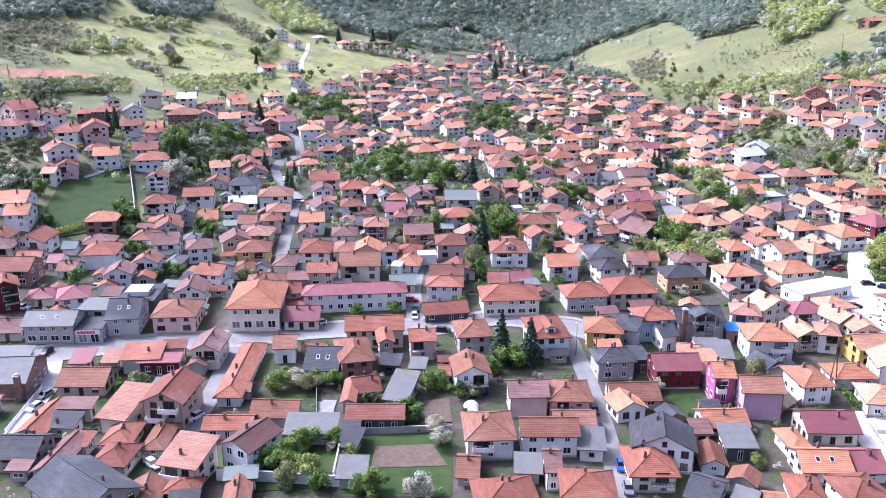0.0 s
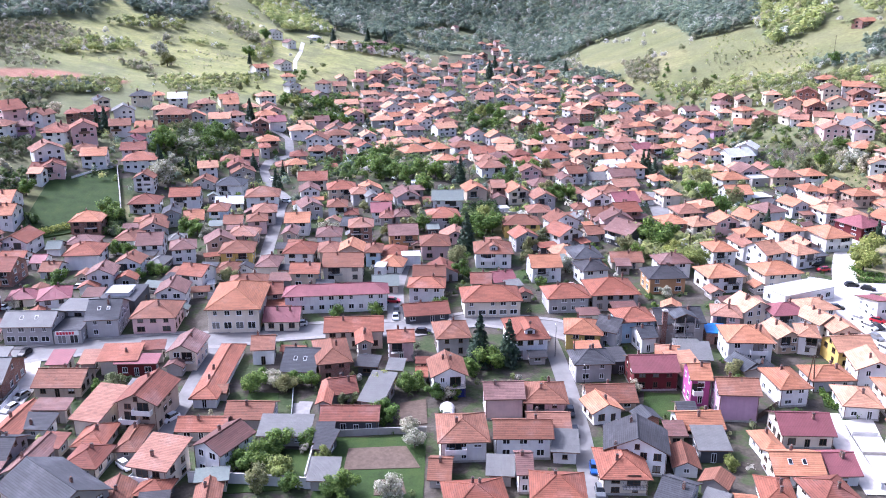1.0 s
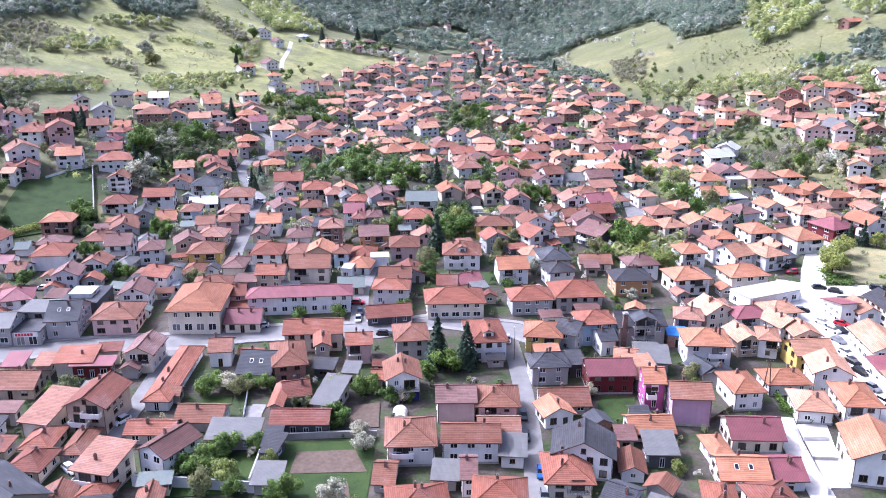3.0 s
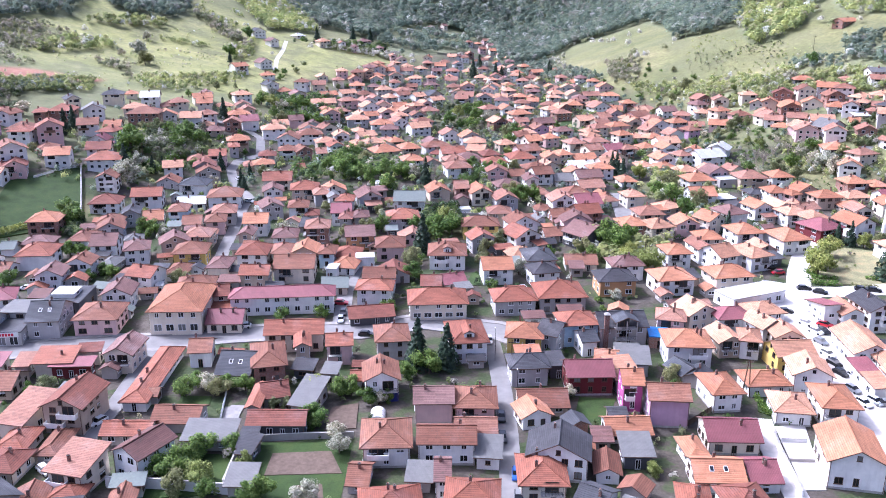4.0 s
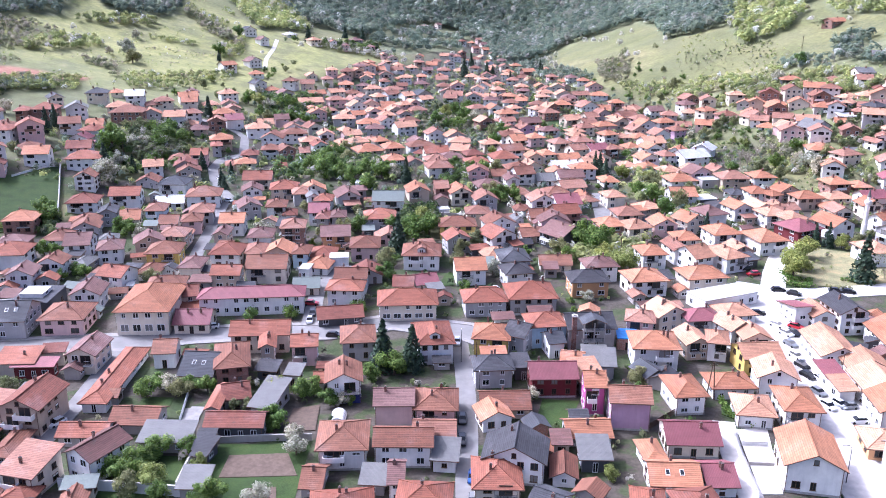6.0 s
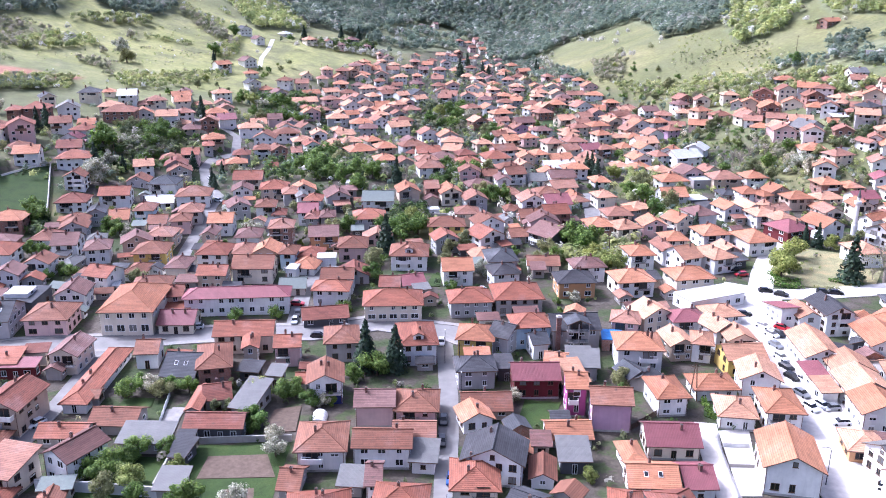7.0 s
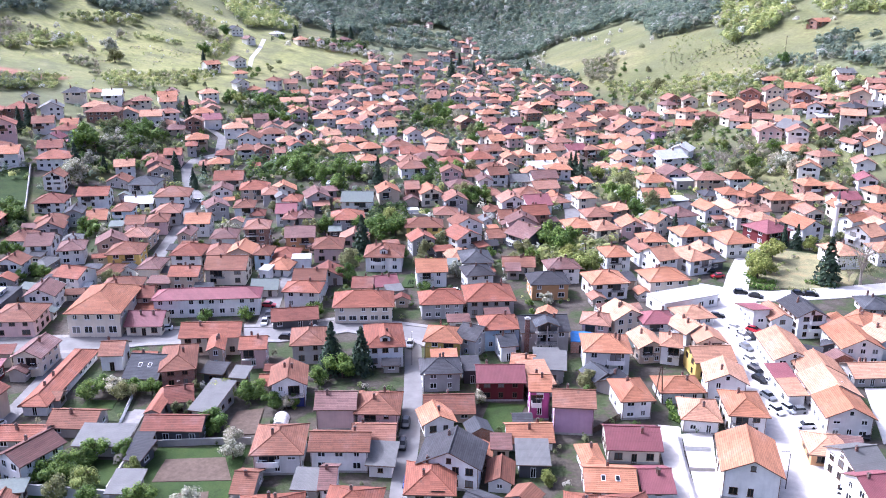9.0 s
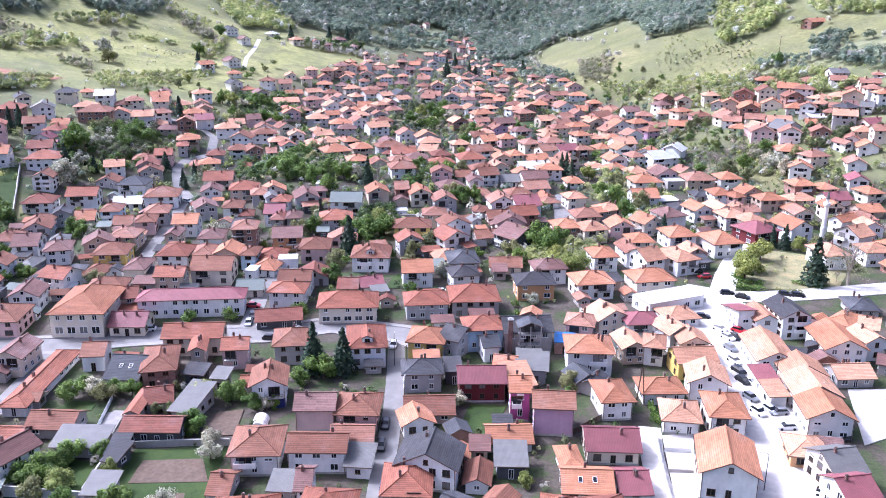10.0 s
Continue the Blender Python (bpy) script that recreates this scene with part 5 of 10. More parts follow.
# ---- the houses ----
# gardens and side street
house(-37.7, 187.2, 6, 4.8, 6.9, 1, "g", "r", "w", 1, h=4.2)
house(-34.4, 157.8, -2, 9.1, 6.9, 1, "g", "r", "e", 1, h=2.6)
house(-26.1, 150.4, -1, 9.2, 5.5, 1, "s", "s", "e", 1, extra="c", h=2.2, what="shed")
house(-18.1, 147.8, 0, 2.4, 5.0, 1, "s", "g", "n", 1, extra="c", h=2.2, what="shed")
house(-16.4, 135.0, -1, 4.3, 5.0, 1, "s", "s", "e", 1, extra="c", h=2.2, what="shed")
house(-13.7, 155.3, 0, 11.2, 5.6, 1, "g", "r", "n", 1, extra="c", h=3.3)
house(-17.0, 168.6, 16, 5.2, 6.9, 1, "g", "r", "e", 1)
house(-19.9, 164.8, 0, 2.1, 10.1, 1, "G", "r", "e", 1, extra="c", h=3.0, what="shed")
house(-20.8, 181.6, 13, 6.9, 12.5, 2, "h", "z", "k", 1, h=4.8)
house(-5.6, 176.5, -8, 2.7, 3.6, 1, "s", "s", "e", 1, extra="c", h=3.0, what="shed")
house(-8.9, 165.2, -14, 4.4, 9.5, 1, "s", "s", "e", 1, extra="c", h=2.6, what="shed")
house(-5.1, 188.4, 6, 5.7, 6.0, 2, "g", "r", "p", 1, extra="b", h=5.4)
house(7.1, 192.7, 7, 7.4, 9.4, 2, "h", "r", "e", 1, h=5.3)
painted_base(house(6.0, 171.9, 7, 7.0, 8.8, 2, "G", "r", "w", 1, extra="b", h=5.4), 7.0, 8.8)
house(0.3, 175.2, 0, 2.0, 4.3, 1, "g", "r", "e", 1, extra="c", h=2.6)
house(17.7, 161.6, 2, 7.7, 7.0, 2, "g", "b", "p", 1, extra="n", h=5.2)
house(8.8, 147.0, 3, 8.7, 10.1, 2, "h", "z", "w", 1, extra="B", h=4.8)
house(20.4, 146.3, 0, 10.6, 6.6, 2, "g", "r", "w", 1, h=5.0)
house(4.7, 137.0, -4, 3.5, 7.0, 1, "g", "r", "e", 1, h=2.2)
house(19.7, 135.2, 0, 2.3, 7.0, 2, "g", "b", "w", 1, h=4.5)
house(15.6, 136.4, -4, 3.9, 4.5, 1, "s", "s", "e", 1, extra="c", h=2.2, what="shed")
house(26.2, 152.6, -0, 7.8, 6.0, 1, "g", "x", "e", 1, h=3.2)
house(28.4, 144.3, -5, 4.2, 5.5, 1, "s", "s", "w", 1, extra="c", h=2.5, what="shed")
house(39.8, 195.4, -7, 8.2, 8.6, 2, "h", "o", "y", 1, extra="B", h=4.9)
house(38.9, 178.6, 5, 8.1, 7.0, 2, "h", "g", "g", 1, h=4.8)
house(45.9, 183.0, 5, 4.0, 8.0, 1, "f", "g", "n", 1, extra="c", h=3.0, what="shed")
house(40.8, 165.4, 3, 9.9, 7.8, 1, "g", "z", "t", 1, h=2.5)
house(38.2, 159.5, 14, 6.0, 6.0, 1, "G", "o", "w", 1, h=3.0, what="shed")
house(37.6, 136.1, -1, 7.9, 9.4, 2, "h", "r", "c", 1, extra="b", h=3.8)
house(52.0, 174.8, 2, 9.9, 7.8, 2, "g", "m", "d", 1, extra="v", h=4.9)
house(66.2, 160.7, -4, 7.9, 7.0, 2, "g", "z", "u", 1, extra="n", h=6.6)
house(59.8, 166.4, -2, 4.0, 6.9, 2, "g", "o", "v", 1, extra="B", h=7.1)
house(56.7, 154.6, 3, 8.5, 6.9, 1, "g", "o", "w", 1, h=2.2)
house(79.6, 168.3, 6, 6.2, 9.4, 2, "h", "o", "w", 1, h=4.7)
house(91.3, 174.2, 3, 8.9, 7.0, 1, "h", "o", "w", 1, h=3.0)
house(76.3, 151.2, -2, 9.8, 8.6, 1, "g", "m", "c", 1, h=3.4)
house(69.5, 137.6, -2, 8.5, 7.8, 2, "g", "o", "w", 1, extra="k", h=3.1)
house(77.7, 138.2, 2, 5.2, 7.8, 2, "g", "p", "w", 1, h=2.6)
house(67.5, 145.3, 5, 3.4, 6.9, 1, "h", "o", "w", 1, h=3.0)
house(56.5, 144.9, -1, 5.1, 6.0, 1, "s", "s", "n", 1, extra="c", h=2.7, what="shed")
house(50.3, 140.5, -6, 4.0, 6.9, 1, "G", "z", "w", 1, extra="c", h=2.3, what="shed")
house(77.7, 188.7, -3, 10.1, 9.4, 2, "h", "o", "w", 1, extra="B", h=6.0)
house(60.1, 176.4, 12, 5.5, 8.0, 1, "s", "l", "e", 1, extra="c", h=3.0, what="shed")
house(74.8, 179.3, 23, 5.3, 6.0, 1, "G", "g", "e", 1, extra="c", h=2.8, what="shed")
house(53.2, 200.4, 8, 8.8, 8.0, 2, "h", "r", "l", 1, h=6.0)
house(54.5, 193.5, 12, 3.6, 6.0, 1, "g", "g", "w", 1, h=4.3)
house(73.5, 198.2, -7, 4.9, 6.0, 1, "f", "B", "k", 1, extra="c", h=3.0, what="shed")
# along the high street
house(-98.6, 175.8, 2, 7.3, 10.1, 1, "s", "s", "p", 1, extra="c", h=3.2)
house(-79.1, 171.9, -0, 10.1, 8.5, 1, "g", "r", "t", 1, h=2.7)
house(-83.4, 180.2, 3, 3.8, 4.9, 1, "s", "p", "c", 1, extra="c", h=2.8, what="shed")
house(-76.6, 180.0, 4, 2.7, 4.7, 1, "s", "x", "e", 1, extra="c", h=3.0, what="shed")
house(-69.8, 181.4, 4, 8.0, 5.9, 1, "s", "r", "c", 1, h=3.4)
house(-63.9, 186.1, 9, 4.5, 3.0, 1, "s", "r", "c", 1, extra="c", h=3.4)
house(-65.3, 179.3, 3, 8.6, 3.0, 1, "s", "p", "d", 1, extra="c", h=3.0, what="shed")
house(-55.9, 158.7, -6, 8.0, 11.0, 3, "G", "r", "t", 1, extra="B", h=6.4)
house(-65.0, 156.2, -12, 5.4, 10.5, 1, "s", "x", "c", 1, extra="c", h=3.6)
house(-62.8, 148.0, 0, 5.2, 8.0, 1, "h", "r", "c", 1)
house(-55.3, 147.4, 0, 3.6, 9.1, 1, "h", "r", "g", 1, h=2.2)
house(-60.9, 139.5, -5, 5.8, 7.2, 1, "h", "r", "c", 1, h=3.1)
house(-79.2, 142.0, -1, 7.3, 8.3, 2, "g", "g", "e", 1, h=3.3)
house(-71.6, 140.1, -6, 4.2, 12.0, 1, "G", "b", "g", 1)
house(-76.2, 152.2, -4, 5.4, 4.1, 1, "s", "g", "w", 1, h=2.2, what="shed")
house(-75.6, 157.9, -0, 6.1, 3.0, 1, "s", "b", "e", 1, extra="c", h=3.0, what="shed")
house(-80.6, 153.3, -4, 5.1, 12.0, 1, "G", "r", "c", 1)
house(-61.4, 126.2, -38, 15.7, 11.0, 2, "g", "g", "e", 1)
house(-46.5, 136.6, -14, 6.9, 8.0, 2, "s", "x", "c", 1, h=4.4)
house(-45.6, 130.2, -4, 5.0, 4.4, 1, "h", "r", "n", 1, extra="nc", h=2.6, what="pavilion")
house(-36.1, 141.5, -28, 6.2, 9.0, 2, "G", "b", "w", 1, h=5.5)
house(-69.2, 206.6, 4, 10.4, 10.7, 2, "h", "z", "p", 1, extra="s", h=4.8)
house(-49.0, 211.4, 3, 12.9, 18.8, 2, "h", "o", "c", 1, extra="s", h=6.8)
house(-81.6, 205.0, 6, 7.6, 12.0, 2, "g", "g", "g", 1, extra="k", h=5.2)
house(-98.0, 198.9, 2, 12.0, 8.6, 2, "g", "s", "g", 1, extra="ks", h=5.2)
house(-88.6, 199.4, 6, 6.6, 9.0, 1, "f", "g", "g", 1, extra="cXs", h=3.6)
house(-36.7, 207.4, 2, 8.7, 8.5, 1, "g", "m", "c", 1, h=3.0)
house(-24.2, 219.1, 6, 27.4, 6.8, 2, "h", "p", "w", 1, h=5.4)
house(18.0, 217.5, 4, 15.0, 10.2, 2, "h", "r", "c", 1, extra="s", h=4.9)
house(25.2, 192.9, 7, 8.3, 12.5, 2, "h", "r", "w", 1, extra="D", h=5.6)
house(38.7, 220.0, 6, 10.9, 8.8, 2, "h", "r", "g", 1, h=4.6)
house(51.6, 222.7, 5, 12.5, 11.3, 2, "h", "r", "e", 1, h=5.0)
# further houses
house(-145.4, 323.2, 20, 7.6, 8.0, 2, "G", "r", "p", 2, z=13.6, extra="b")
house(-148.0, 315.1, 0, 4.6, 6.0, 2, "g", "l", "w", 2, extra="b")
house(-111.8, 327.0, 6, 7.4, 8.0, 3, "G", "r", "w", 2, extra="B", h=5.7)
house(-106.4, 309.8, 8, 10.2, 10.0, 2, "h", "r", "w", 2, extra="b", h=4.3)
house(-97.2, 289.9, 9, 7.8, 9.0, 2, "h", "r", "w", 2, extra="b", h=4.5)
house(-98.7, 269.3, 0, 6.4, 10.0, 2, "h", "r", "w", 2)
house(-89.6, 264.5, 8, 7.6, 10.0, 2, "g", "b", "w", 2)
house(-151.7, 290.8, 6, 12.6, 12.0, 2, "g", "o", "w", 2)
# by the high street
house(-94.2, 172.2, 4, 6.9, 12.5, 1, "g", "s", "k", 1, extra="nc", h=4.2)
house(-55.1, 185.0, -2, 6.1, 9.4, 2, "G", "b", "c", 1)
house(-45.7, 176.3, -0, 4.9, 27.0, 1, "h", "r", "w", 1)
house(-42.8, 152.1, 0, 9.2, 5.2, 1, "g", "r", "e", 1)
house(-51.6, 127.7, 9, 4.8, 7.8, 1, "G", "r", "w", 1)
house(-35.7, 128.1, 8, 3.6, 7.0, 1, "G", "r", "w", 1)
house(-17.4, 145.3, -13, 2.2, 5.0, 1, "s", "g", "n", 1, extra="c", h=2.2, what="shed")
house(-17.0, 196.2, 4, 13.8, 7.8, 2, "g", "r", "c", 1)
house(-14.0, 188.6, 9, 3.0, 7.0, 2, "G", "r", "t", 1)
house(-27.4, 181.4, -4, 7.4, 11.7, 1, "g", "g", "w", 1, extra="k")
house(26.4, 162.0, -1, 8.1, 8.6, 2, "h", "r", "p", 1, h=4.5)
house(10.8, 127.4, 7, 9.9, 9.4, 1, "h", "r", "w", 1)
house(24.8, 127.0, -4, 8.4, 7.8, 2, "h", "r", "p", 1)
house(77.3, 177.1, -33, 4.0, 6.0, 1, "G", "g", "e", 1)
house(63.4, 129.3, -9, 4.9, 7.8, 1, "h", "r", "w", 1)
house(70.9, 125.6, 8, 7.0, 7.8, 2, "h", "r", "w", 1)
house(46.3, 129.2, -32, 5.0, 7.8, 1, "g", "g", "w", 1)
house(58.2, 185.4, -12, 4.8, 6.9, 1, "g", "o", "e", 1)
house(63.7, 185.4, -3, 6.0, 12.0, 1, "f", "s", "e", 1, extra="c", h=3.2)
house(-145.1, 282.3, 5, 7.5, 10.0, 2, "g", "o", "w", 2, z=6.2)
house(-132.4, 265.4, -3, 8.7, 11.0, 2, "G", "r", "w", 2, extra="b")
house(-126.3, 239.6, 0, 10.2, 10.1, 2, "g", "r", "k", 2)
house(-119.9, 218.4, 29, 6.1, 7.8, 3, "G", "r", "d", 2, extra="b")
house(-112.1, 222.6, 13, 6.6, 6.9, 1, "h", "p", "c", 2)
house(-100.6, 217.3, 20, 7.5, 8.6, 2, "h", "p", "w", 2)
house(-121.4, 265.3, 6, 4.1, 6.0, 1, "g", "n", "w", 2)
house(-118.9, 287.1, 7, 9.9, 10.0, 2, "h", "o", "k", 2)
house(-114.5, 271.4, 7, 9.4, 8.0, 1, "h", "r", "k", 2)
house(-107.1, 254.9, 6, 10.1, 11.0, 2, "h", "r", "w", 2, extra="n")
house(-94.5, 235.5, 7, 6.9, 7.8, 2, "G", "b", "w", 2)
house(-82.9, 219.5, 2, 10.0, 13.0, 1, "f", "g", "n", 2, extra="c", h=4.0)
house(-83.4, 219.5, 2, 6.0, 6.0, 1, "f", "w", "w", 2, extra="cn", h=1.0, z=5.0, what="roof_lantern")
house(-78.0, 259.8, 16, 7.1, 9.0, 2, "h", "b", "w", 2)
house(-66.9, 235.5, -16, 7.8, 7.8, 2, "g", "r", "w", 2)
house(-69.7, 221.5, 6, 7.4, 8.6, 2, "G", "b", "w", 2)
house(-109.5, 200.2, 5, 6.6, 7.8, 1, "g", "b", "c", 2)
house(-90.7, 208.4, 0, 7.7, 9.0, 2, "f", "s", "g", 2, extra="c")
house(-50.1, 227.9, 7, 9.6, 7.0, 2, "h", "r", "c", 2)
house(-41.3, 220.6, 10, 3.8, 6.9, 2, "g", "r", "t", 1)
house(-35.3, 237.0, -0, 8.0, 6.9, 2, "g", "r", "t", 2)
house(-24.9, 244.2, 2, 11.5, 10.0, 2, "g", "r", "c", 2, extra="b")
house(-39.9, 256.6, 0, 8.9, 10.0, 2, "h", "r", "w", 2)
house(-31.2, 257.4, 5, 5.3, 9.0, 2, "h", "r", "t", 2)
house(-23.9, 257.7, -0, 7.0, 9.0, 2, "G", "o", "t", 2)
house(-16.8, 256.7, -0, 4.5, 8.0, 2, "h", "r", "l", 2)
house(-10.7, 261.5, 0, 7.3, 9.0, 1, "h", "r", "w", 2)
house(-10.4, 251.2, -8, 6.8, 9.0, 1, "h", "o", "w", 2)
house(1.1, 235.1, -0, 8.8, 7.0, 2, "g", "r", "w", 2)
house(0.5, 225.7, -2, 9.4, 7.0, 2, "h", "r", "w", 1)
house(0.3, 212.2, 11, 11.4, 7.0, 1, "g", "r", "n", 1)
house(20.8, 257.1, 0, 11.0, 11.0, 2, "h", "r", "w", 2, extra="BD")
house(16.1, 235.5, 0, 5.4, 7.0, 1, "g", "r", "t", 2)
house(22.1, 237.0, 18, 6.4, 7.0, 1, "g", "p", "w", 2)
house(35.4, 243.4, 6, 8.6, 9.0, 2, "g", "o", "w", 2, extra="b")
house(46.9, 196.2, -30, 5.1, 7.8, 2, "g", "g", "g", 1)
balcony_tower(house(63.9, 200.5, 6, 11.6, 9.0, 2, "g", "g", "e", 1, extra="v", h=5.6), 5.4, 9.0, 5.6)
house(64.1, 183.4, -7, 6.4, 6.5, 1, "s", "s", "e", 1, extra="c", h=3.0, what="shed")
house(69.1, 234.0, 5, 10.3, 8.6, 2, "h", "g", "o", 2)
house(85.7, 235.3, 10, 10.4, 9.4, 2, "h", "o", "w", 2)
house(103.0, 237.9, 11, 11.4, 9.4, 2, "h", "o", "c", 2)
house(49.0, 252.7, 7, 8.4, 11.0, 2, "h", "g", "g", 2)
house(49.1, 240.2, 13, 7.6, 7.8, 2, "h", "g", "w", 2)
house(67.8, 277.4, -50, 10.0, 12.0, 2, "g", "b", "n", 2)
house(32.2, 286.8, 3, 12.0, 9.0, 2, "h", "r", "y", 2, extra="b")
house(45.4, 275.0, 30, 9.2, 9.0, 2, "G", "r", "w", 2, extra="b")
house(92.7, 258.3, 8, 7.3, 9.0, 2, "h", "o", "w", 2)
house(102.1, 263.3, 11, 5.0, 10.0, 2, "G", "r", "w", 2, extra="b")
house(106.0, 256.1, 25, 6.9, 10.0, 2, "g", "l", "w", 2)
house(115.9, 257.1, 22, 7.8, 12.0, 2, "h", "l", "w", 2)
house(134.2, 273.8, 13, 9.8, 12.0, 2, "h", "o", "w", 2, extra="B")
house(121.7, 280.1, 11, 9.2, 10.0, 2, "h", "o", "w", 2, extra="b")
house(114.5, 294.1, 28, 8.1, 8.0, 2, "G", "r", "c", 2)
house(93.6, 285.8, 17, 8.5, 9.0, 2, "h", "r", "c", 2, extra="b")
house(85.0, 288.0, 8, 8.4, 9.0, 2, "h", "r", "k", 2)
house(93.9, 301.5, 9, 8.9, 9.0, 2, "h", "r", "t", 2)
house(85.8, 209.6, 19, 8.6, 7.8, 2, "G", "l", "c", 1)
house(78.3, 205.3, -14, 6.5, 7.0, 2, "h", "r", "p", 1)
house(93.8, 206.5, 7, 8.4, 7.0, 2, "h", "p", "w", 1)
house(105.7, 215.9, 12, 8.6, 7.8, 1, "h", "l", "w", 1)
house(100.6, 201.3, 22, 6.7, 7.8, 2, "G", "l", "w", 1)
house(88.6, 194.4, 8, 5.8, 8.6, 2, "G", "l", "t", 1, extra="b", h=4.3)
house(94.2, 192.8, -14, 4.3, 7.0, 2, "h", "l", "w", 1, extra="b")
house(101.5, 186.2, 5, 9.0, 7.8, 2, "g", "l", "y", 1, h=4.6)
# up the valley
house(-151.1, 323.6, 0, 4.7, 8.0, 1, "g", "r", "w", 2)
house(-93.9, 318.8, 8, 10.8, 9.0, 2, "g", "r", "w", 2)
house(-93.3, 298.5, 13, 5.5, 9.0, 2, "G", "g", "g", 2)
house(-85.7, 299.7, 11, 6.6, 9.0, 1, "g", "o", "c", 2)
house(-77.3, 303.1, 6, 6.3, 9.0, 2, "h", "r", "l", 2)
house(-70.2, 295.0, 6, 6.2, 8.0, 1, "g", "r", "c", 2)
house(-61.7, 273.7, 0, 8.2, 9.0, 2, "h", "r", "t", 2)
house(-59.8, 257.1, 6, 9.6, 10.0, 2, "h", "r", "y", 2)
house(-60.3, 301.8, 10, 7.7, 10.0, 2, "h", "r", "g", 2)
house(-60.7, 290.2, 11, 6.4, 8.0, 2, "h", "r", "p", 2)
house(-47.3, 243.9, -0, 5.9, 9.0, 2, "h", "b", "c", 2)
house(-60.3, 244.9, -4, 5.9, 9.0, 1, "h", "r", "w", 2)
house(-83.1, 251.5, -5, 4.6, 8.0, 1, "h", "s", "e", 2, extra="c")
house(-120.3, 252.2, 0, 3.9, 6.0, 1, "g", "p", "w", 2, extra="c")
house(-113.5, 245.1, 0, 5.1, 7.0, 1, "g", "r", "w", 2)
house(-79.7, 352.7, 18, 9.1, 10.0, 2, "G", "r", "e", 2)
house(-80.2, 335.4, 0, 10.6, 10.0, 2, "h", "g", "w", 2, extra="b")
house(-65.1, 322.6, 8, 12.1, 11.0, 2, "h", "r", "w", 2)
house(-48.6, 343.7, 5, 11.2, 10.0, 2, "g", "r", "c", 2, z=3.9)
house(-47.7, 327.9, 12, 7.2, 9.0, 2, "G", "b", "w", 2, z=3.0)
house(-44.7, 307.3, 22, 7.4, 9.0, 2, "G", "b", "g", 2)
house(-35.3, 329.9, 9, 10.4, 10.0, 2, "h", "r", "t", 2, z=3.6)
house(-27.6, 322.8, 14, 6.4, 9.0, 2, "h", "r", "g", 2, z=3.4)
house(-23.0, 318.9, 18, 4.2, 9.0, 2, "G", "s", "w", 2, z=3.2)
house(-34.4, 308.2, 6, 6.6, 9.0, 2, "h", "r", "w", 2, z=2.2)
house(-17.7, 314.5, -0, 6.1, 8.0, 2, "h", "r", "w", 2, z=2.9, extra="B")
house(-17.6, 300.9, 5, 6.8, 9.0, 2, "g", "p", "w", 2)
house(-9.6, 319.3, 16, 8.2, 10.0, 2, "G", "b", "g", 2, z=3.3, extra="b")
house(-22.6, 275.7, 5, 7.3, 9.0, 3, "h", "r", "k", 2, extra="b")
house(-8.5, 274.9, 7, 9.2, 9.0, 2, "g", "r", "o", 2, extra="b")
house(-15.0, 294.5, 0, 4.1, 9.0, 2, "h", "r", "g", 2)
house(-10.0, 295.6, 7, 4.7, 8.0, 2, "h", "r", "g", 2)
house(5.0, 294.9, 7, 10.6, 10.0, 2, "h", "r", "g", 2, extra="b")
house(2.4, 264.2, 3, 8.6, 10.0, 2, "h", "r", "p", 2)
house(-33.0, 273.3, 4, 7.4, 9.0, 2, "h", "b", "w", 2)
house(-26.8, 292.2, -10, 6.9, 8.0, 1, "g", "g", "e", 2)
house(-29.0, 304.8, 8, 4.3, 7.0, 1, "h", "r", "w", 2)
house(-46.0, 289.0, 4, 8.0, 9.0, 2, "g", "o", "w", 2)
house(-46.2, 275.0, -0, 4.1, 8.0, 2, "G", "r", "t", 2)
house(25.1, 354.5, 12, 9.9, 10.0, 2, "h", "r", "w", 2, extra="b")
house(23.7, 365.1, 14, 8.4, 8.0, 2, "h", "r", "t", 2, z=7.5)
house(5.7, 361.6, 14, 8.2, 9.0, 2, "h", "o", "g", 2, z=8.3)
house(50.6, 359.7, 8, 6.1, 8.0, 1, "g", "r", "c", 2)
house(60.8, 356.8, 14, 7.7, 9.0, 2, "g", "r", "w", 2)
house(55.2, 344.3, 9, 5.2, 8.0, 2, "G", "b", "w", 2)
house(45.3, 341.7, 15, 9.8, 9.0, 1, "h", "r", "w", 2)
house(17.1, 324.8, 12, 7.7, 10.0, 2, "G", "o", "t", 2, z=4.1, extra="b")
house(6.7, 314.9, 0, 11.2, 10.0, 2, "g", "n", "w", 2, z=3.1, extra="b")
house(26.2, 328.3, 9, 5.0, 8.0, 2, "g", "r", "k", 2, z=4.5)
house(33.3, 324.8, 12, 7.8, 10.0, 2, "G", "o", "c", 2, z=3.7, extra="b")
house(42.9, 318.0, 11, 8.1, 9.0, 2, "G", "r", "g", 2, z=2.8, extra="b")
house(57.1, 333.7, 12, 7.5, 9.0, 1, "h", "r", "e", 2)
house(64.5, 318.1, 10, 9.0, 9.0, 2, "G", "r", "w", 2, extra="b")
house(73.3, 315.4, 14, 9.3, 11.0, 2, "g", "p", "w", 2)
house(80.0, 347.6, 15, 10.3, 9.0, 1, "g", "r", "c", 2)
house(80.4, 355.3, 10, 10.5, 9.0, 2, "g", "b", "w", 2, extra="n")
house(70.0, 357.2, 7, 7.3, 9.0, 1, "g", "s", "w", 2)
house(120.7, 328.3, 5, 9.6, 10.0, 2, "g", "r", "w", 2)
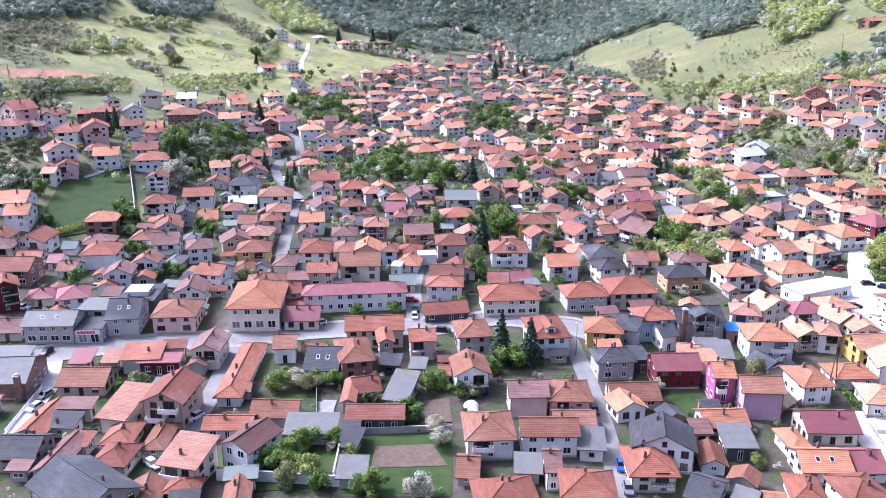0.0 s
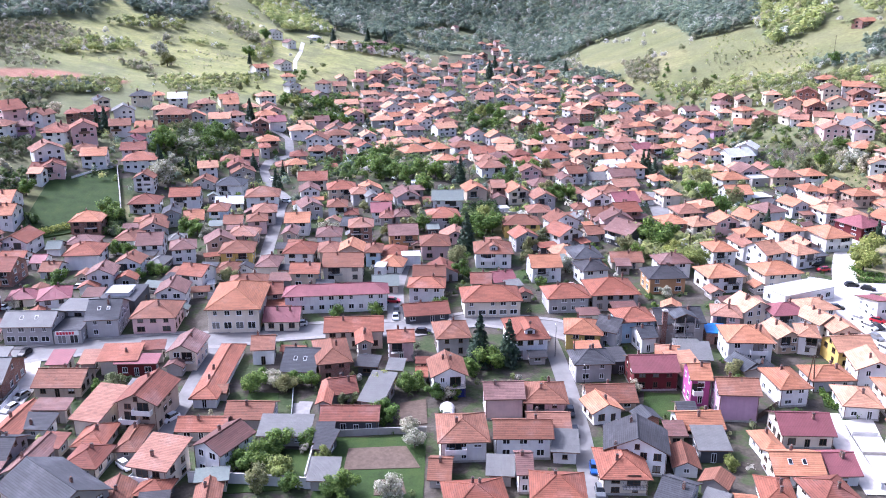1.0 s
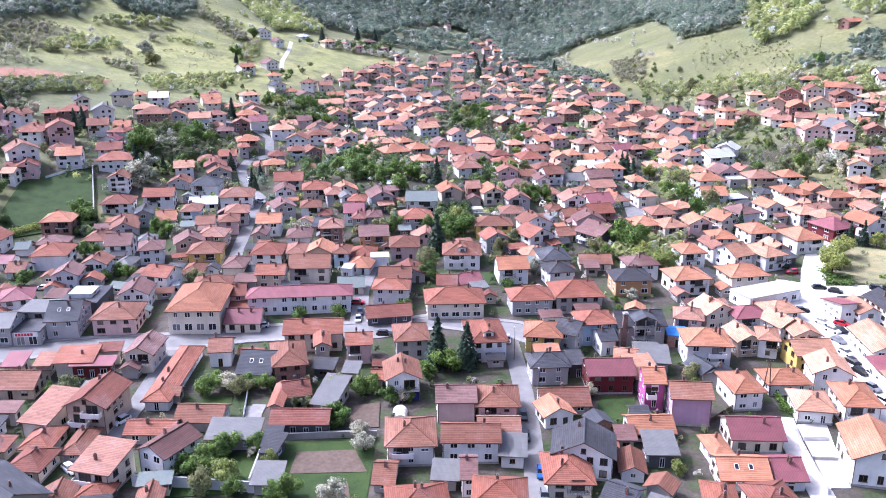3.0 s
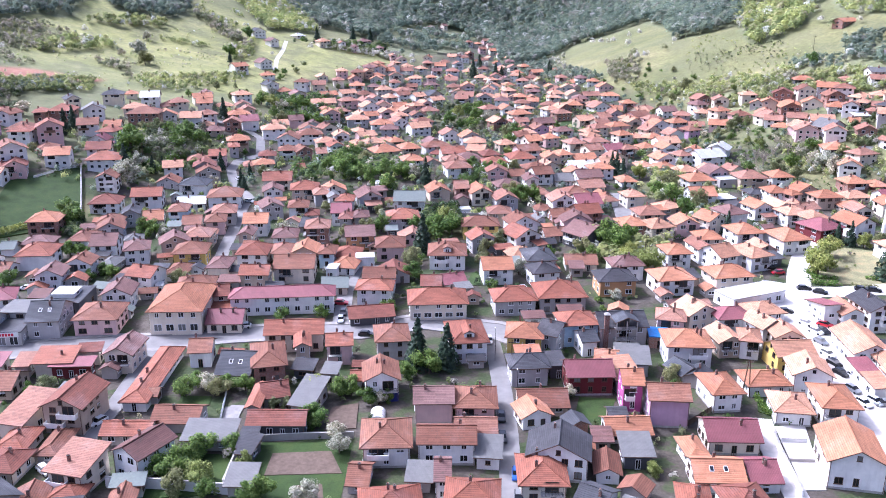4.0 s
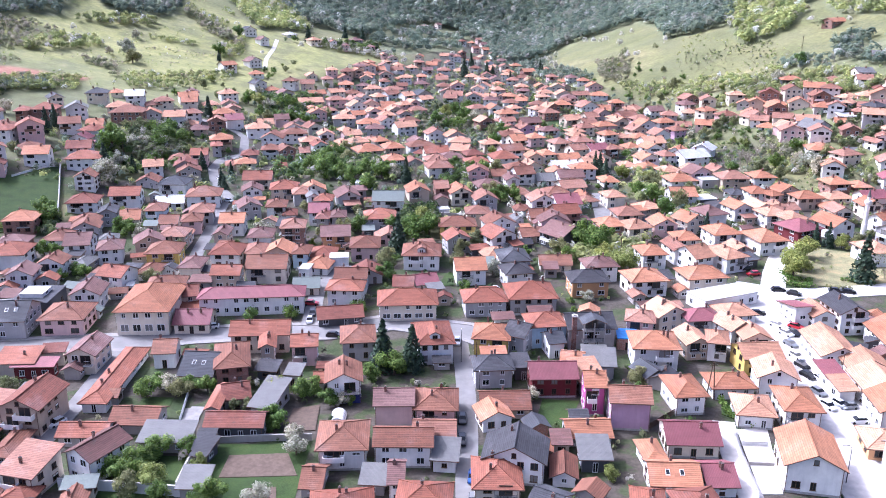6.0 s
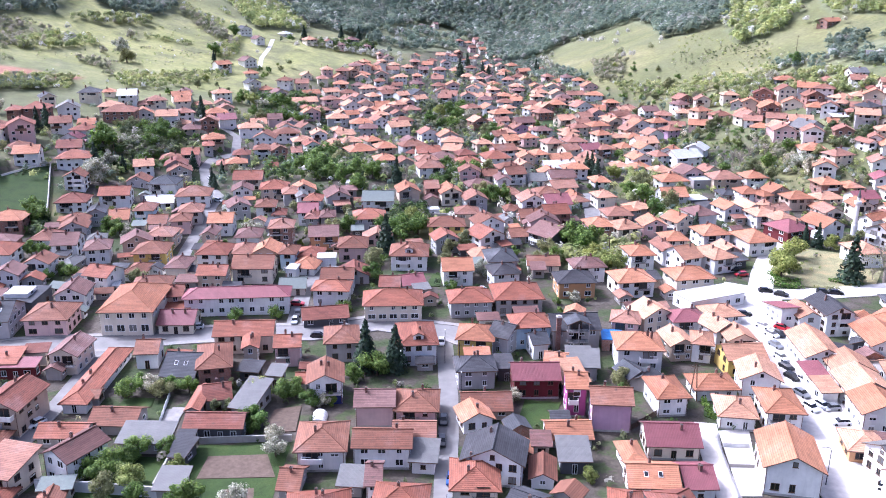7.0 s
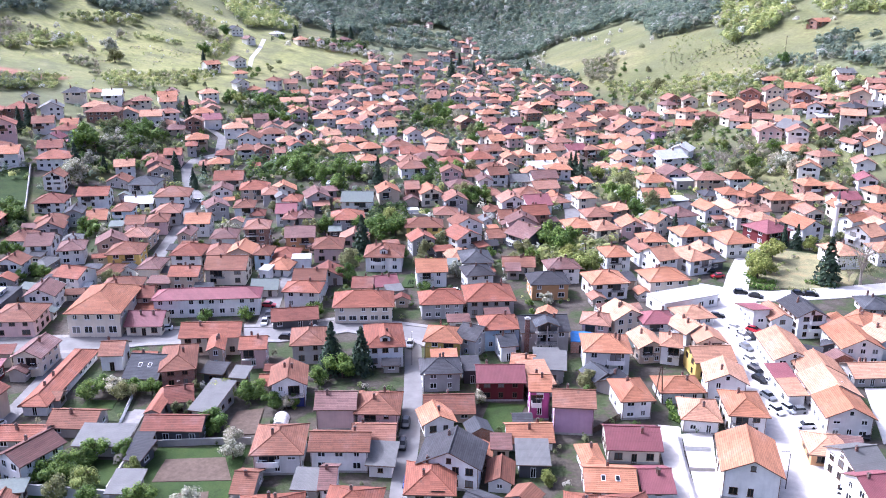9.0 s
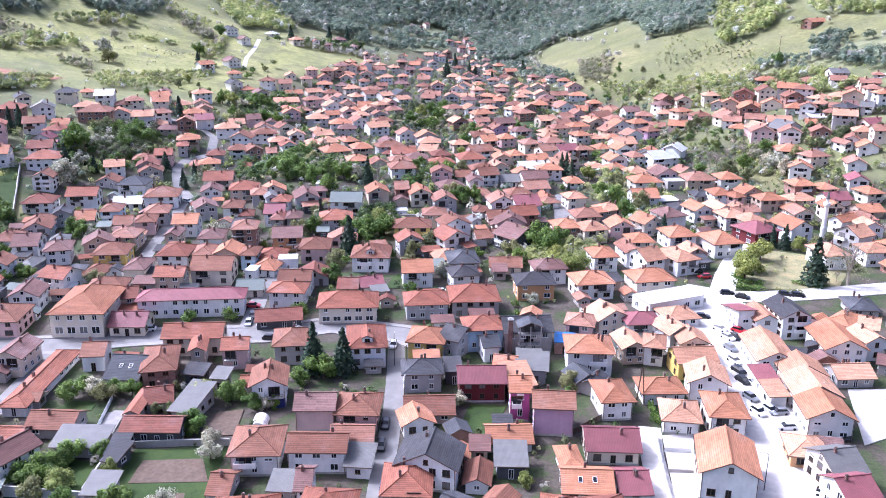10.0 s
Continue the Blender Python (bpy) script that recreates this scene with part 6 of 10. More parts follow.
house(151.8, 333.2, 6, 7.2, 9.0, 2, "h", "r", "w", 2)
house(146.0, 339.8, 7, 6.0, 8.0, 1, "h", "g", "g", 2)
house(156.0, 329.6, 26, 5.0, 8.0, 2, "h", "r", "p", 2)
house(93.3, 325.5, 12, 7.1, 8.0, 2, "h", "r", "c", 2)
house(136.9, 311.1, 17, 7.0, 9.0, 2, "G", "r", "w", 2)
house(145.2, 312.1, 12, 6.5, 10.0, 2, "G", "r", "w", 2)
house(133.3, 320.0, 11, 7.3, 9.0, 1, "h", "g", "w", 2)
house(129.8, 328.7, 12, 8.2, 8.0, 1, "f", "w", "n", 2, extra="c", h=3.2)
house(147.0, 302.7, 13, 8.8, 9.0, 2, "h", "l", "w", 2)
house(151.8, 296.8, 19, 7.9, 10.0, 2, "h", "l", "c", 2)
# by the square
house(126.4, 212.2, 4, 5.6, 9.0, 2, "G", "l", "w", 1, extra="c", h=4.2)
house(121.4, 214.3, 6, 4.2, 9.0, 2, "S", "p", "w", 1, extra="c", h=3.6)
house(132.6, 210.6, 5, 7.2, 11.0, 3, "G", "g", "w", 1, extra="B", h=6.2)
house(120.8, 191.0, -3, 8.5, 14.7, 2, "G", "l", "w", 1, extra="c", h=4.4)
house(121.8, 161.3, -5, 8.8, 9.0, 2, "G", "o", "w", 1, extra="c", h=4.8)
house(115.6, 178.1, 5, 3.9, 6.0, 1, "s", "p", "w", 1, extra="c", h=2.9)
house(115.4, 171.7, 5, 3.5, 5.0, 1, "s", "l", "w", 1, extra="cn", h=2.9)
house(123.2, 171.4, -3, 9.3, 9.8, 2, "G", "l", "w", 1, extra="ck", h=4.6)
house(124.5, 180.6, -4, 9.0, 7.6, 2, "G", "l", "w", 1, extra="c", h=4.4)
house(95.6, 141.3, -12, 9.6, 12.5, 2, "G", "o", "w", 1, extra="c", h=5.8, skip=0.3)
house(101.5, 162.1, -5, 7.0, 10.1, 2, "h", "o", "w", 1)
house(101.7, 175.3, -9, 8.0, 8.6, 2, "G", "l", "w", 1)
house(92.6, 162.4, -8, 7.0, 8.6, 1, "h", "l", "w", 1, h=3.4)
house(136.5, 182.7, 4, 8.4, 7.0, 1, "g", "l", "e", 1)
house(113.5, 149.9, -10, 6.3, 7.6, 1, "h", "l", "o", 1, extra="c", h=3.0)
house(115.7, 141.8, 12, 6.3, 8.6, 2, "g", "s", "w", 1)
house(114.7, 133.6, 11, 6.0, 7.0, 2, "g", "p", "w", 1)
house(139.4, 196.5, -2, 9.4, 13.0, 2, "G", "o", "w", 1, extra="c", h=4.5)
house(146.4, 207.6, -48, 5.0, 8.6, 2, "h", "r", "w", 2)
house(157.8, 223.5, -7, 7.1, 8.6, 1, "h", "g", "g", 2)
house(150.9, 204.4, -28, 4.4, 7.0, 2, "g", "r", "w", 2)
house(147.1, 197.1, 10, 5.4, 7.8, 2, "G", "r", "w", 1)
house(165.2, 262.4, 8, 8.1, 11.0, 2, "h", "l", "w", 2)
house(150.1, 285.8, 25, 10.5, 11.0, 2, "h", "p", "d", 2, extra="b")
house(164.2, 290.8, 21, 9.1, 11.0, 2, "G", "r", "w", 2)
house(152.4, 307.1, -65, 6.2, 11.0, 2, "G", "r", "w", 2)
house(185.4, 297.7, -60, 5.3, 9.0, 2, "G", "o", "w", 2)
house(176.1, 319.3, 2, 7.9, 8.0, 1, "h", "o", "t", 2)
house(103.6, 194.9, 1, 6.4, 6.9, 2, "G", "l", "c", 1)
house(105.8, 226.3, 24, 18.2, 8.0, 1, "f", "w", "w", 2, extra="c", h=3.4)
house(41.5, 142.2, -10, 10.8, 8.6, 2, "G", "g", "w", 1)
house(-4.4, 335.9, 1, 6.8, 6.0, 1, "f", "w", "w", 2, z=6.3, extra="c", h=2.5, what="shed")
house(83.2, 333.3, 18, 4.9, 7.0, 1, "G", "r", "c", 2)
house(83.4, 326.5, 20, 6.7, 7.0, 1, "h", "r", "w", 2)
house(-77.4, 319.4, 10, 10.1, 8.0, 1, "g", "w", "w", 2)
house(-84.6, 275.4, 18, 5.2, 6.0, 1, "h", "s", "e", 2)
house(-62.2, 232.1, 12, 2.0, 4.0, 1, "f", "w", "w", 2, extra="c", h=2.4, what="shed")
house(-11.7, 233.5, 4, 7.0, 6.9, 1, "g", "n", "e", 2)
house(-13.9, 245.6, -7, 3.1, 5.0, 1, "f", "w", "w", 2, extra="c", h=3.1)
house(-5.1, 256.1, 6, 5.7, 5.0, 1, "f", "w", "w", 2, extra="c", h=3.1)
house(27.0, 309.4, 10, 4.9, 4.0, 1, "f", "w", "w", 2, extra="c", h=2.5, what="shed")
house(56.7, 312.8, 8, 5.2, 7.0, 1, "h", "r", "w", 2)
house(63.0, 305.7, 10, 8.5, 8.0, 1, "g", "r", "k", 2)
house(71.5, 302.7, 14, 8.9, 9.0, 2, "g", "r", "k", 2)
house(54.1, 300.4, 20, 3.2, 5.0, 1, "G", "s", "w", 2)
# between them
house(46.6, 289.3, 16, 9.7, 8.3, 2, "G", "r", "w", 2)
house(188.4, 315.3, 1, 7.2, 7.8, 2, "G", "r", "c", 2, extra="b")
house(196.8, 309.2, -4, 9.6, 8.2, 1, "h", "r", "c", 2)
house(123.8, 268.3, 8, 7.1, 8.2, 1, "G", "l", "p", 2)
house(190.4, 269.6, -63, 9.2, 7.3, 2, "h", "o", "p", 2, extra="b")
house(184.8, 253.9, 8, 8.6, 9.0, 1, "G", "r", "k", 2)
house(74.6, 246.3, 7, 9.2, 7.5, 2, "h", "b", "w", 2, extra="b")
house(180.5, 264.6, 3, 8.3, 8.0, 2, "h", "l", "w", 2)
house(72.6, 337.5, 14, 9.2, 8.4, 1, "h", "r", "k", 2)
house(210.4, 249.7, 13, 8.3, 8.5, 2, "G", "r", "c", 2)
house(190.9, 290.7, -2, 7.0, 8.4, 2, "G", "r", "w", 2)
house(39.7, 300.9, 3, 7.8, 8.1, 2, "h", "r", "t", 2)
house(168.7, 325.7, 8, 9.9, 8.0, 2, "h", "r", "t", 2)
house(9.0, 278.6, 3, 9.0, 8.1, 1, "G", "r", "p", 2)
house(-92.1, 339.3, 5, 8.2, 8.0, 1, "G", "r", "g", 2)
house(182.0, 281.6, -63, 9.7, 7.5, 2, "G", "l", "g", 2)
house(214.0, 294.9, 12, 9.6, 7.4, 2, "h", "o", "w", 2)
house(-24.4, 331.6, 11, 8.9, 7.6, 1, "G", "o", "c", 2)
house(57.3, 283.1, 13, 7.4, 7.2, 1, "g", "r", "t", 2)
house(205.6, 262.7, -65, 9.7, 7.1, 2, "h", "r", "w", 2, extra="b")
house(-94.0, 280.6, 14, 8.3, 7.9, 2, "G", "r", "g", 2, extra="b")
house(-140.3, 257.7, 6, 8.6, 8.2, 2, "h", "r", "c", 2, extra="b")
house(107.4, 273.0, 5, 7.2, 8.5, 2, "h", "o", "c", 2)
house(-128.8, 253.0, 2, 7.2, 9.0, 1, "g", "r", "w", 2)
house(66.3, 291.7, 4, 9.7, 7.4, 2, "G", "r", "p", 2, extra="b")
house(-149.3, 238.4, 4, 8.0, 7.6, 2, "h", "r", "p", 2, extra="b")
house(-67.8, 265.9, 19, 8.8, 7.5, 2, "G", "b", "t", 2, extra="b")
house(62.3, 254.4, 0, 9.4, 7.2, 1, "g", "r", "c", 2)
house(202.9, 275.1, 7, 9.9, 8.4, 2, "g", "r", "k", 2)
house(203.5, 286.7, 6, 8.5, 7.5, 2, "h", "r", "c", 2, extra="b")
house(173.1, 306.5, 4, 7.0, 8.3, 2, "G", "r", "c", 2)
house(164.0, 335.3, 16, 8.6, 7.1, 2, "G", "r", "t", 2)
house(-89.7, 245.2, 2, 7.0, 7.1, 2, "G", "r", "w", 2)
house(41.7, 352.7, 3, 8.1, 7.8, 2, "G", "r", "p", 2)
house(124.4, 303.4, -70, 10.0, 8.5, 2, "h", "b", "w", 2)
house(103.9, 288.9, 6, 8.1, 8.2, 2, "G", "r", "p", 2, extra="b")
house(203.6, 238.8, 14, 9.5, 8.0, 1, "g", "b", "t", 2)
house(31.7, 271.4, 16, 7.4, 7.1, 2, "G", "r", "g", 2)
house(154.2, 316.0, 2, 9.8, 7.2, 1, "G", "l", "t", 2)
house(105.4, 318.2, 20, 8.7, 7.8, 1, "h", "l", "t", 2)
house(-146.7, 269.5, -3, 8.8, 7.1, 1, "G", "r", "p", 2)
house(44.0, 261.8, 17, 8.0, 8.9, 1, "h", "l", "t", 2)
house(4.9, 244.1, 8, 8.1, 8.8, 1, "G", "r", "g", 2)
# sheds and outbuildings
house(-75.5, 290.2, 6, 3.8, 3.6, 1, "s", "n", "c", 3, extra="c", h=2.2, what="shed")
house(-109.0, 152.5, 4, 4.4, 3.2, 1, "G", "b", "c", 3, extra="c", h=2.4, what="shed")
house(-56.5, 179.2, -2, 3.5, 3.1, 1, "G", "b", "e", 3, extra="c", h=2.6, what="shed")
house(82.1, 227.3, 10, 3.3, 4.3, 1, "G", "r", "e", 3, extra="c", h=2.4, what="shed")
house(39.0, 265.5, 17, 5.3, 2.9, 1, "s", "r", "n", 3, extra="c", h=2.6, what="shed")
house(57.1, 126.5, -9, 3.0, 2.5, 1, "g", "o", "e", 3, extra="c", h=2.6, what="shed")
house(-55.5, 246.9, -4, 4.5, 2.8, 1, "G", "g", "w", 3, extra="c", h=2.2, what="shed")
house(-1.8, 242.2, 8, 2.8, 4.0, 1, "s", "s", "e", 3, extra="c", h=2.5, what="shed")
house(-77.9, 231.9, -16, 4.6, 3.9, 1, "g", "n", "e", 3, extra="c", h=2.1, what="shed")
house(-59.8, 166.1, -6, 5.4, 4.1, 1, "s", "s", "t", 3, extra="c", h=2.7, what="shed")
house(54.1, 132.8, -32, 4.2, 4.0, 1, "G", "r", "e", 3, extra="c", h=2.6, what="shed")
house(1.5, 286.3, 7, 3.1, 3.6, 1, "s", "n", "n", 3, extra="c", h=2.2, what="shed")
house(152.7, 195.3, 10, 5.1, 3.4, 1, "s", "n", "k", 3, extra="c", h=2.3, what="shed")
house(-1.0, 317.9, 0, 3.2, 4.1, 1, "g", "r", "w", 3, extra="c", h=2.2, what="shed")
house(134.4, 292.9, -70, 2.7, 4.1, 1, "G", "b", "w", 3, extra="c", h=2.1, what="shed")
house(-34.6, 295.8, -10, 4.6, 2.6, 1, "G", "r", "c", 3, extra="c", h=2.5, what="shed")
house(27.4, 185.4, 4, 3.6, 2.9, 1, "g", "g", "e", 3, extra="c", h=2.3, what="shed")
house(-94.7, 159.1, 4, 2.7, 4.3, 1, "s", "r", "e", 3, extra="c", h=2.1, what="shed")
house(101.3, 297.8, 9, 4.5, 3.2, 1, "s", "g", "e", 3, extra="c", h=2.4, what="shed")
house(-34.5, 222.2, 10, 2.9, 2.9, 1, "s", "s", "t", 3, extra="c", h=2.1, what="shed")
house(133.3, 189.1, 4, 5.4, 3.1, 1, "G", "b", "k", 3, extra="c", h=2.6, what="shed")
house(-101.9, 168.2, 2, 2.9, 3.2, 1, "s", "s", "w", 3, extra="c", h=2.7, what="shed")
house(27.8, 224.5, 6, 3.5, 2.5, 1, "G", "r", "t", 3, extra="c", h=2.5, what="shed")
house(-92.0, 217.4, 20, 4.8, 2.5, 1, "g", "s", "k", 3, extra="c", h=2.7, what="shed")
house(-96.6, 230.1, 7, 4.7, 3.7, 1, "G", "r", "w", 3, extra="c", h=2.4, what="shed")
house(46.7, 155.9, 14, 3.8, 4.0, 1, "G", "g", "k", 3, extra="c", h=2.5, what="shed")
house(-43.8, 229.4, 7, 3.7, 4.0, 1, "g", "r", "n", 3, extra="c", h=2.1, what="shed")
house(135.1, 196.6, -27, 4.4, 3.5, 1, "G", "g", "n", 3, extra="c", h=2.3, what="shed")
house(142.4, 323.6, 11, 3.3, 2.5, 1, "g", "r", "e", 3, extra="c", h=2.5, what="shed")
house(159.9, 208.8, -28, 2.8, 2.9, 1, "s", "n", "e", 3, extra="c", h=2.2, what="shed")
house(128.7, 193.8, -27, 4.2, 2.9, 1, "g", "g", "c", 3, extra="c", h=2.5, what="shed")
house(62.8, 329.4, 12, 4.6, 2.8, 1, "g", "s", "t", 3, extra="c", h=2.3, what="shed")
house(-5.6, 326.8, 16, 4.7, 3.9, 1, "s", "r", "e", 3, extra="c", h=2.7, what="shed")
house(139.4, 208.2, -48, 4.4, 2.7, 1, "s", "b", "e", 3, extra="c", h=2.3, what="shed")
house(-110.0, 227.9, 13, 3.5, 4.4, 1, "G", "r", "c", 3, extra="c", h=2.3, what="shed")
house(51.7, 125.8, -32, 3.0, 3.9, 1, "s", "s", "e", 3, extra="c", h=2.2, what="shed")
house(62.4, 297.1, 4, 4.5, 3.8, 1, "G", "b", "e", 3, extra="c", h=2.2, what="shed")
house(-64.0, 227.8, 12, 4.4, 3.2, 1, "g", "r", "e", 3, extra="c", h=2.2, what="shed")
house(60.2, 247.9, 0, 3.5, 4.1, 1, "s", "r", "e", 3, extra="c", h=2.6, what="shed")
house(-66.2, 245.8, -4, 4.0, 2.7, 1, "s", "g", "e", 3, extra="c", h=2.4, what="shed")
house(-3.7, 270.2, 7, 2.7, 3.5, 1, "G", "b", "t", 3, extra="c", h=2.2, what="shed")
house(-74.0, 212.8, 4, 3.6, 2.8, 1, "g", "g", "n", 3, extra="c", h=2.6, what="shed")
house(50.9, 149.6, -1, 2.9, 3.6, 1, "s", "b", "t", 3, extra="c", h=2.3, what="shed")
house(141.3, 167.4, 4, 3.7, 4.0, 1, "g", "n", "t", 3, extra="c", h=2.4, what="shed")
house(26.6, 320.9, 9, 4.8, 3.9, 1, "G", "b", "t", 3, extra="c", h=2.5, what="shed")
house(77.2, 299.8, 14, 4.8, 2.8, 1, "s", "b", "n", 3, extra="c", h=2.2, what="shed")
house(56.3, 288.9, 13, 2.7, 3.7, 1, "s", "o", "e", 3, extra="c", h=2.2, what="shed")
house(10.4, 285.3, 3, 4.9, 2.6, 1, "g", "g", "w", 3, extra="c", h=2.6, what="shed")
house(-70.0, 145.1, -6, 3.7, 3.5, 1, "s", "r", "c", 3, extra="c", h=2.2, what="shed")
house(123.3, 257.8, 22, 5.2, 4.2, 1, "s", "g", "n", 3, extra="c", h=2.4, what="shed")
house(141.7, 212.8, -48, 3.2, 4.3, 1, "G", "r", "e", 3, extra="c", h=2.7, what="shed")
house(-47.0, 264.2, 0, 3.3, 3.4, 1, "s", "g", "t", 3, extra="c", h=2.5, what="shed")
house(104.4, 300.9, 9, 3.1, 4.1, 1, "G", "b", "k", 3, extra="c", h=2.6, what="shed")
house(-104.6, 288.2, 9, 4.9, 3.6, 1, "g", "b", "c", 3, extra="c", h=2.2, what="shed")
house(25.3, 230.6, 18, 3.7, 3.0, 1, "s", "s", "e", 3, extra="c", h=2.4, what="shed")
house(-43.5, 266.8, -0, 3.9, 3.4, 1, "s", "r", "e", 3, extra="c", h=2.7, what="shed")
house(101.2, 313.4, 20, 4.4, 3.9, 1, "s", "o", "e", 3, extra="c", h=2.2, what="shed")
house(0.6, 182.0, 0, 3.1, 2.5, 1, "g", "r", "t", 3, extra="c", h=2.3, what="shed")
house(-85.5, 140.7, -1, 5.5, 3.8, 1, "s", "s", "k", 3, extra="c", h=2.7, what="shed")
house(47.1, 147.4, -6, 3.0, 3.9, 1, "G", "o", "k", 3, extra="c", h=2.5, what="shed")
house(66.8, 215.1, -14, 4.3, 3.8, 1, "G", "o", "k", 3, extra="c", h=2.6, what="shed")
house(22.0, 270.9, 16, 4.1, 3.3, 1, "s", "r", "n", 3, extra="c", h=2.4, what="shed")
house(53.6, 212.3, 5, 5.5, 4.4, 1, "s", "b", "e", 3, extra="c", h=2.4, what="shed")
house(108.9, 285.1, 6, 3.4, 4.0, 1, "s", "g", "e", 3, extra="c", h=2.1, what="shed")
house(54.5, 274.5, 13, 4.1, 4.2, 1, "g", "g", "n", 3, extra="c", h=2.1, what="shed")
house(41.7, 306.8, 3, 5.3, 3.1, 1, "s", "s", "n", 3, extra="c", h=2.7, what="shed")
house(134.2, 280.8, 13, 2.6, 4.3, 1, "s", "b", "w", 3, extra="c", h=2.4, what="shed")
house(-104.5, 159.0, 4, 3.6, 2.5, 1, "G", "r", "w", 3, extra="c", h=2.5, what="shed")
house(-41.0, 243.0, -0, 5.4, 3.0, 1, "s", "g", "w", 3, extra="c", h=2.7, what="shed")
house(-97.6, 132.0, -1, 4.4, 4.2, 1, "g", "b", "k", 3, extra="c", h=2.4, what="shed")
house(55.8, 160.4, 3, 3.3, 2.9, 1, "g", "g", "t", 3, extra="c", h=2.2, what="shed")
house(-7.0, 312.5, 16, 5.0, 4.2, 1, "s", "r", "n", 3, extra="c", h=2.6, what="shed")
house(-12.2, 179.8, -8, 4.1, 3.6, 1, "s", "g", "n", 3, extra="c", h=2.3, what="shed")
house(-92.2, 222.5, 2, 4.1, 4.1, 1, "s", "b", "k", 3, extra="c", h=2.5, what="shed")
house(-26.1, 280.6, 5, 3.6, 3.4, 1, "G", "s", "t", 3, extra="c", h=2.3, what="shed")
house(-74.0, 239.7, -16, 3.7, 4.3, 1, "s", "r", "w", 3, extra="c", h=2.4, what="shed")
house(-60.0, 280.9, 0, 3.4, 2.5, 1, "s", "r", "w", 3, extra="c", h=2.2, what="shed")
house(52.5, 246.5, 13, 2.8, 3.2, 1, "s", "r", "e", 3, extra="c", h=2.6, what="shed")
house(-42.3, 234.6, -0, 5.5, 3.6, 1, "s", "b", "e", 3, extra="c", h=2.7, what="shed")
house(-57.4, 222.3, 7, 4.9, 3.9, 1, "g", "g", "w", 3, extra="c", h=2.4, what="shed")
house(-67.8, 284.8, 11, 3.8, 2.8, 1, "s", "b", "t", 3, extra="c", h=2.4, what="shed")
house(-90.9, 133.9, -1, 3.1, 3.7, 1, "G", "r", "e", 3, extra="c", h=2.5, what="shed")
house(-85.2, 325.0, 10, 3.6, 2.7, 1, "G", "n", "e", 3, extra="c", h=2.7, what="shed")
house(28.2, 165.8, -4, 3.9, 4.4, 1, "s", "r", "k", 3, extra="c", h=2.2, what="shed")
house(82.7, 220.4, 19, 3.7, 2.7, 1, "g", "b", "e", 3, extra="c", h=2.4, what="shed")
house(40.9, 252.5, 7, 4.3, 3.5, 1, "s", "n", "w", 3, extra="c", h=2.5, what="shed")
house(65.4, 326.5, 10, 4.9, 3.1, 1, "s", "s", "n", 3, extra="c", h=2.4, what="shed")
house(-66.5, 306.8, 10, 4.1, 3.3, 1, "G", "b", "n", 3, extra="c", h=2.4, what="shed")
house(158.5, 185.7, 10, 5.2, 2.6, 1, "s", "r", "t", 3, extra="c", h=2.1, what="shed")
house(110.7, 263.2, 22, 3.4, 2.7, 1, "g", "n", "k", 3, extra="c", h=2.1, what="shed")
house(119.2, 152.2, -10, 3.9, 2.5, 1, "g", "b", "n", 3, extra="c", h=2.6, what="shed")
house(43.3, 209.3, 6, 4.8, 2.8, 1, "s", "b", "w", 3, extra="c", h=2.5, what="shed")
house(-44.3, 167.7, -0, 4.7, 3.3, 1, "g", "r", "e", 3, extra="c", h=2.3, what="shed")
house(-102.7, 148.4, -4, 3.5, 4.1, 1, "s", "b", "n", 3, extra="c", h=2.6, what="shed")
house(-96.6, 209.9, 0, 2.9, 2.6, 1, "g", "n", "e", 3, extra="c", h=2.7, what="shed")
house(-69.2, 134.1, -6, 4.5, 3.2, 1, "s", "r", "c", 3, extra="c", h=2.6, what="shed")
house(-51.2, 318.0, 12, 3.2, 3.1, 1, "g", "r", "c", 3, extra="c", h=2.1, what="shed")
house(92.3, 240.3, 10, 5.0, 4.5, 1, "s", "g", "t", 3, extra="c", h=2.6, what="shed")
house(-87.8, 306.6, 11, 3.9, 3.9, 1, "g", "b", "e", 3, extra="c", h=2.3, what="shed")
house(-97.4, 145.7, -4, 4.0, 2.9, 1, "G", "r", "w", 3, extra="c", h=2.4, what="shed")
house(51.3, 270.8, 30, 3.2, 3.3, 1, "s", "r", "e", 3, extra="c", h=2.3, what="shed")
house(134.6, 210.3, 8, 4.6, 3.4, 1, "s", "r", "w", 3, extra="c", h=2.5, what="shed")
house(39.7, 186.7, 5, 5.0, 3.8, 1, "s", "o", "n", 3, extra="c", h=2.7, what="shed")
house(-68.5, 257.4, 19, 4.2, 2.4, 1, "g", "r", "e", 3, extra="c", h=2.5, what="shed")
house(40.5, 228.1, 6, 3.8, 3.3, 1, "s", "r", "e", 3, extra="c", h=2.1, what="shed")
house(89.6, 219.8, 19, 5.2, 3.3, 1, "g", "r", "e", 3, extra="c", h=2.3, what="shed")
house(148.0, 186.8, -27, 4.5, 3.7, 1, "s", "b", "e", 3, extra="c", h=2.4, what="shed")
house(-36.2, 133.0, 8, 4.8, 2.5, 1, "s", "n", "c", 3, extra="c", h=2.6, what="shed")
house(-87.9, 236.1, 7, 5.4, 4.1, 1, "G", "r", "e", 3, extra="c", h=2.7, what="shed")
house(-29.1, 233.1, -0, 4.6, 3.5, 1, "g", "g", "w", 3, extra="c", h=2.2, what="shed")
house(-39.5, 215.7, 10, 5.5, 3.5, 1, "s", "r", "c", 3, extra="c", h=2.3, what="shed")
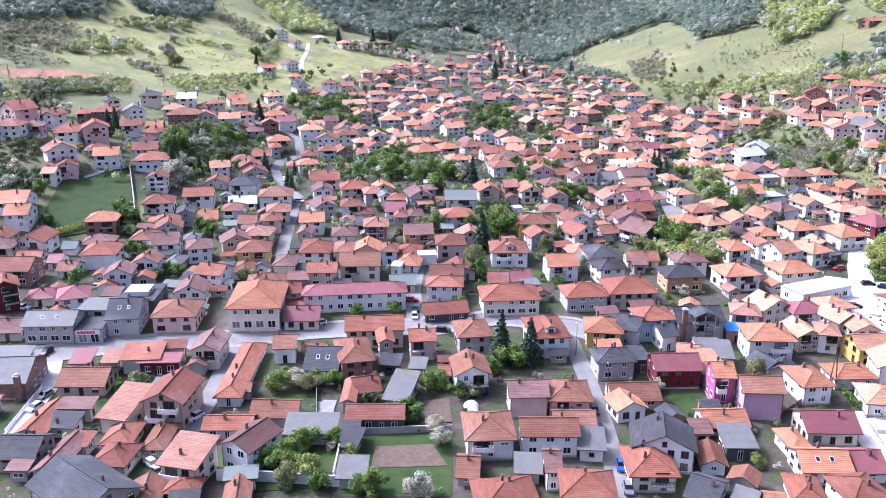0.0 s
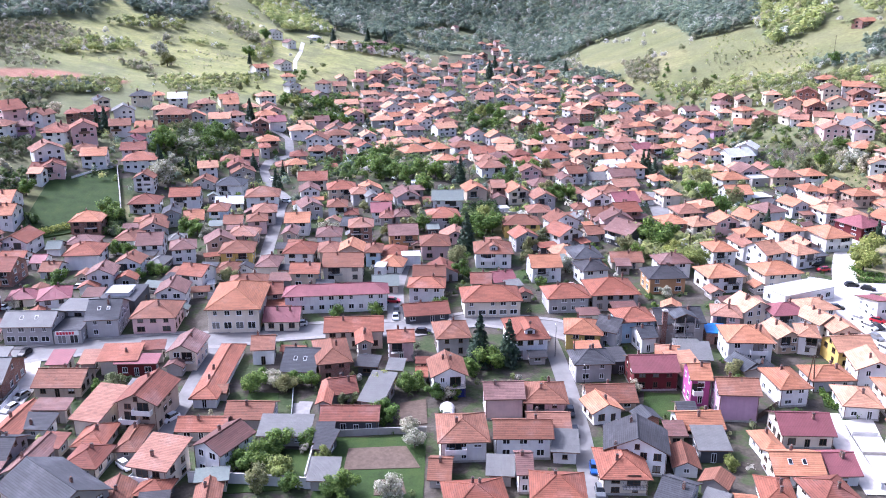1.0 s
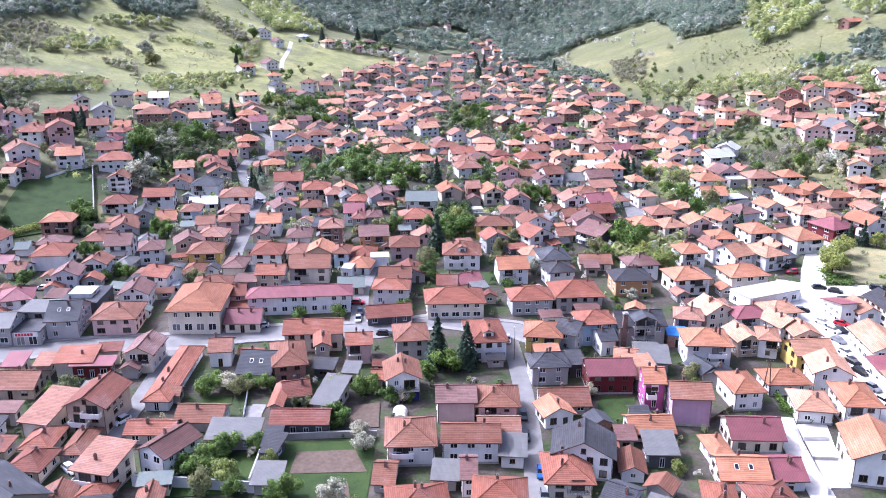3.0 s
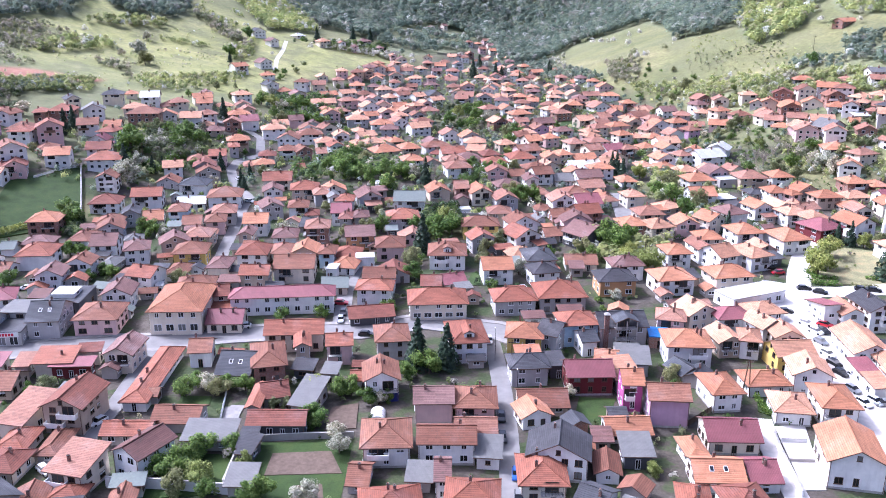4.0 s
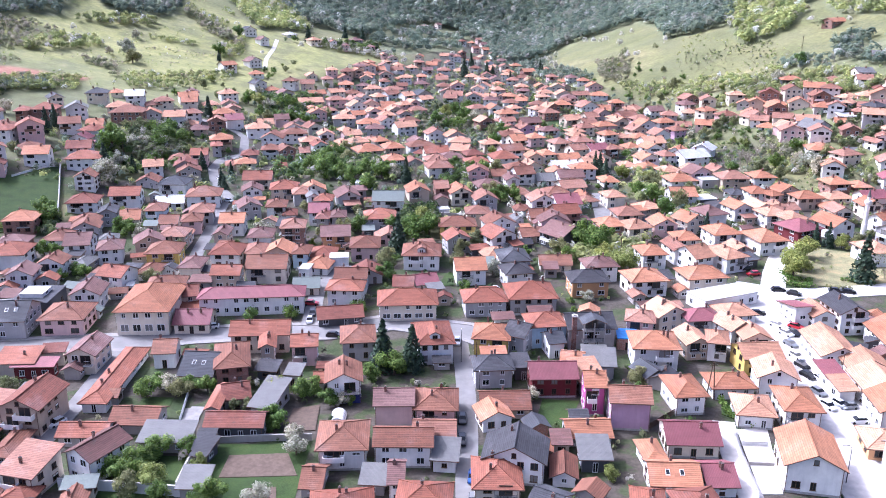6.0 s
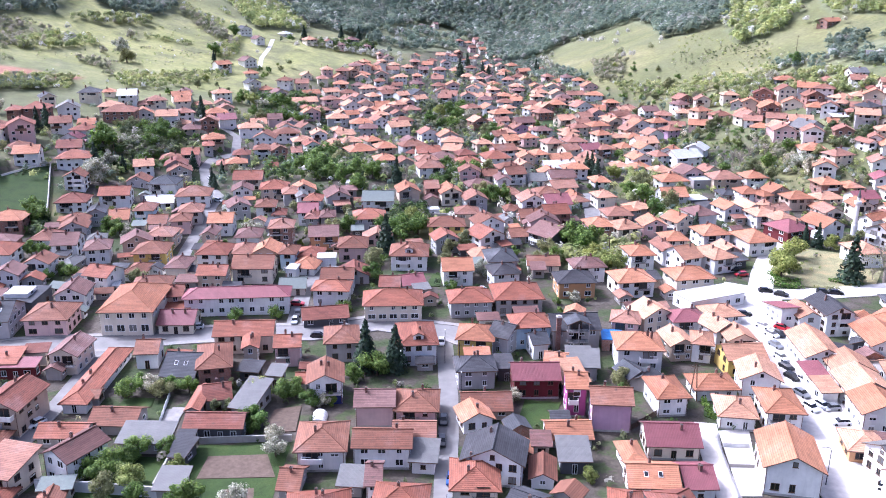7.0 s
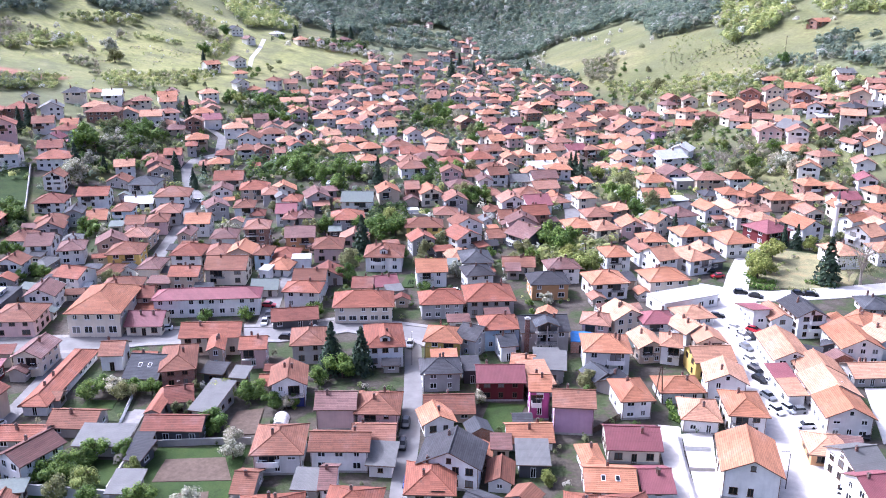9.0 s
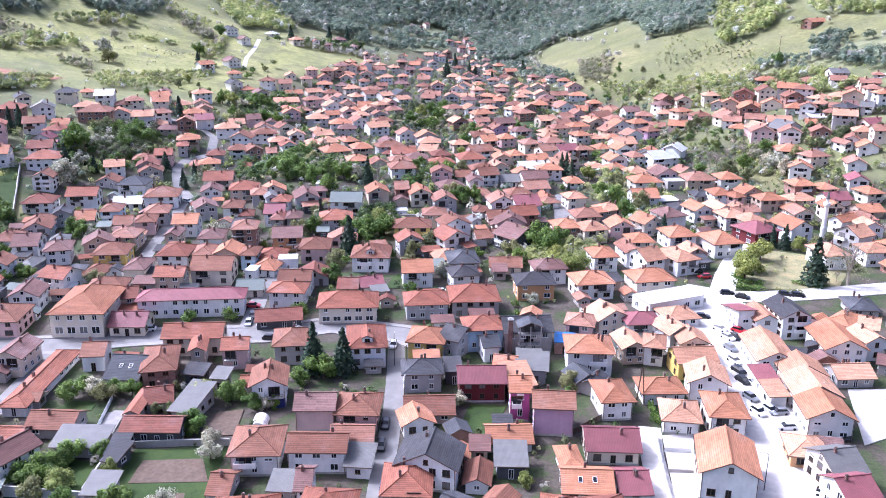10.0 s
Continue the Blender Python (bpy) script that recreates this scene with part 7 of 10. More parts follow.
house(118.4, 264.6, 8, 4.5, 2.6, 1, "G", "s", "n", 3, extra="c", h=2.6, what="shed")
house(-101.9, 239.8, 7, 3.5, 4.5, 1, "G", "r", "t", 3, extra="c", h=2.4, what="shed")
house(128.9, 133.5, 11, 5.1, 3.6, 1, "G", "g", "e", 3, extra="c", h=2.1, what="shed")
house(-102.3, 210.4, 20, 4.7, 3.0, 1, "G", "r", "t", 3, extra="c", h=2.3, what="shed")
house(139.0, 303.3, 13, 4.1, 2.5, 1, "s", "r", "t", 3, extra="c", h=2.6, what="shed")
house(86.6, 196.5, 14, 3.5, 4.2, 1, "g", "n", "c", 3, extra="c", h=2.7, what="shed")
house(157.7, 200.7, -28, 5.2, 3.5, 1, "s", "s", "c", 3, extra="c", h=2.7, what="shed")
house(-88.2, 256.9, -5, 3.8, 2.5, 1, "s", "g", "t", 3, extra="c", h=2.5, what="shed")
house(7.3, 200.2, 7, 4.7, 4.0, 1, "G", "s", "k", 3, extra="c", h=2.6, what="shed")
house(-74.7, 235.2, -16, 3.0, 4.2, 1, "s", "g", "k", 3, extra="c", h=2.2, what="shed")
house(-43.7, 321.5, 12, 3.7, 2.9, 1, "g", "o", "e", 3, extra="c", h=2.4, what="shed")
house(-103.2, 293.5, 9, 3.1, 3.2, 1, "s", "o", "e", 3, extra="c", h=2.2, what="shed")
house(-66.6, 213.7, 4, 5.3, 2.7, 1, "G", "n", "w", 3, extra="c", h=2.3, what="shed")
house(-30.6, 187.3, -4, 5.3, 2.5, 1, "g", "r", "k", 3, extra="c", h=2.7, what="shed")
house(51.8, 304.2, 20, 4.7, 3.2, 1, "g", "r", "n", 3, extra="c", h=2.1, what="shed")
house(-44.3, 125.7, 9, 4.0, 2.7, 1, "s", "g", "t", 3, extra="c", h=2.4, what="shed")
house(95.8, 231.3, 11, 3.1, 4.0, 1, "G", "o", "e", 3, extra="c", h=2.5, what="shed")
house(-77.2, 136.2, -1, 3.0, 2.8, 1, "s", "b", "e", 3, extra="c", h=2.4, what="shed")
# the far end of the valley
far_house(-179.4, 349.2, 0, 12.9, 9.0, 2, "h", "r", "w", 3, z=25.1, extra="b")
far_house(-172.3, 357.4, 9, 7.6, 8.0, 2, "h", "r", "u", 3, z=23.5, extra="b")
far_house(-181.8, 378.3, 0, 5.7, 7.0, 1, "g", "x", "w", 3, z=26.8)
far_house(-171.9, 376.9, -14, 5.3, 8.0, 2, "G", "r", "w", 3, z=25.0)
far_house(-158.5, 358.1, 8, 8.6, 9.0, 2, "h", "r", "w", 3, z=20.9, extra="b")
far_house(-149.7, 364.9, 23, 9.9, 9.0, 3, "G", "r", "p", 3, extra="b")
far_house(-135.7, 339.6, 12, 9.1, 9.0, 2, "g", "o", "w", 2, extra="b", h=5.2)
far_house(-151.4, 332.0, 34, 10.9, 10.0, 3, "G", "r", "w", 2, z=15.9, extra="b")
far_house(-132.0, 373.0, 0, 7.8, 7.0, 1, "G", "m", "w", 3, z=16.8)
far_house(-127.7, 361.7, 13, 9.5, 6.0, 1, "s", "m", "w", 3, z=15.1, extra="k")
far_house(-119.2, 344.7, 9, 12.3, 10.0, 2, "h", "r", "w", 2, z=12.5, h=4.6)
far_house(-141.9, 386.3, 18, 8.5, 9.0, 2, "g", "r", "w", 3, extra="b")
far_house(-148.7, 410.6, 20, 9.4, 9.0, 2, "G", "s", "w", 3)
far_house(-135.5, 399.0, 11, 7.0, 8.0, 1, "g", "o", "w", 3)
far_house(223.6, 492.1, -9, 10.5, 8.0, 2, "h", "r", "n", 3, z=27.6)
far_house(228.2, 479.6, 4, 6.3, 6.0, 1, "h", "o", "c", 3, z=29.5)
far_house(239.1, 473.7, -26, 8.8, 9.0, 1, "h", "x", "w", 3, z=31.9)
far_house(250.1, 464.4, 4, 8.8, 8.0, 2, "g", "s", "w", 3, z=35.1)
far_house(246.3, 453.8, -13, 7.4, 8.0, 2, "g", "r", "w", 3, z=32.6)
far_house(204.3, 460.0, -19, 9.4, 9.0, 2, "h", "o", "c", 3, z=18.5)
far_house(212.9, 451.3, -18, 9.6, 9.0, 2, "G", "o", "c", 3, z=20.5)
far_house(219.1, 435.3, -18, 9.1, 9.0, 2, "h", "r", "g", 3, z=20.9)
far_house(228.4, 428.9, -36, 4.7, 8.0, 2, "h", "r", "w", 3, z=24.0)
far_house(241.7, 437.3, -18, 10.1, 8.0, 1, "h", "r", "p", 3, z=28.8)
far_house(248.0, 439.9, -17, 4.9, 8.0, 1, "h", "q", "t", 3, z=32.0)
far_house(234.6, 423.6, -22, 7.5, 7.0, 1, "g", "r", "g", 3, z=25.4)
far_house(238.9, 417.9, -16, 4.1, 7.0, 1, "s", "b", "g", 3, z=26.7)
far_house(242.1, 409.1, -30, 5.1, 8.0, 2, "g", "s", "g", 3, z=25.6)
far_house(229.3, 419.3, -14, 4.8, 6.0, 1, "h", "r", "k", 3, z=23.6)
far_house(190.6, 457.4, -19, 8.9, 9.0, 2, "G", "o", "c", 3, z=13.8)
far_house(183.7, 470.5, -6, 10.6, 9.0, 1, "h", "l", "p", 3, z=12.7)
far_house(190.7, 444.3, -19, 8.3, 8.0, 2, "g", "x", "w", 3, z=12.6)
far_house(192.5, 437.6, -17, 8.4, 8.0, 1, "h", "o", "w", 3, z=12.5)
far_house(200.1, 437.9, -17, 9.2, 8.0, 2, "g", "x", "c", 3, z=14.9)
far_house(195.7, 414.2, -12, 10.4, 10.0, 3, "G", "x", "p", 3, z=10.2)
far_house(207.4, 425.4, -13, 10.6, 9.0, 2, "g", "r", "g", 3, z=15.7)
far_house(205.4, 404.9, -14, 9.0, 10.0, 3, "G", "x", "w", 3, z=11.7)
far_house(218.6, 414.5, -13, 4.8, 7.0, 1, "g", "r", "t", 3, z=19.0)
far_house(218.1, 400.6, -15, 8.4, 9.0, 2, "G", "r", "k", 3, z=15.2)
far_house(223.6, 417.7, 3, 9.3, 5.0, 1, "s", "w", "g", 3, z=20.9)
far_house(225.7, 385.1, -23, 5.1, 9.0, 2, "G", "r", "w", 3, z=14.9)
far_house(232.0, 389.2, -15, 8.0, 9.0, 2, "h", "r", "t", 3, z=17.6)
far_house(227.8, 374.9, -13, 8.2, 9.0, 2, "G", "r", "w", 3, z=13.2)
far_house(201.5, 393.1, -9, 11.4, 11.0, 2, "h", "o", "w", 3, z=7.8)
far_house(218.9, 364.7, -13, 7.5, 10.0, 2, "G", "r", "w", 3, z=8.2)
far_house(167.9, 461.6, -17, 9.2, 9.0, 2, "g", "o", "p", 3, z=7.2)
far_house(153.7, 412.4, -30, 9.0, 10.0, 2, "G", "w", "w", 3)
far_house(159.7, 474.5, -8, 8.1, 8.0, 1, "g", "x", "p", 3, z=6.5)
far_house(211.5, 384.4, -10, 4.4, 6.0, 1, "g", "s", "g", 3, z=10.7)
far_house(271.1, 492.1, -18, 7.3, 7.0, 1, "g", "s", "k", 3, z=44.4)
far_house(264.1, 448.0, -21, 4.6, 7.0, 1, "h", "r", "g", 3, z=38.5)
far_house(-185.0, 371.9, -37, 12.6, 10.0, 2, "G", "r", "p", 3, z=28.4)
far_house(-175.4, 378.4, 19, 3.7, 8.0, 2, "g", "r", "l", 3)
far_house(-162.4, 367.8, -0, 10.5, 10.0, 1, "h", "r", "c", 3, z=22.7)
far_house(-157.6, 398.0, 8, 10.6, 10.0, 2, "h", "r", "k", 3, z=23.5)
far_house(-164.7, 390.5, 16, 4.9, 9.0, 2, "h", "r", "k", 3)
far_house(-163.2, 421.2, 33, 6.1, 9.0, 2, "G", "g", "c", 3, z=25.2)
far_house(-150.7, 442.4, 12, 9.4, 9.0, 2, "h", "g", "c", 3, z=24.8)
far_house(-149.1, 463.8, 20, 5.4, 8.0, 1, "h", "o", "c", 3)
far_house(-135.3, 453.3, 12, 8.9, 10.0, 2, "g", "w", "w", 3, z=22.0)
far_house(-127.0, 418.7, 7, 14.4, 11.0, 2, "h", "r", "k", 3, z=19.1)
far_house(-134.1, 425.1, 10, 9.4, 9.0, 2, "h", "r", "c", 3, z=20.5)
far_house(-125.4, 355.6, 13, 9.2, 9.0, 2, "g", "r", "w", 3, z=14.1, extra="k")
far_house(-115.9, 489.2, 18, 6.5, 9.0, 2, "G", "b", "w", 3)
far_house(-110.3, 464.7, 14, 7.6, 8.0, 2, "g", "r", "c", 3, z=17.3)
far_house(-103.1, 442.8, 24, 8.0, 8.0, 2, "h", "r", "w", 3)
far_house(-107.4, 428.7, 9, 9.7, 9.0, 2, "g", "r", "w", 3, z=15.4)
far_house(-89.8, 454.8, 20, 10.0, 9.0, 2, "h", "r", "o", 3, z=12.9, extra="b")
far_house(-82.9, 447.1, 22, 8.5, 9.0, 2, "g", "p", "w", 3, extra="n")
far_house(-99.5, 504.8, 27, 9.8, 8.0, 2, "h", "r", "w", 3, z=16.3)
far_house(-100.3, 429.5, 13, 6.2, 8.0, 1, "h", "r", "t", 3)
far_house(-94.6, 422.4, 10, 8.3, 8.0, 1, "h", "b", "t", 3, z=12.4)
far_house(-79.5, 407.2, 16, 9.3, 9.0, 2, "h", "o", "t", 3, extra="b")
far_house(-81.6, 377.3, 9, 6.8, 8.0, 2, "g", "r", "p", 3)
far_house(-78.8, 395.2, 15, 3.9, 8.0, 2, "h", "r", "g", 3)
far_house(-89.5, 373.4, 15, 7.9, 8.0, 1, "h", "r", "e", 3)
far_house(-82.7, 358.7, 14, 8.1, 9.0, 2, "G", "r", "e", 2, extra="b")
far_house(-67.7, 376.9, 13, 4.2, 8.0, 1, "h", "r", "t", 3)
far_house(-68.3, 436.7, 16, 11.1, 9.0, 2, "h", "r", "w", 3, z=8.3)
far_house(-57.9, 423.1, 0, 9.9, 9.0, 2, "G", "r", "w", 3, z=5.8)
far_house(-50.1, 438.9, 15, 11.8, 9.0, 2, "h", "r", "w", 3, z=5.3)
far_house(-55.1, 403.4, 9, 7.7, 8.0, 2, "h", "r", "w", 3, extra="b")
far_house(-62.0, 389.4, 9, 6.6, 8.0, 2, "h", "r", "g", 3)
far_house(-48.2, 403.3, 28, 7.6, 8.0, 2, "G", "r", "k", 3, extra="b")
far_house(-40.2, 426.5, 17, 9.3, 8.0, 2, "h", "r", "t", 3)
far_house(-38.8, 399.5, 15, 4.1, 7.0, 2, "g", "r", "w", 3)
far_house(-34.3, 417.5, 22, 6.5, 8.0, 2, "G", "r", "w", 3, extra="b")
far_house(-56.5, 536.0, 18, 14.8, 9.0, 1, "g", "r", "t", 3, z=9.5)
far_house(-51.5, 510.9, 19, 5.6, 8.0, 2, "h", "r", "p", 3)
far_house(-42.8, 511.8, 25, 9.4, 9.0, 2, "h", "r", "w", 3)
far_house(-42.1, 549.0, 26, 10.7, 8.0, 2, "h", "r", "p", 3)
far_house(-27.7, 536.4, 24, 10.7, 9.0, 2, "G", "r", "w", 3, extra="b")
far_house(-30.6, 492.3, 9, 11.7, 9.0, 2, "h", "r", "g", 3)
far_house(-15.7, 479.0, 9, 11.4, 10.0, 2, "h", "r", "w", 3, extra="b")
far_house(-6.8, 488.6, 28, 7.1, 9.0, 2, "G", "r", "w", 3)
far_house(-10.0, 535.1, 16, 15.4, 10.0, 1, "h", "r", "c", 3)
far_house(-34.7, 579.8, 30, 10.2, 8.0, 2, "h", "r", "c", 4)
far_house(-72.6, 538.0, 31, 9.0, 8.0, 2, "G", "b", "g", 3)
far_house(-83.5, 552.3, 35, 8.4, 8.0, 1, "h", "o", "c", 4)
far_house(-45.4, 573.5, 30, 10.3, 8.0, 2, "g", "r", "c", 4)
far_house(-57.4, 567.3, 28, 10.7, 8.0, 1, "g", "r", "c", 4)
far_house(-23.8, 607.7, 28, 12.0, 9.0, 2, "h", "l", "c", 4)
far_house(-9.6, 607.0, 37, 14.0, 9.0, 2, "h", "r", "c", 4)
far_house(-27.1, 468.8, 27, 6.5, 8.0, 1, "h", "r", "w", 3)
far_house(-15.9, 427.8, 18, 8.4, 9.0, 2, "h", "r", "w", 3)
far_house(-8.9, 402.7, 24, 12.1, 11.0, 2, "h", "o", "t", 3, z=4.0, extra="b")
far_house(-25.0, 436.4, 25, 5.9, 8.0, 1, "h", "r", "t", 3)
far_house(-5.5, 430.3, 23, 6.7, 8.0, 2, "h", "o", "c", 3)
far_house(12.0, 588.5, 29, 10.7, 9.0, 2, "G", "g", "e", 4)
far_house(1.4, 582.3, 37, 8.2, 8.0, 2, "g", "r", "w", 4)
far_house(1.4, 543.7, 31, 8.3, 8.0, 2, "h", "r", "p", 3)
far_house(9.8, 539.4, 24, 10.1, 9.0, 1, "h", "r", "p", 3)
far_house(7.2, 486.6, 20, 10.1, 8.0, 2, "h", "r", "p", 3)
far_house(5.2, 469.9, 26, 11.2, 9.0, 2, "g", "r", "w", 3)
far_house(22.3, 450.5, 19, 9.0, 8.0, 2, "G", "r", "w", 3, extra="b")
far_house(2.1, 414.0, 17, 8.7, 10.0, 2, "h", "o", "t", 3)
far_house(35.1, 429.6, -0, 9.8, 9.0, 2, "h", "r", "w", 3)
far_house(15.5, 418.7, 19, 12.4, 8.0, 2, "h", "r", "w", 3)
far_house(23.3, 398.8, 13, 10.6, 9.0, 2, "g", "r", "c", 3, z=4.1, extra="b")
far_house(16.1, 412.6, -13, 4.9, 8.0, 1, "h", "r", "w", 3)
far_house(40.9, 397.4, 17, 7.8, 8.0, 2, "h", "r", "k", 3)
far_house(41.7, 369.7, 13, 9.3, 8.0, 2, "h", "r", "w", 2, z=5.8)
far_house(54.6, 389.2, 12, 10.9, 11.0, 2, "h", "r", "w", 3, z=3.9, extra="b")
far_house(59.4, 409.8, 21, 10.4, 9.0, 2, "g", "r", "p", 3)
far_house(81.9, 385.2, 11, 11.5, 9.0, 1, "g", "w", "w", 3)
far_house(85.4, 428.2, 18, 8.6, 9.0, 2, "h", "r", "c", 3)
far_house(97.0, 432.7, 16, 9.9, 9.0, 2, "h", "r", "g", 3)
far_house(74.1, 441.1, 21, 7.7, 8.0, 2, "h", "r", "p", 3)
far_house(62.7, 468.5, 13, 6.9, 9.0, 2, "G", "r", "p", 3)
far_house(71.4, 467.0, 22, 8.6, 8.0, 2, "G", "r", "u", 3)
far_house(75.4, 485.2, 19, 10.8, 9.0, 2, "g", "b", "k", 3)
far_house(100.2, 494.5, 22, 9.7, 9.0, 2, "g", "r", "t", 3)
far_house(104.6, 470.5, 21, 8.9, 8.0, 2, "h", "r", "c", 3)
far_house(116.1, 475.7, 19, 10.6, 8.0, 2, "h", "r", "p", 3)
far_house(113.8, 450.5, 21, 8.2, 8.0, 2, "h", "o", "c", 3)
far_house(116.6, 539.2, 21, 12.0, 9.0, 2, "G", "r", "w", 3)
far_house(47.5, 532.8, 23, 10.6, 8.0, 2, "h", "r", "c", 3)
far_house(64.6, 514.3, 19, 12.2, 9.0, 2, "h", "o", "c", 3)
far_house(50.0, 487.0, 23, 8.9, 9.0, 2, "G", "r", "k", 3)
far_house(61.7, 502.2, 27, 7.8, 8.0, 1, "h", "r", "c", 3)
far_house(90.1, 517.8, 24, 9.9, 8.0, 2, "h", "r", "k", 3)
far_house(85.0, 530.5, 27, 9.0, 8.0, 2, "h", "l", "w", 3)
far_house(75.7, 401.0, 19, 6.9, 8.0, 2, "h", "o", "c", 3)
far_house(85.5, 401.4, 19, 10.9, 9.0, 1, "g", "r", "c", 3)
far_house(91.8, 412.8, 27, 8.3, 8.0, 2, "g", "r", "c", 3)
far_house(101.5, 414.3, 23, 9.9, 8.0, 2, "g", "p", "w", 3)
far_house(94.5, 383.2, 14, 9.3, 9.0, 2, "g", "r", "c", 3)
far_house(206.7, 414.7, 28, 12.6, 10.0, 2, "G", "s", "w", 3, z=14.2, extra="b")
far_house(197.2, 421.7, 17, 10.1, 10.0, 2, "G", "r", "p", 3, z=12.6, extra="b")
far_house(190.1, 451.0, 17, 11.5, 8.0, 2, "G", "r", "c", 3, z=13.2)
far_house(179.9, 464.6, 24, 8.7, 8.0, 2, "h", "r", "p", 3, z=11.9)
far_house(152.4, 512.1, 13, 9.0, 9.0, 2, "g", "b", "w", 3, z=6.7)
far_house(150.4, 479.6, 20, 10.1, 8.0, 2, "h", "r", "g", 3, z=5.3)
far_house(151.9, 458.5, 24, 7.6, 8.0, 2, "h", "r", "u", 3, z=4.7)
far_house(147.6, 464.5, 13, 6.8, 8.0, 1, "h", "r", "k", 3, z=4.5)
far_house(138.7, 476.3, 21, 9.6, 8.0, 2, "G", "r", "w", 3)
far_house(133.8, 505.8, 30, 11.4, 9.0, 2, "g", "r", "p", 3)
far_house(131.1, 462.5, 21, 8.6, 8.0, 2, "G", "r", "t", 3)
far_house(131.0, 454.7, 20, 8.7, 8.0, 1, "h", "r", "c", 3)
far_house(132.0, 430.1, 15, 10.8, 10.0, 2, "g", "r", "w", 3, extra="b")
far_house(122.0, 454.7, 11, 7.7, 8.0, 1, "h", "r", "c", 3)
far_house(122.0, 430.0, 19, 7.7, 8.0, 1, "h", "o", "c", 3)
far_house(108.4, 415.0, 22, 6.3, 8.0, 2, "h", "r", "k", 3)
far_house(121.6, 393.6, 15, 8.5, 9.0, 2, "G", "r", "w", 3)
far_house(120.6, 386.4, 15, 8.0, 8.0, 1, "h", "o", "c", 3)
far_house(111.6, 388.1, 9, 6.6, 8.0, 1, "h", "l", "c", 3)
far_house(132.1, 400.6, 20, 6.7, 8.0, 2, "h", "r", "w", 3, extra="b")
far_house(143.3, 398.2, 21, 13.4, 11.0, 2, "g", "w", "w", 3)
far_house(137.4, 366.0, 18, 9.8, 8.0, 2, "G", "b", "p", 3)
far_house(128.6, 379.0, 13, 9.1, 9.0, 1, "h", "l", "w", 3)
far_house(126.4, 353.0, 10, 10.9, 10.0, 2, "h", "r", "w", 2)
far_house(150.0, 357.7, 5, 11.6, 10.0, 2, "h", "r", "t", 3, extra="b")
far_house(163.0, 359.3, 6, 8.8, 9.0, 2, "h", "o", "w", 3)
far_house(140.0, 358.9, 8, 7.5, 8.0, 1, "f", "w", "e", 2, extra="c", h=3.5)
far_house(97.7, 359.4, 8, 6.3, 9.0, 1, "h", "o", "w", 2)
far_house(-121.8, 456.2, 24, 9.0, 8.0, 2, "h", "r", "c", 3)
far_house(-126.8, 452.8, 32, 6.5, 8.0, 1, "h", "r", "c", 3)
far_house(-120.6, 590.9, 43, 9.8, 8.0, 2, "g", "o", "w", 4)
far_house(-110.3, 622.3, 48, 9.9, 8.0, 2, "G", "b", "w", 4, z=23.2)
far_house(-101.6, 593.1, 21, 8.4, 8.0, 1, "h", "o", "w", 4)
far_house(-92.0, 552.0, 39, 8.1, 8.0, 2, "G", "g", "w", 4)
far_house(-132.8, 714.0, 40, 10.1, 9.0, 2, "G", "g", "w", 4, z=38.6)
far_house(-117.7, 694.6, 45, 7.4, 8.0, 2, "G", "b", "w", 4, z=32.8)
far_house(-82.6, 732.2, 36, 9.5, 9.0, 2, "h", "r", "c", 4, z=29.7)
far_house(-52.1, 771.7, 35, 10.3, 9.0, 2, "h", "b", "e", 4)
far_house(-105.0, 745.3, 44, 8.8, 8.0, 1, "h", "w", "w", 4, z=35.6)
far_house(-37.5, 673.5, 22, 10.2, 9.0, 2, "h", "r", "w", 4)
far_house(282.2, 579.5, 28, 14.6, 8.0, 2, "g", "r", "k", 4, z=55.1)
far_house(189.4, 347.4, 7, 9.1, 9.0, 2, "h", "o", "k", 3)
far_house(200.5, 350.2, 8, 7.2, 8.0, 1, "h", "o", "k", 3, z=3.1)
far_house(184.3, 334.6, 11, 10.1, 8.0, 1, "h", "l", "t", 2)
far_house(194.1, 326.3, 11, 9.7, 8.0, 2, "g", "p", "w", 2)
far_house(213.2, 349.3, -11, 7.3, 9.0, 2, "G", "p", "w", 3, z=4.4)
far_house(211.1, 334.4, 14, 7.0, 9.0, 2, "h", "o", "c", 3, z=3.0)
far_house(233.3, 441.0, 25, 9.6, 8.0, 1, "h", "r", "w", 3, z=27.2)
far_house(234.6, 414.7, 25, 8.1, 8.0, 2, "h", "g", "c", 3, z=24.4)
far_house(239.7, 397.8, 18, 10.0, 8.0, 1, "g", "p", "c", 3, z=22.1)
far_house(220.4, 382.1, 16, 4.3, 9.0, 2, "G", "r", "w", 3, z=13.3)
far_house(-55.0, 492.5, 15, 7.7, 6.0, 1, "g", "n", "e", 3, z=7.5)
far_house(-23.8, 425.2, 18, 8.7, 8.0, 1, "h", "r", "c", 3)
far_house(-10.1, 444.6, 27, 6.0, 8.0, 1, "h", "r", "w", 3)
far_house(-44.3, 373.3, 17, 2.9, 5.0, 1, "g", "r", "e", 2)
far_house(-16.2, 723.2, 13, 7.8, 8.0, 2, "G", "b", "c", 4)
far_house(5.0, 750.5, -8, 6.5, 8.0, 2, "G", "o", "c", 4, z=15.1)
far_house(26.9, 804.5, -15, 7.8, 8.0, 1, "g", "r", "c", 4, z=13.5)
far_house(37.8, 802.8, 8, 6.6, 10.0, 2, "h", "r", "w", 4)
far_house(54.3, 795.2, -19, 8.8, 8.0, 2, "h", "r", "c", 4, z=8.8)
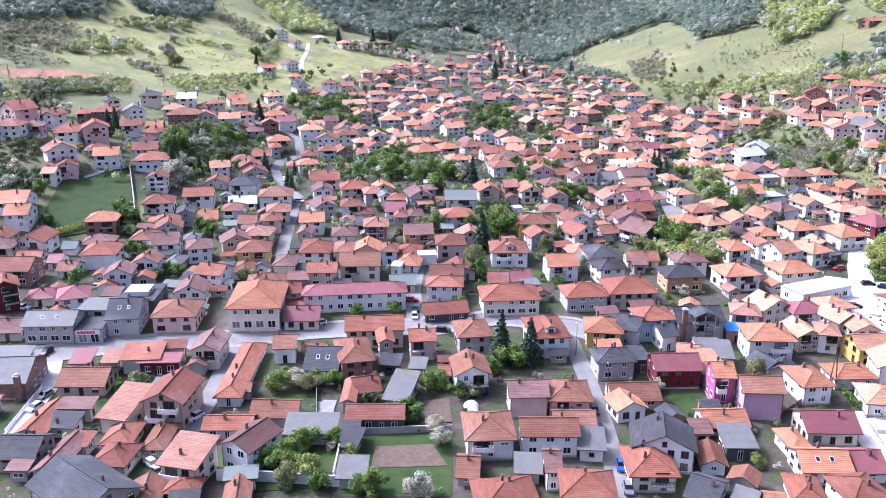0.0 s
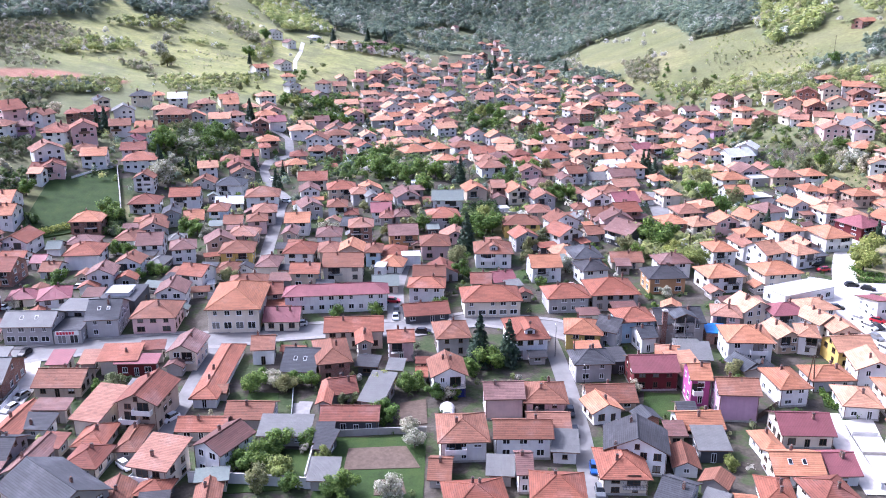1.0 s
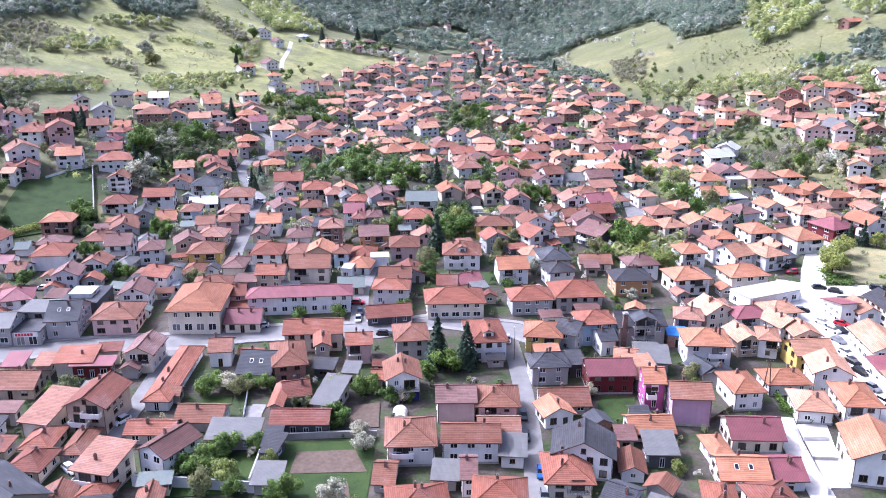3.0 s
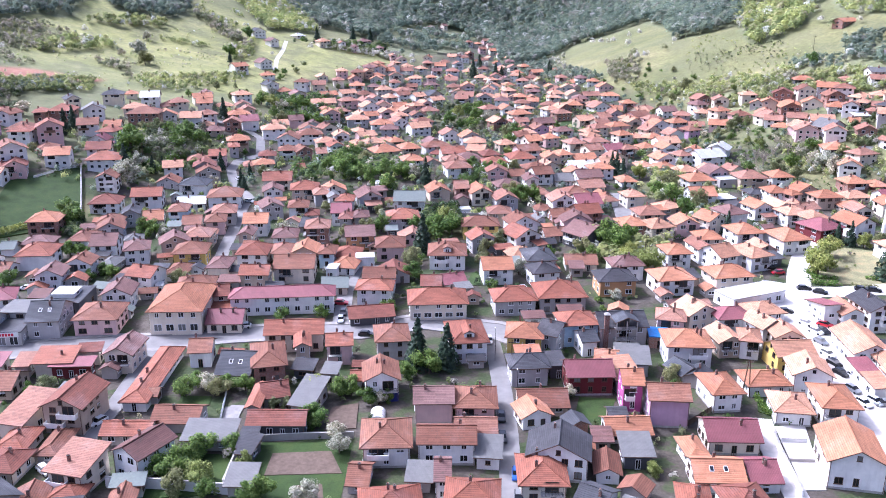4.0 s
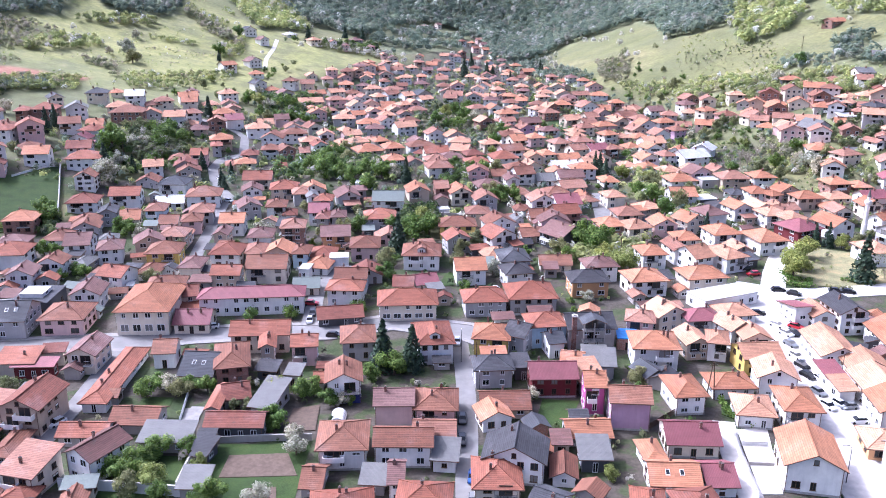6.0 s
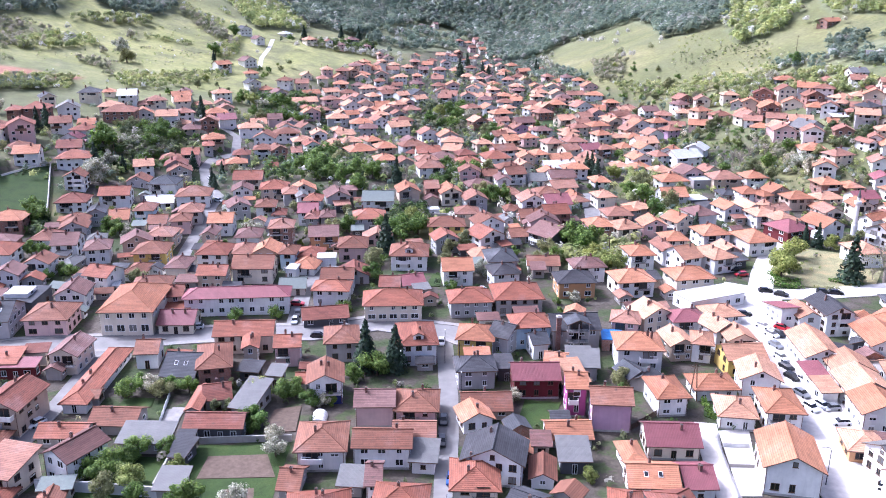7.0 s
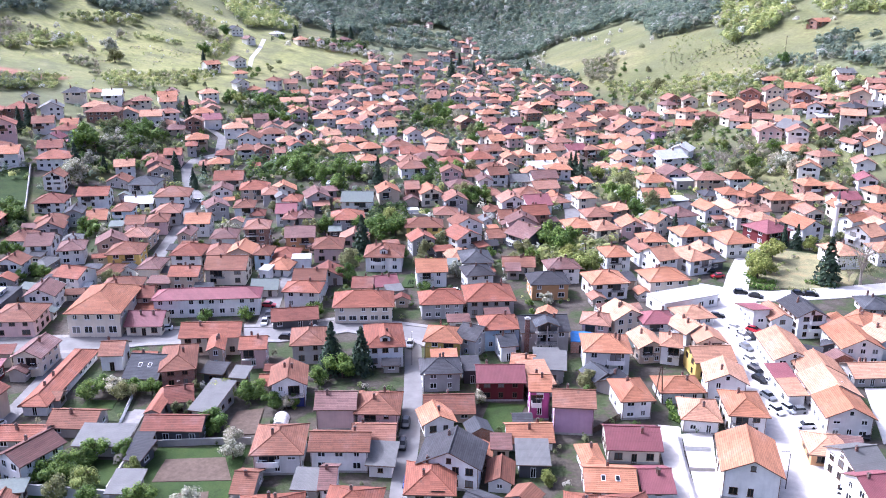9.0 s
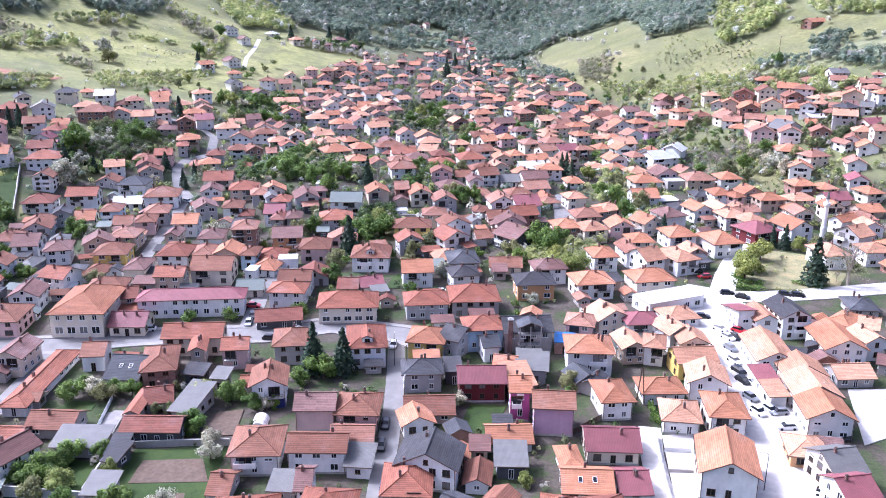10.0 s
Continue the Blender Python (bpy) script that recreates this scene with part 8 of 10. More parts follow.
far_house(62.7, 839.2, 18, 6.3, 9.0, 1, "G", "l", "c", 4)
far_house(-33.1, 692.8, 31, 5.8, 9.0, 2, "h", "r", "k", 4, z=15.8)
far_house(-20.3, 705.3, 20, 5.5, 8.0, 2, "h", "r", "c", 4)
far_house(5.4, 729.5, 6, 7.7, 9.0, 2, "h", "r", "t", 4)
far_house(19.6, 745.3, -3, 7.4, 10.0, 2, "h", "r", "c", 4, z=11.7)
far_house(31.1, 750.6, 13, 7.8, 8.0, 2, "G", "r", "w", 4)
far_house(47.2, 774.6, -4, 6.2, 9.0, 2, "G", "o", "w", 4)
far_house(67.7, 797.6, 8, 6.6, 10.0, 1, "G", "o", "w", 4)
far_house(78.8, 792.9, 4, 7.0, 8.0, 2, "h", "b", "p", 4)
far_house(-38.5, 667.0, -3, 7.8, 8.0, 2, "h", "b", "c", 4, z=15.3)
far_house(-30.0, 676.4, 0, 7.0, 10.0, 2, "G", "r", "c", 4)
far_house(-20.9, 690.7, 15, 7.4, 10.0, 2, "G", "r", "w", 4)
far_house(-10.6, 701.0, 21, 7.4, 10.0, 2, "h", "l", "c", 4)
far_house(0.5, 702.8, 20, 7.5, 9.0, 2, "h", "l", "c", 4)
far_house(16.1, 738.0, -5, 8.8, 10.0, 1, "g", "o", "w", 4, z=11.8)
far_house(52.4, 736.2, -9, 7.3, 9.0, 2, "h", "r", "c", 4)
far_house(69.7, 763.9, -10, 9.6, 8.0, 1, "h", "l", "w", 4)
far_house(78.5, 749.1, 9, 7.7, 8.0, 2, "G", "r", "c", 4)
far_house(88.1, 751.3, 14, 8.5, 9.0, 2, "h", "r", "k", 4)
far_house(-56.3, 640.0, 15, 7.5, 9.0, 2, "h", "l", "p", 4)
far_house(-45.4, 645.8, 7, 8.7, 10.0, 2, "h", "r", "t", 4)
far_house(-38.6, 653.1, 20, 6.7, 9.0, 2, "G", "o", "t", 4)
far_house(-24.9, 681.4, 22, 8.6, 10.0, 1, "g", "o", "c", 4)
far_house(-11.9, 694.1, 17, 10.0, 9.0, 1, "g", "r", "w", 4)
far_house(13.0, 704.2, 6, 7.4, 8.0, 2, "g", "b", "w", 4)
far_house(26.2, 714.1, 2, 9.8, 10.0, 2, "h", "r", "w", 4)
far_house(39.5, 733.9, 14, 8.1, 9.0, 1, "h", "l", "c", 4)
far_house(54.9, 746.6, 3, 6.5, 10.0, 1, "G", "r", "w", 4)
far_house(66.0, 714.8, 9, 9.2, 9.0, 2, "G", "o", "c", 4)
far_house(79.3, 710.0, 11, 7.8, 10.0, 2, "h", "o", "p", 4)
far_house(94.6, 710.4, 21, 9.6, 8.0, 2, "g", "o", "k", 4, z=7.4)
far_house(111.5, 719.6, 9, 9.8, 9.0, 1, "h", "o", "w", 4, z=9.9)
far_house(-68.8, 622.9, 18, 6.9, 10.0, 1, "G", "r", "c", 4, z=15.5)
far_house(-31.4, 657.1, 14, 9.6, 10.0, 1, "h", "o", "w", 4)
far_house(-17.4, 656.8, 6, 9.4, 8.0, 2, "G", "r", "c", 4, z=10.2)
far_house(-2.7, 660.2, 2, 9.0, 8.0, 2, "h", "r", "w", 4, z=8.0)
far_house(9.2, 674.5, 6, 6.6, 8.0, 2, "h", "o", "p", 4)
far_house(23.3, 696.7, 0, 6.4, 9.0, 1, "G", "r", "w", 4)
far_house(48.1, 682.7, -5, 8.0, 10.0, 2, "h", "l", "t", 4)
far_house(60.5, 690.6, 0, 7.7, 10.0, 2, "G", "r", "c", 4)
far_house(76.1, 693.9, -9, 6.8, 9.0, 2, "h", "l", "w", 4)
far_house(90.2, 695.7, 2, 10.1, 8.0, 1, "h", "r", "w", 4, z=6.8)
far_house(109.8, 668.4, 13, 7.1, 8.0, 2, "h", "r", "p", 4, z=8.2)
far_house(121.8, 648.7, 10, 7.5, 9.0, 2, "h", "b", "w", 4, z=10.0)
far_house(-75.4, 576.4, -11, 8.5, 8.0, 2, "h", "r", "w", 4, z=15.1)
far_house(-55.8, 612.9, 12, 7.1, 9.0, 2, "h", "r", "c", 4)
far_house(-46.6, 635.0, 18, 8.9, 9.0, 1, "G", "r", "p", 4)
far_house(-31.7, 646.1, 6, 8.8, 10.0, 1, "G", "r", "c", 4)
far_house(-17.3, 636.6, 10, 6.7, 9.0, 2, "h", "r", "w", 4)
far_house(-6.1, 665.9, 20, 7.4, 8.0, 1, "h", "o", "c", 4)
far_house(24.8, 682.0, 2, 8.9, 10.0, 1, "g", "r", "c", 4)
far_house(55.3, 667.5, 12, 9.1, 8.0, 2, "h", "r", "k", 4)
far_house(66.7, 668.2, 9, 8.5, 8.0, 2, "G", "b", "c", 4)
far_house(79.0, 662.3, -11, 8.2, 9.0, 2, "h", "r", "c", 4)
far_house(93.8, 676.5, 6, 9.0, 10.0, 1, "G", "r", "t", 4, z=6.6)
far_house(116.8, 654.0, -9, 8.4, 9.0, 1, "h", "o", "c", 4, z=8.6)
far_house(127.3, 628.3, -7, 7.6, 8.0, 2, "h", "r", "w", 4, z=10.1)
far_house(-65.2, 581.7, 9, 8.5, 9.0, 2, "g", "r", "c", 4, z=12.8)
far_house(-41.8, 604.3, 3, 9.3, 10.0, 2, "h", "r", "w", 4, z=9.5)
far_house(-30.6, 610.3, -13, 7.4, 8.0, 2, "h", "b", "c", 4, z=7.9)
far_house(-4.4, 640.5, 2, 7.1, 8.0, 1, "g", "r", "p", 4)
far_house(9.4, 654.7, 14, 10.2, 9.0, 1, "h", "b", "p", 4)
far_house(26.1, 628.7, -8, 8.6, 10.0, 2, "h", "r", "t", 4)
far_house(36.5, 633.1, 4, 9.1, 10.0, 2, "G", "o", "p", 4)
far_house(56.1, 646.0, -11, 9.7, 9.0, 1, "G", "l", "w", 4)
far_house(67.0, 639.7, 13, 7.5, 10.0, 2, "h", "o", "c", 4)
far_house(82.7, 626.8, 12, 8.2, 9.0, 2, "h", "l", "k", 4)
far_house(98.2, 644.2, 2, 7.6, 10.0, 1, "G", "o", "t", 4, z=6.2)
far_house(108.3, 620.9, -2, 10.0, 8.0, 2, "G", "l", "c", 4, z=6.2)
far_house(131.9, 606.8, 8, 10.2, 8.0, 2, "G", "o", "p", 4, z=8.8)
far_house(50.7, 615.6, -8, 7.9, 9.0, 2, "G", "r", "w", 4)
far_house(65.0, 611.5, 14, 8.0, 9.0, 2, "h", "r", "p", 4)
far_house(82.7, 606.9, -8, 7.3, 8.0, 2, "h", "b", "c", 4)
far_house(101.7, 624.1, 6, 11.2, 9.0, 1, "G", "r", "w", 4, z=5.9)
far_house(114.5, 626.2, 7, 11.3, 9.0, 1, "G", "b", "t", 4, z=7.0)
far_house(34.0, 585.1, -6, 10.5, 10.0, 2, "g", "r", "w", 4)
far_house(47.4, 601.8, -5, 9.3, 9.0, 1, "h", "r", "w", 4)
far_house(70.9, 583.0, -11, 7.4, 9.0, 2, "h", "o", "k", 4)
far_house(96.6, 596.5, 5, 9.8, 9.0, 2, "h", "r", "w", 4)
far_house(108.0, 588.4, 5, 10.9, 10.0, 2, "G", "r", "c", 4)
far_house(119.0, 586.7, 11, 11.3, 8.0, 2, "g", "r", "c", 4, z=5.6)
far_house(131.2, 580.2, -4, 10.7, 8.0, 2, "h", "o", "w", 4, z=6.3)
far_house(31.3, 573.5, -8, 8.1, 9.0, 2, "g", "r", "t", 4)
far_house(50.6, 594.8, 4, 11.2, 9.0, 1, "h", "r", "w", 4)
far_house(79.2, 587.4, 0, 8.7, 8.0, 1, "G", "o", "k", 4)
far_house(109.8, 573.8, -2, 8.8, 10.0, 2, "h", "b", "c", 4)
far_house(69.8, 555.7, 1, 8.9, 8.0, 2, "h", "r", "w", 3)
far_house(86.6, 548.1, -7, 9.7, 8.0, 2, "h", "r", "t", 3)
far_house(102.4, 549.5, 4, 9.6, 10.0, 2, "h", "o", "t", 3)
far_house(127.6, 540.4, -8, 7.7, 10.0, 1, "g", "o", "w", 3)
far_house(145.7, 538.2, 1, 11.5, 9.0, 1, "h", "r", "c", 3, z=6.0)
far_house(45.1, 926.8, 18, 6.4, 8.0, 2, "h", "r", "w", 4)
far_house(54.7, 926.7, 18, 6.4, 8.0, 2, "h", "r", "c", 4)
far_house(63.8, 961.9, 20, 6.1, 8.0, 2, "g", "r", "p", 4)
far_house(67.3, 927.0, 17, 6.4, 8.0, 2, "g", "b", "c", 4)
far_house(75.3, 942.2, 19, 6.0, 8.0, 2, "G", "r", "p", 4)
far_house(57.5, 888.0, 15, 6.6, 8.0, 2, "g", "r", "p", 4)
far_house(67.4, 881.7, 15, 6.5, 8.0, 2, "g", "r", "c", 4)
far_house(43.3, 835.0, 15, 6.0, 8.0, 2, "G", "r", "k", 4)
far_house(74.0, 848.1, 13, 6.8, 8.0, 2, "h", "r", "w", 4)
far_house(80.0, 818.7, 13, 6.5, 8.0, 2, "G", "r", "w", 4)
far_house(32.9, 804.2, 14, 5.7, 8.0, 2, "h", "b", "w", 4)
far_house(4.4, 987.8, 30, 5.3, 8.0, 2, "G", "b", "w", 4, z=26.4)
far_house(12.6, 986.2, 29, 5.2, 8.0, 2, "h", "b", "w", 4)
far_house(18.3, 1015.0, 33, 5.0, 8.0, 2, "g", "b", "c", 4, z=26.2)
far_house(-72.6, 851.5, 28, 4.6, 8.0, 2, "G", "r", "w", 4)
far_house(-67.2, 739.9, 19, 4.6, 8.0, 2, "G", "r", "w", 4)
far_house(-36.3, 753.1, 17, 4.7, 8.0, 2, "h", "b", "p", 4)
far_house(-23.9, 730.9, 16, 4.5, 8.0, 2, "G", "r", "p", 4)
far_house(-56.4, 736.2, 18, 4.5, 8.0, 2, "h", "b", "p", 4)
far_house(64.4, 421.8, 28, 7.6, 8.0, 1, "h", "l", "c", 3)
far_house(-30.9, 519.7, 26, 8.8, 7.4, 1, "G", "r", "p", 3)
far_house(-144.5, 350.7, 20, 8.2, 8.8, 1, "h", "r", "p", 3)
far_house(13.3, 440.5, 18, 7.6, 8.5, 1, "G", "b", "t", 3)
far_house(77.1, 371.5, 4, 7.4, 8.2, 1, "G", "r", "c", 2)
far_house(-7.1, 505.8, 14, 8.3, 8.8, 2, "h", "r", "w", 3, extra="b")
far_house(63.3, 488.2, 13, 7.4, 7.1, 2, "g", "r", "w", 3, extra="b")
far_house(139.5, 492.7, 20, 9.7, 7.7, 2, "h", "r", "p", 3)
far_house(-10.4, 464.2, 4, 8.7, 8.2, 2, "h", "b", "g", 3, extra="b")
far_house(-9.7, 556.7, 12, 8.7, 7.6, 1, "g", "r", "c", 3)
far_house(97.6, 457.9, 24, 7.8, 7.7, 2, "h", "r", "t", 3)
far_house(6.6, 552.1, 31, 7.1, 8.1, 2, "G", "l", "p", 3)
far_house(126.6, 487.4, 19, 8.3, 8.1, 2, "G", "r", "t", 3)
far_house(64.1, 434.5, 23, 7.4, 8.8, 2, "g", "o", "c", 3, extra="b")
far_house(69.3, 393.7, 7, 7.0, 8.4, 2, "G", "o", "t", 3)
far_house(57.9, 578.1, -8, 7.6, 8.2, 2, "g", "r", "w", 3)
far_house(93.1, 580.0, 7, 8.0, 8.3, 2, "h", "l", "c", 3)
far_house(70.3, 533.6, 23, 7.3, 8.2, 2, "h", "r", "w", 3, extra="b")
far_house(88.6, 371.6, 7, 10.0, 7.7, 2, "h", "o", "w", 2)
far_house(128.9, 417.1, 18, 8.0, 8.8, 2, "G", "o", "w", 3, extra="b")
far_house(203.2, 318.1, 9, 9.2, 8.0, 1, "g", "o", "t", 2)
far_house(140.6, 449.7, 20, 9.2, 7.7, 2, "G", "r", "w", 3, extra="b")
far_house(-26.6, 566.6, 32, 8.4, 7.7, 2, "G", "r", "w", 3)
far_house(93.4, 537.1, 26, 9.6, 8.6, 2, "G", "r", "k", 3, extra="b")
far_house(35.6, 408.8, -17, 8.3, 8.8, 2, "g", "l", "c", 3)
far_house(137.5, 518.2, 26, 7.2, 8.8, 2, "g", "r", "t", 3)
far_house(-44.0, 461.0, 33, 8.1, 8.1, 2, "G", "r", "c", 3, extra="b")
far_house(111.1, 424.8, 20, 9.5, 7.4, 1, "h", "r", "c", 3)
far_house(83.7, 460.7, 19, 9.3, 7.3, 2, "h", "b", "w", 3)
far_house(117.2, 563.8, 3, 8.8, 8.5, 1, "h", "r", "p", 3)
far_house(168.1, 502.5, 24, 8.1, 8.1, 2, "h", "b", "w", 3)
far_house(192.3, 489.9, -2, 8.3, 7.2, 2, "h", "r", "c", 3, extra="b")
far_house(172.8, 477.6, 28, 8.8, 7.5, 2, "h", "r", "c", 3, extra="b")
far_house(-31.4, 556.8, 31, 8.8, 8.2, 2, "G", "r", "w", 3, extra="b")
far_house(57.6, 566.4, -7, 8.6, 8.6, 2, "h", "b", "w", 3)
far_house(41.8, 386.4, 6, 7.3, 8.1, 1, "h", "r", "c", 3)
far_house(-17.1, 575.5, 28, 8.0, 9.0, 2, "h", "r", "g", 3)
far_house(66.8, 382.9, 17, 9.3, 7.9, 1, "G", "l", "c", 3)
far_house(50.1, 425.1, 17, 7.9, 7.9, 2, "h", "l", "t", 3, extra="b")
far_house(121.2, 513.7, 23, 9.0, 7.1, 2, "G", "r", "g", 3, extra="b")
far_house(-9.5, 587.8, 35, 9.4, 8.4, 2, "g", "r", "w", 3)
far_house(96.4, 446.7, 20, 7.6, 7.6, 2, "h", "r", "p", 3)
far_house(77.7, 563.4, -9, 7.0, 7.3, 2, "g", "r", "g", 3)
far_house(-53.4, 453.1, 19, 7.6, 7.4, 2, "G", "r", "w", 3, extra="b")
far_house(-130.9, 382.7, -6, 7.3, 8.9, 2, "h", "r", "w", 3)
far_house(-93.2, 479.8, 20, 7.2, 7.3, 2, "G", "r", "c", 3)
far_house(30.1, 384.6, 10, 9.7, 8.1, 2, "h", "b", "c", 3, extra="b")
far_house(32.8, 443.6, 16, 9.7, 7.8, 2, "G", "r", "g", 3, extra="b")
far_house(197.1, 368.2, -17, 8.6, 8.1, 2, "G", "r", "w", 3)
far_house(29.0, 599.9, -3, 8.2, 7.2, 2, "G", "r", "c", 3)
far_house(13.4, 374.8, 19, 8.3, 7.2, 1, "G", "r", "g", 2)
far_house(-19.2, 542.9, 10, 8.8, 8.0, 2, "G", "r", "c", 3, extra="b")
far_house(-24.4, 505.0, 29, 7.5, 7.4, 2, "g", "o", "g", 3, extra="b")
far_house(150.0, 379.1, 20, 8.6, 7.3, 1, "G", "r", "c", 3)
far_house(136.5, 547.6, 5, 8.6, 7.2, 2, "h", "o", "p", 3)
far_house(59.3, 445.9, 19, 7.1, 7.6, 2, "g", "r", "w", 3)
far_house(-121.3, 433.5, 19, 9.3, 7.5, 1, "G", "o", "g", 3)
far_house(-103.3, 479.8, 24, 7.7, 8.5, 1, "h", "l", "c", 3)
far_house(-3.5, 522.4, 23, 9.0, 8.5, 2, "G", "l", "t", 3, extra="b")
far_house(-88.6, 435.6, 9, 8.1, 7.4, 2, "G", "r", "k", 3, extra="b")
far_house(58.0, 532.1, 20, 8.8, 9.0, 2, "G", "o", "w", 3)
far_house(-22.9, 456.9, 29, 9.3, 7.6, 1, "g", "r", "p", 3)
far_house(-88.6, 469.8, 19, 7.5, 8.1, 2, "G", "r", "t", 3, extra="b")
far_house(-53.7, 474.4, 11, 7.9, 7.5, 1, "G", "b", "g", 3)
far_house(-62.1, 469.1, 16, 7.2, 8.1, 2, "g", "b", "p", 3, extra="b")
far_house(-29.9, 546.5, 29, 9.8, 7.4, 1, "G", "o", "c", 3)
far_house(-34.5, 444.3, 16, 7.2, 8.8, 2, "G", "r", "w", 3)
far_house(179.3, 497.3, -7, 8.1, 8.2, 2, "G", "r", "c", 3)
far_house(-16.1, 517.2, 27, 7.6, 7.0, 2, "G", "r", "p", 3, extra="b")
far_house(139.2, 380.4, 5, 7.0, 8.1, 1, "G", "l", "c", 3)
far_house(63.6, 454.2, 13, 8.4, 7.8, 2, "h", "l", "w", 3)
far_house(172.1, 512.0, 18, 9.8, 7.5, 2, "G", "r", "k", 3)
far_house(80.9, 471.9, 20, 7.1, 7.4, 1, "G", "r", "c", 3)
far_house(112.5, 503.9, 23, 7.6, 8.9, 2, "g", "r", "t", 3)
far_house(13.7, 566.9, 35, 8.9, 7.9, 2, "g", "r", "w", 3)
far_house(108.2, 484.7, 24, 8.1, 7.9, 2, "g", "r", "t", 3)
far_house(99.6, 393.9, 18, 8.3, 8.6, 2, "G", "r", "c", 3)
far_house(59.2, 366.6, 12, 9.7, 7.8, 2, "h", "r", "g", 2)
far_house(-60.2, 371.4, 14, 7.9, 7.5, 2, "h", "o", "c", 2)
far_house(46.9, 578.6, -3, 9.0, 7.2, 2, "G", "r", "g", 3)
far_house(105.8, 563.7, -7, 7.4, 7.2, 2, "h", "r", "p", 3, extra="b")
far_house(142.6, 418.8, -31, 8.1, 8.5, 1, "G", "o", "w", 3)
far_house(-69.4, 461.0, 18, 7.6, 8.7, 1, "g", "l", "c", 3)
far_house(-93.7, 350.8, 17, 7.3, 7.6, 2, "g", "l", "w", 2, extra="b")
far_house(205.5, 375.9, 20, 9.8, 8.3, 2, "h", "r", "c", 3)
far_house(68.3, 595.1, -13, 7.6, 7.8, 1, "G", "r", "p", 3)
far_house(167.5, 491.9, -7, 7.0, 8.9, 1, "h", "r", "g", 3)
far_house(3.3, 509.2, 16, 7.2, 8.1, 2, "G", "r", "g", 3, extra="b")
far_house(155.7, 490.1, -11, 8.5, 8.7, 2, "h", "r", "g", 3)
far_house(-115.4, 478.4, 26, 9.7, 7.6, 2, "g", "r", "c", 3)
far_house(126.8, 498.1, 23, 7.4, 8.6, 2, "h", "r", "t", 3, extra="b")
far_house(-47.0, 500.8, 17, 9.7, 8.0, 2, "G", "r", "p", 3, extra="b")
far_house(228.3, 450.6, -23, 9.1, 7.7, 2, "h", "r", "w", 3)
far_house(204.7, 471.5, -21, 10.0, 8.5, 2, "G", "q", "k", 3)
far_house(223.4, 460.0, -20, 9.8, 8.7, 2, "g", "o", "g", 3)
far_house(214.4, 466.3, -3, 9.1, 7.7, 2, "G", "r", "c", 3)
far_house(195.8, 465.7, -19, 7.1, 8.0, 2, "G", "r", "t", 3)
far_house(249.5, 421.6, -6, 7.0, 8.0, 2, "h", "r", "w", 3)
far_house(220.7, 445.6, -1, 8.9, 8.2, 2, "G", "r", "k", 3)
far_house(229.4, 403.6, -21, 9.9, 8.5, 2, "g", "r", "g", 3)
far_house(220.8, 425.0, -23, 7.3, 7.1, 2, "G", "r", "w", 3)
far_house(193.4, 475.8, -24, 7.5, 7.9, 1, "G", "o", "g", 3)
far_house(243.2, 427.2, -21, 9.9, 7.6, 1, "G", "r", "t", 3)
far_house(251.6, 430.8, -12, 8.8, 7.1, 2, "g", "r", "t", 3)
far_house(235.9, 379.5, -8, 8.8, 7.8, 2, "g", "r", "c", 3)
far_house(200.1, 448.4, -8, 9.9, 8.3, 2, "G", "o", "k", 3)
far_house(250.7, 411.9, 1, 8.8, 7.3, 2, "h", "r", "w", 3)
tagged(new("far_houses", FAR.mesh("far_houses", *FAR_MATS)), "red-roofed houses crowded along the far valley floor", "houses", kind="stuff")

# ---- fences, cars, poles ----
fence(-25.6, 152.4, -28.1, 170.6, 1.3, FRAME_WHITE, "white picket fence beside a path")
fence(7.5, 152.4, 13.3, 153.1, 1.5, WOOD, "dark wooden garden fence")
fence(-87.8, 151.3, -89.1, 170.6, 1.3, FRAME_WHITE, "pale fence along a lane")
fence(70.0, 157.6, 81.3, 167.9, 1.4, WOOD, "dark board fence by the lawn")
hedge("hedge", [(88.2, 169.5), (88.1, 163.4), (91.6, 158.1)], 1.2, 1.6, LEAF, "clipped green hedge round a lawn", 4)
hedge("hedge", [(129.8, 242.9), (131.8, 239.8), (137.0, 238.6)], 2.5, 1.6, LEAF, "clipped green hedge at the park corner", 5)
hedge("hedge", [(140.7, 238.2), (147.3, 236.1)], 2.0, 1.2, LEAF_OLIVE, "low green hedge in the park", 6)
hedge("hedge", [(-135.7, 273.5), (-125.4, 285.8)], 2.0, 2.4, LEAF_YOUNG, "wild green hedge below the field", 7)
car(115.0, 166.9, 5, "g")
car(114.4, 160.8, 2, "w")
car(125.3, 235.7, 175, "k")
car(128.8, 232.7, 150, "k")
car(121.3, 253.5, 10, "k")
car(122.6, 249.1, 10, "r")
car(141.9, 235.2, 165, "k")
car(145.2, 234.4, 165, "k")
car(112.7, 137.4, 150, "w")
car(125.4, 157.5, 60, "k")
car(31.9, 160.4, 88, "k")
car(31.6, 152.2, 88, "k")
car(33.4, 139.3, 86, "b")
car(33.2, 131.9, 86, "g")
car(31.2, 198.5, 88, "w")
car(113.3, 218.2, 175, "k")
car(0.0, 201.9, 175, "k")
car(18.1, 214.4, 5, "w")
car(-51.4, 157.7, 60, "w")
car(-86.8, 167.0, 70, "g")
car(-86.5, 161.5, 70, "w")
car(-7.6, 216.0, 95, "k")
car(-7.6, 211.2, 95, "s")
car(-8.9, 223.0, 175, "r")
car(-96.2, 188.8, 80, "k")
car(-68.1, 356.5, 120, "w")
car(-56.6, 325.1, 150, "s")
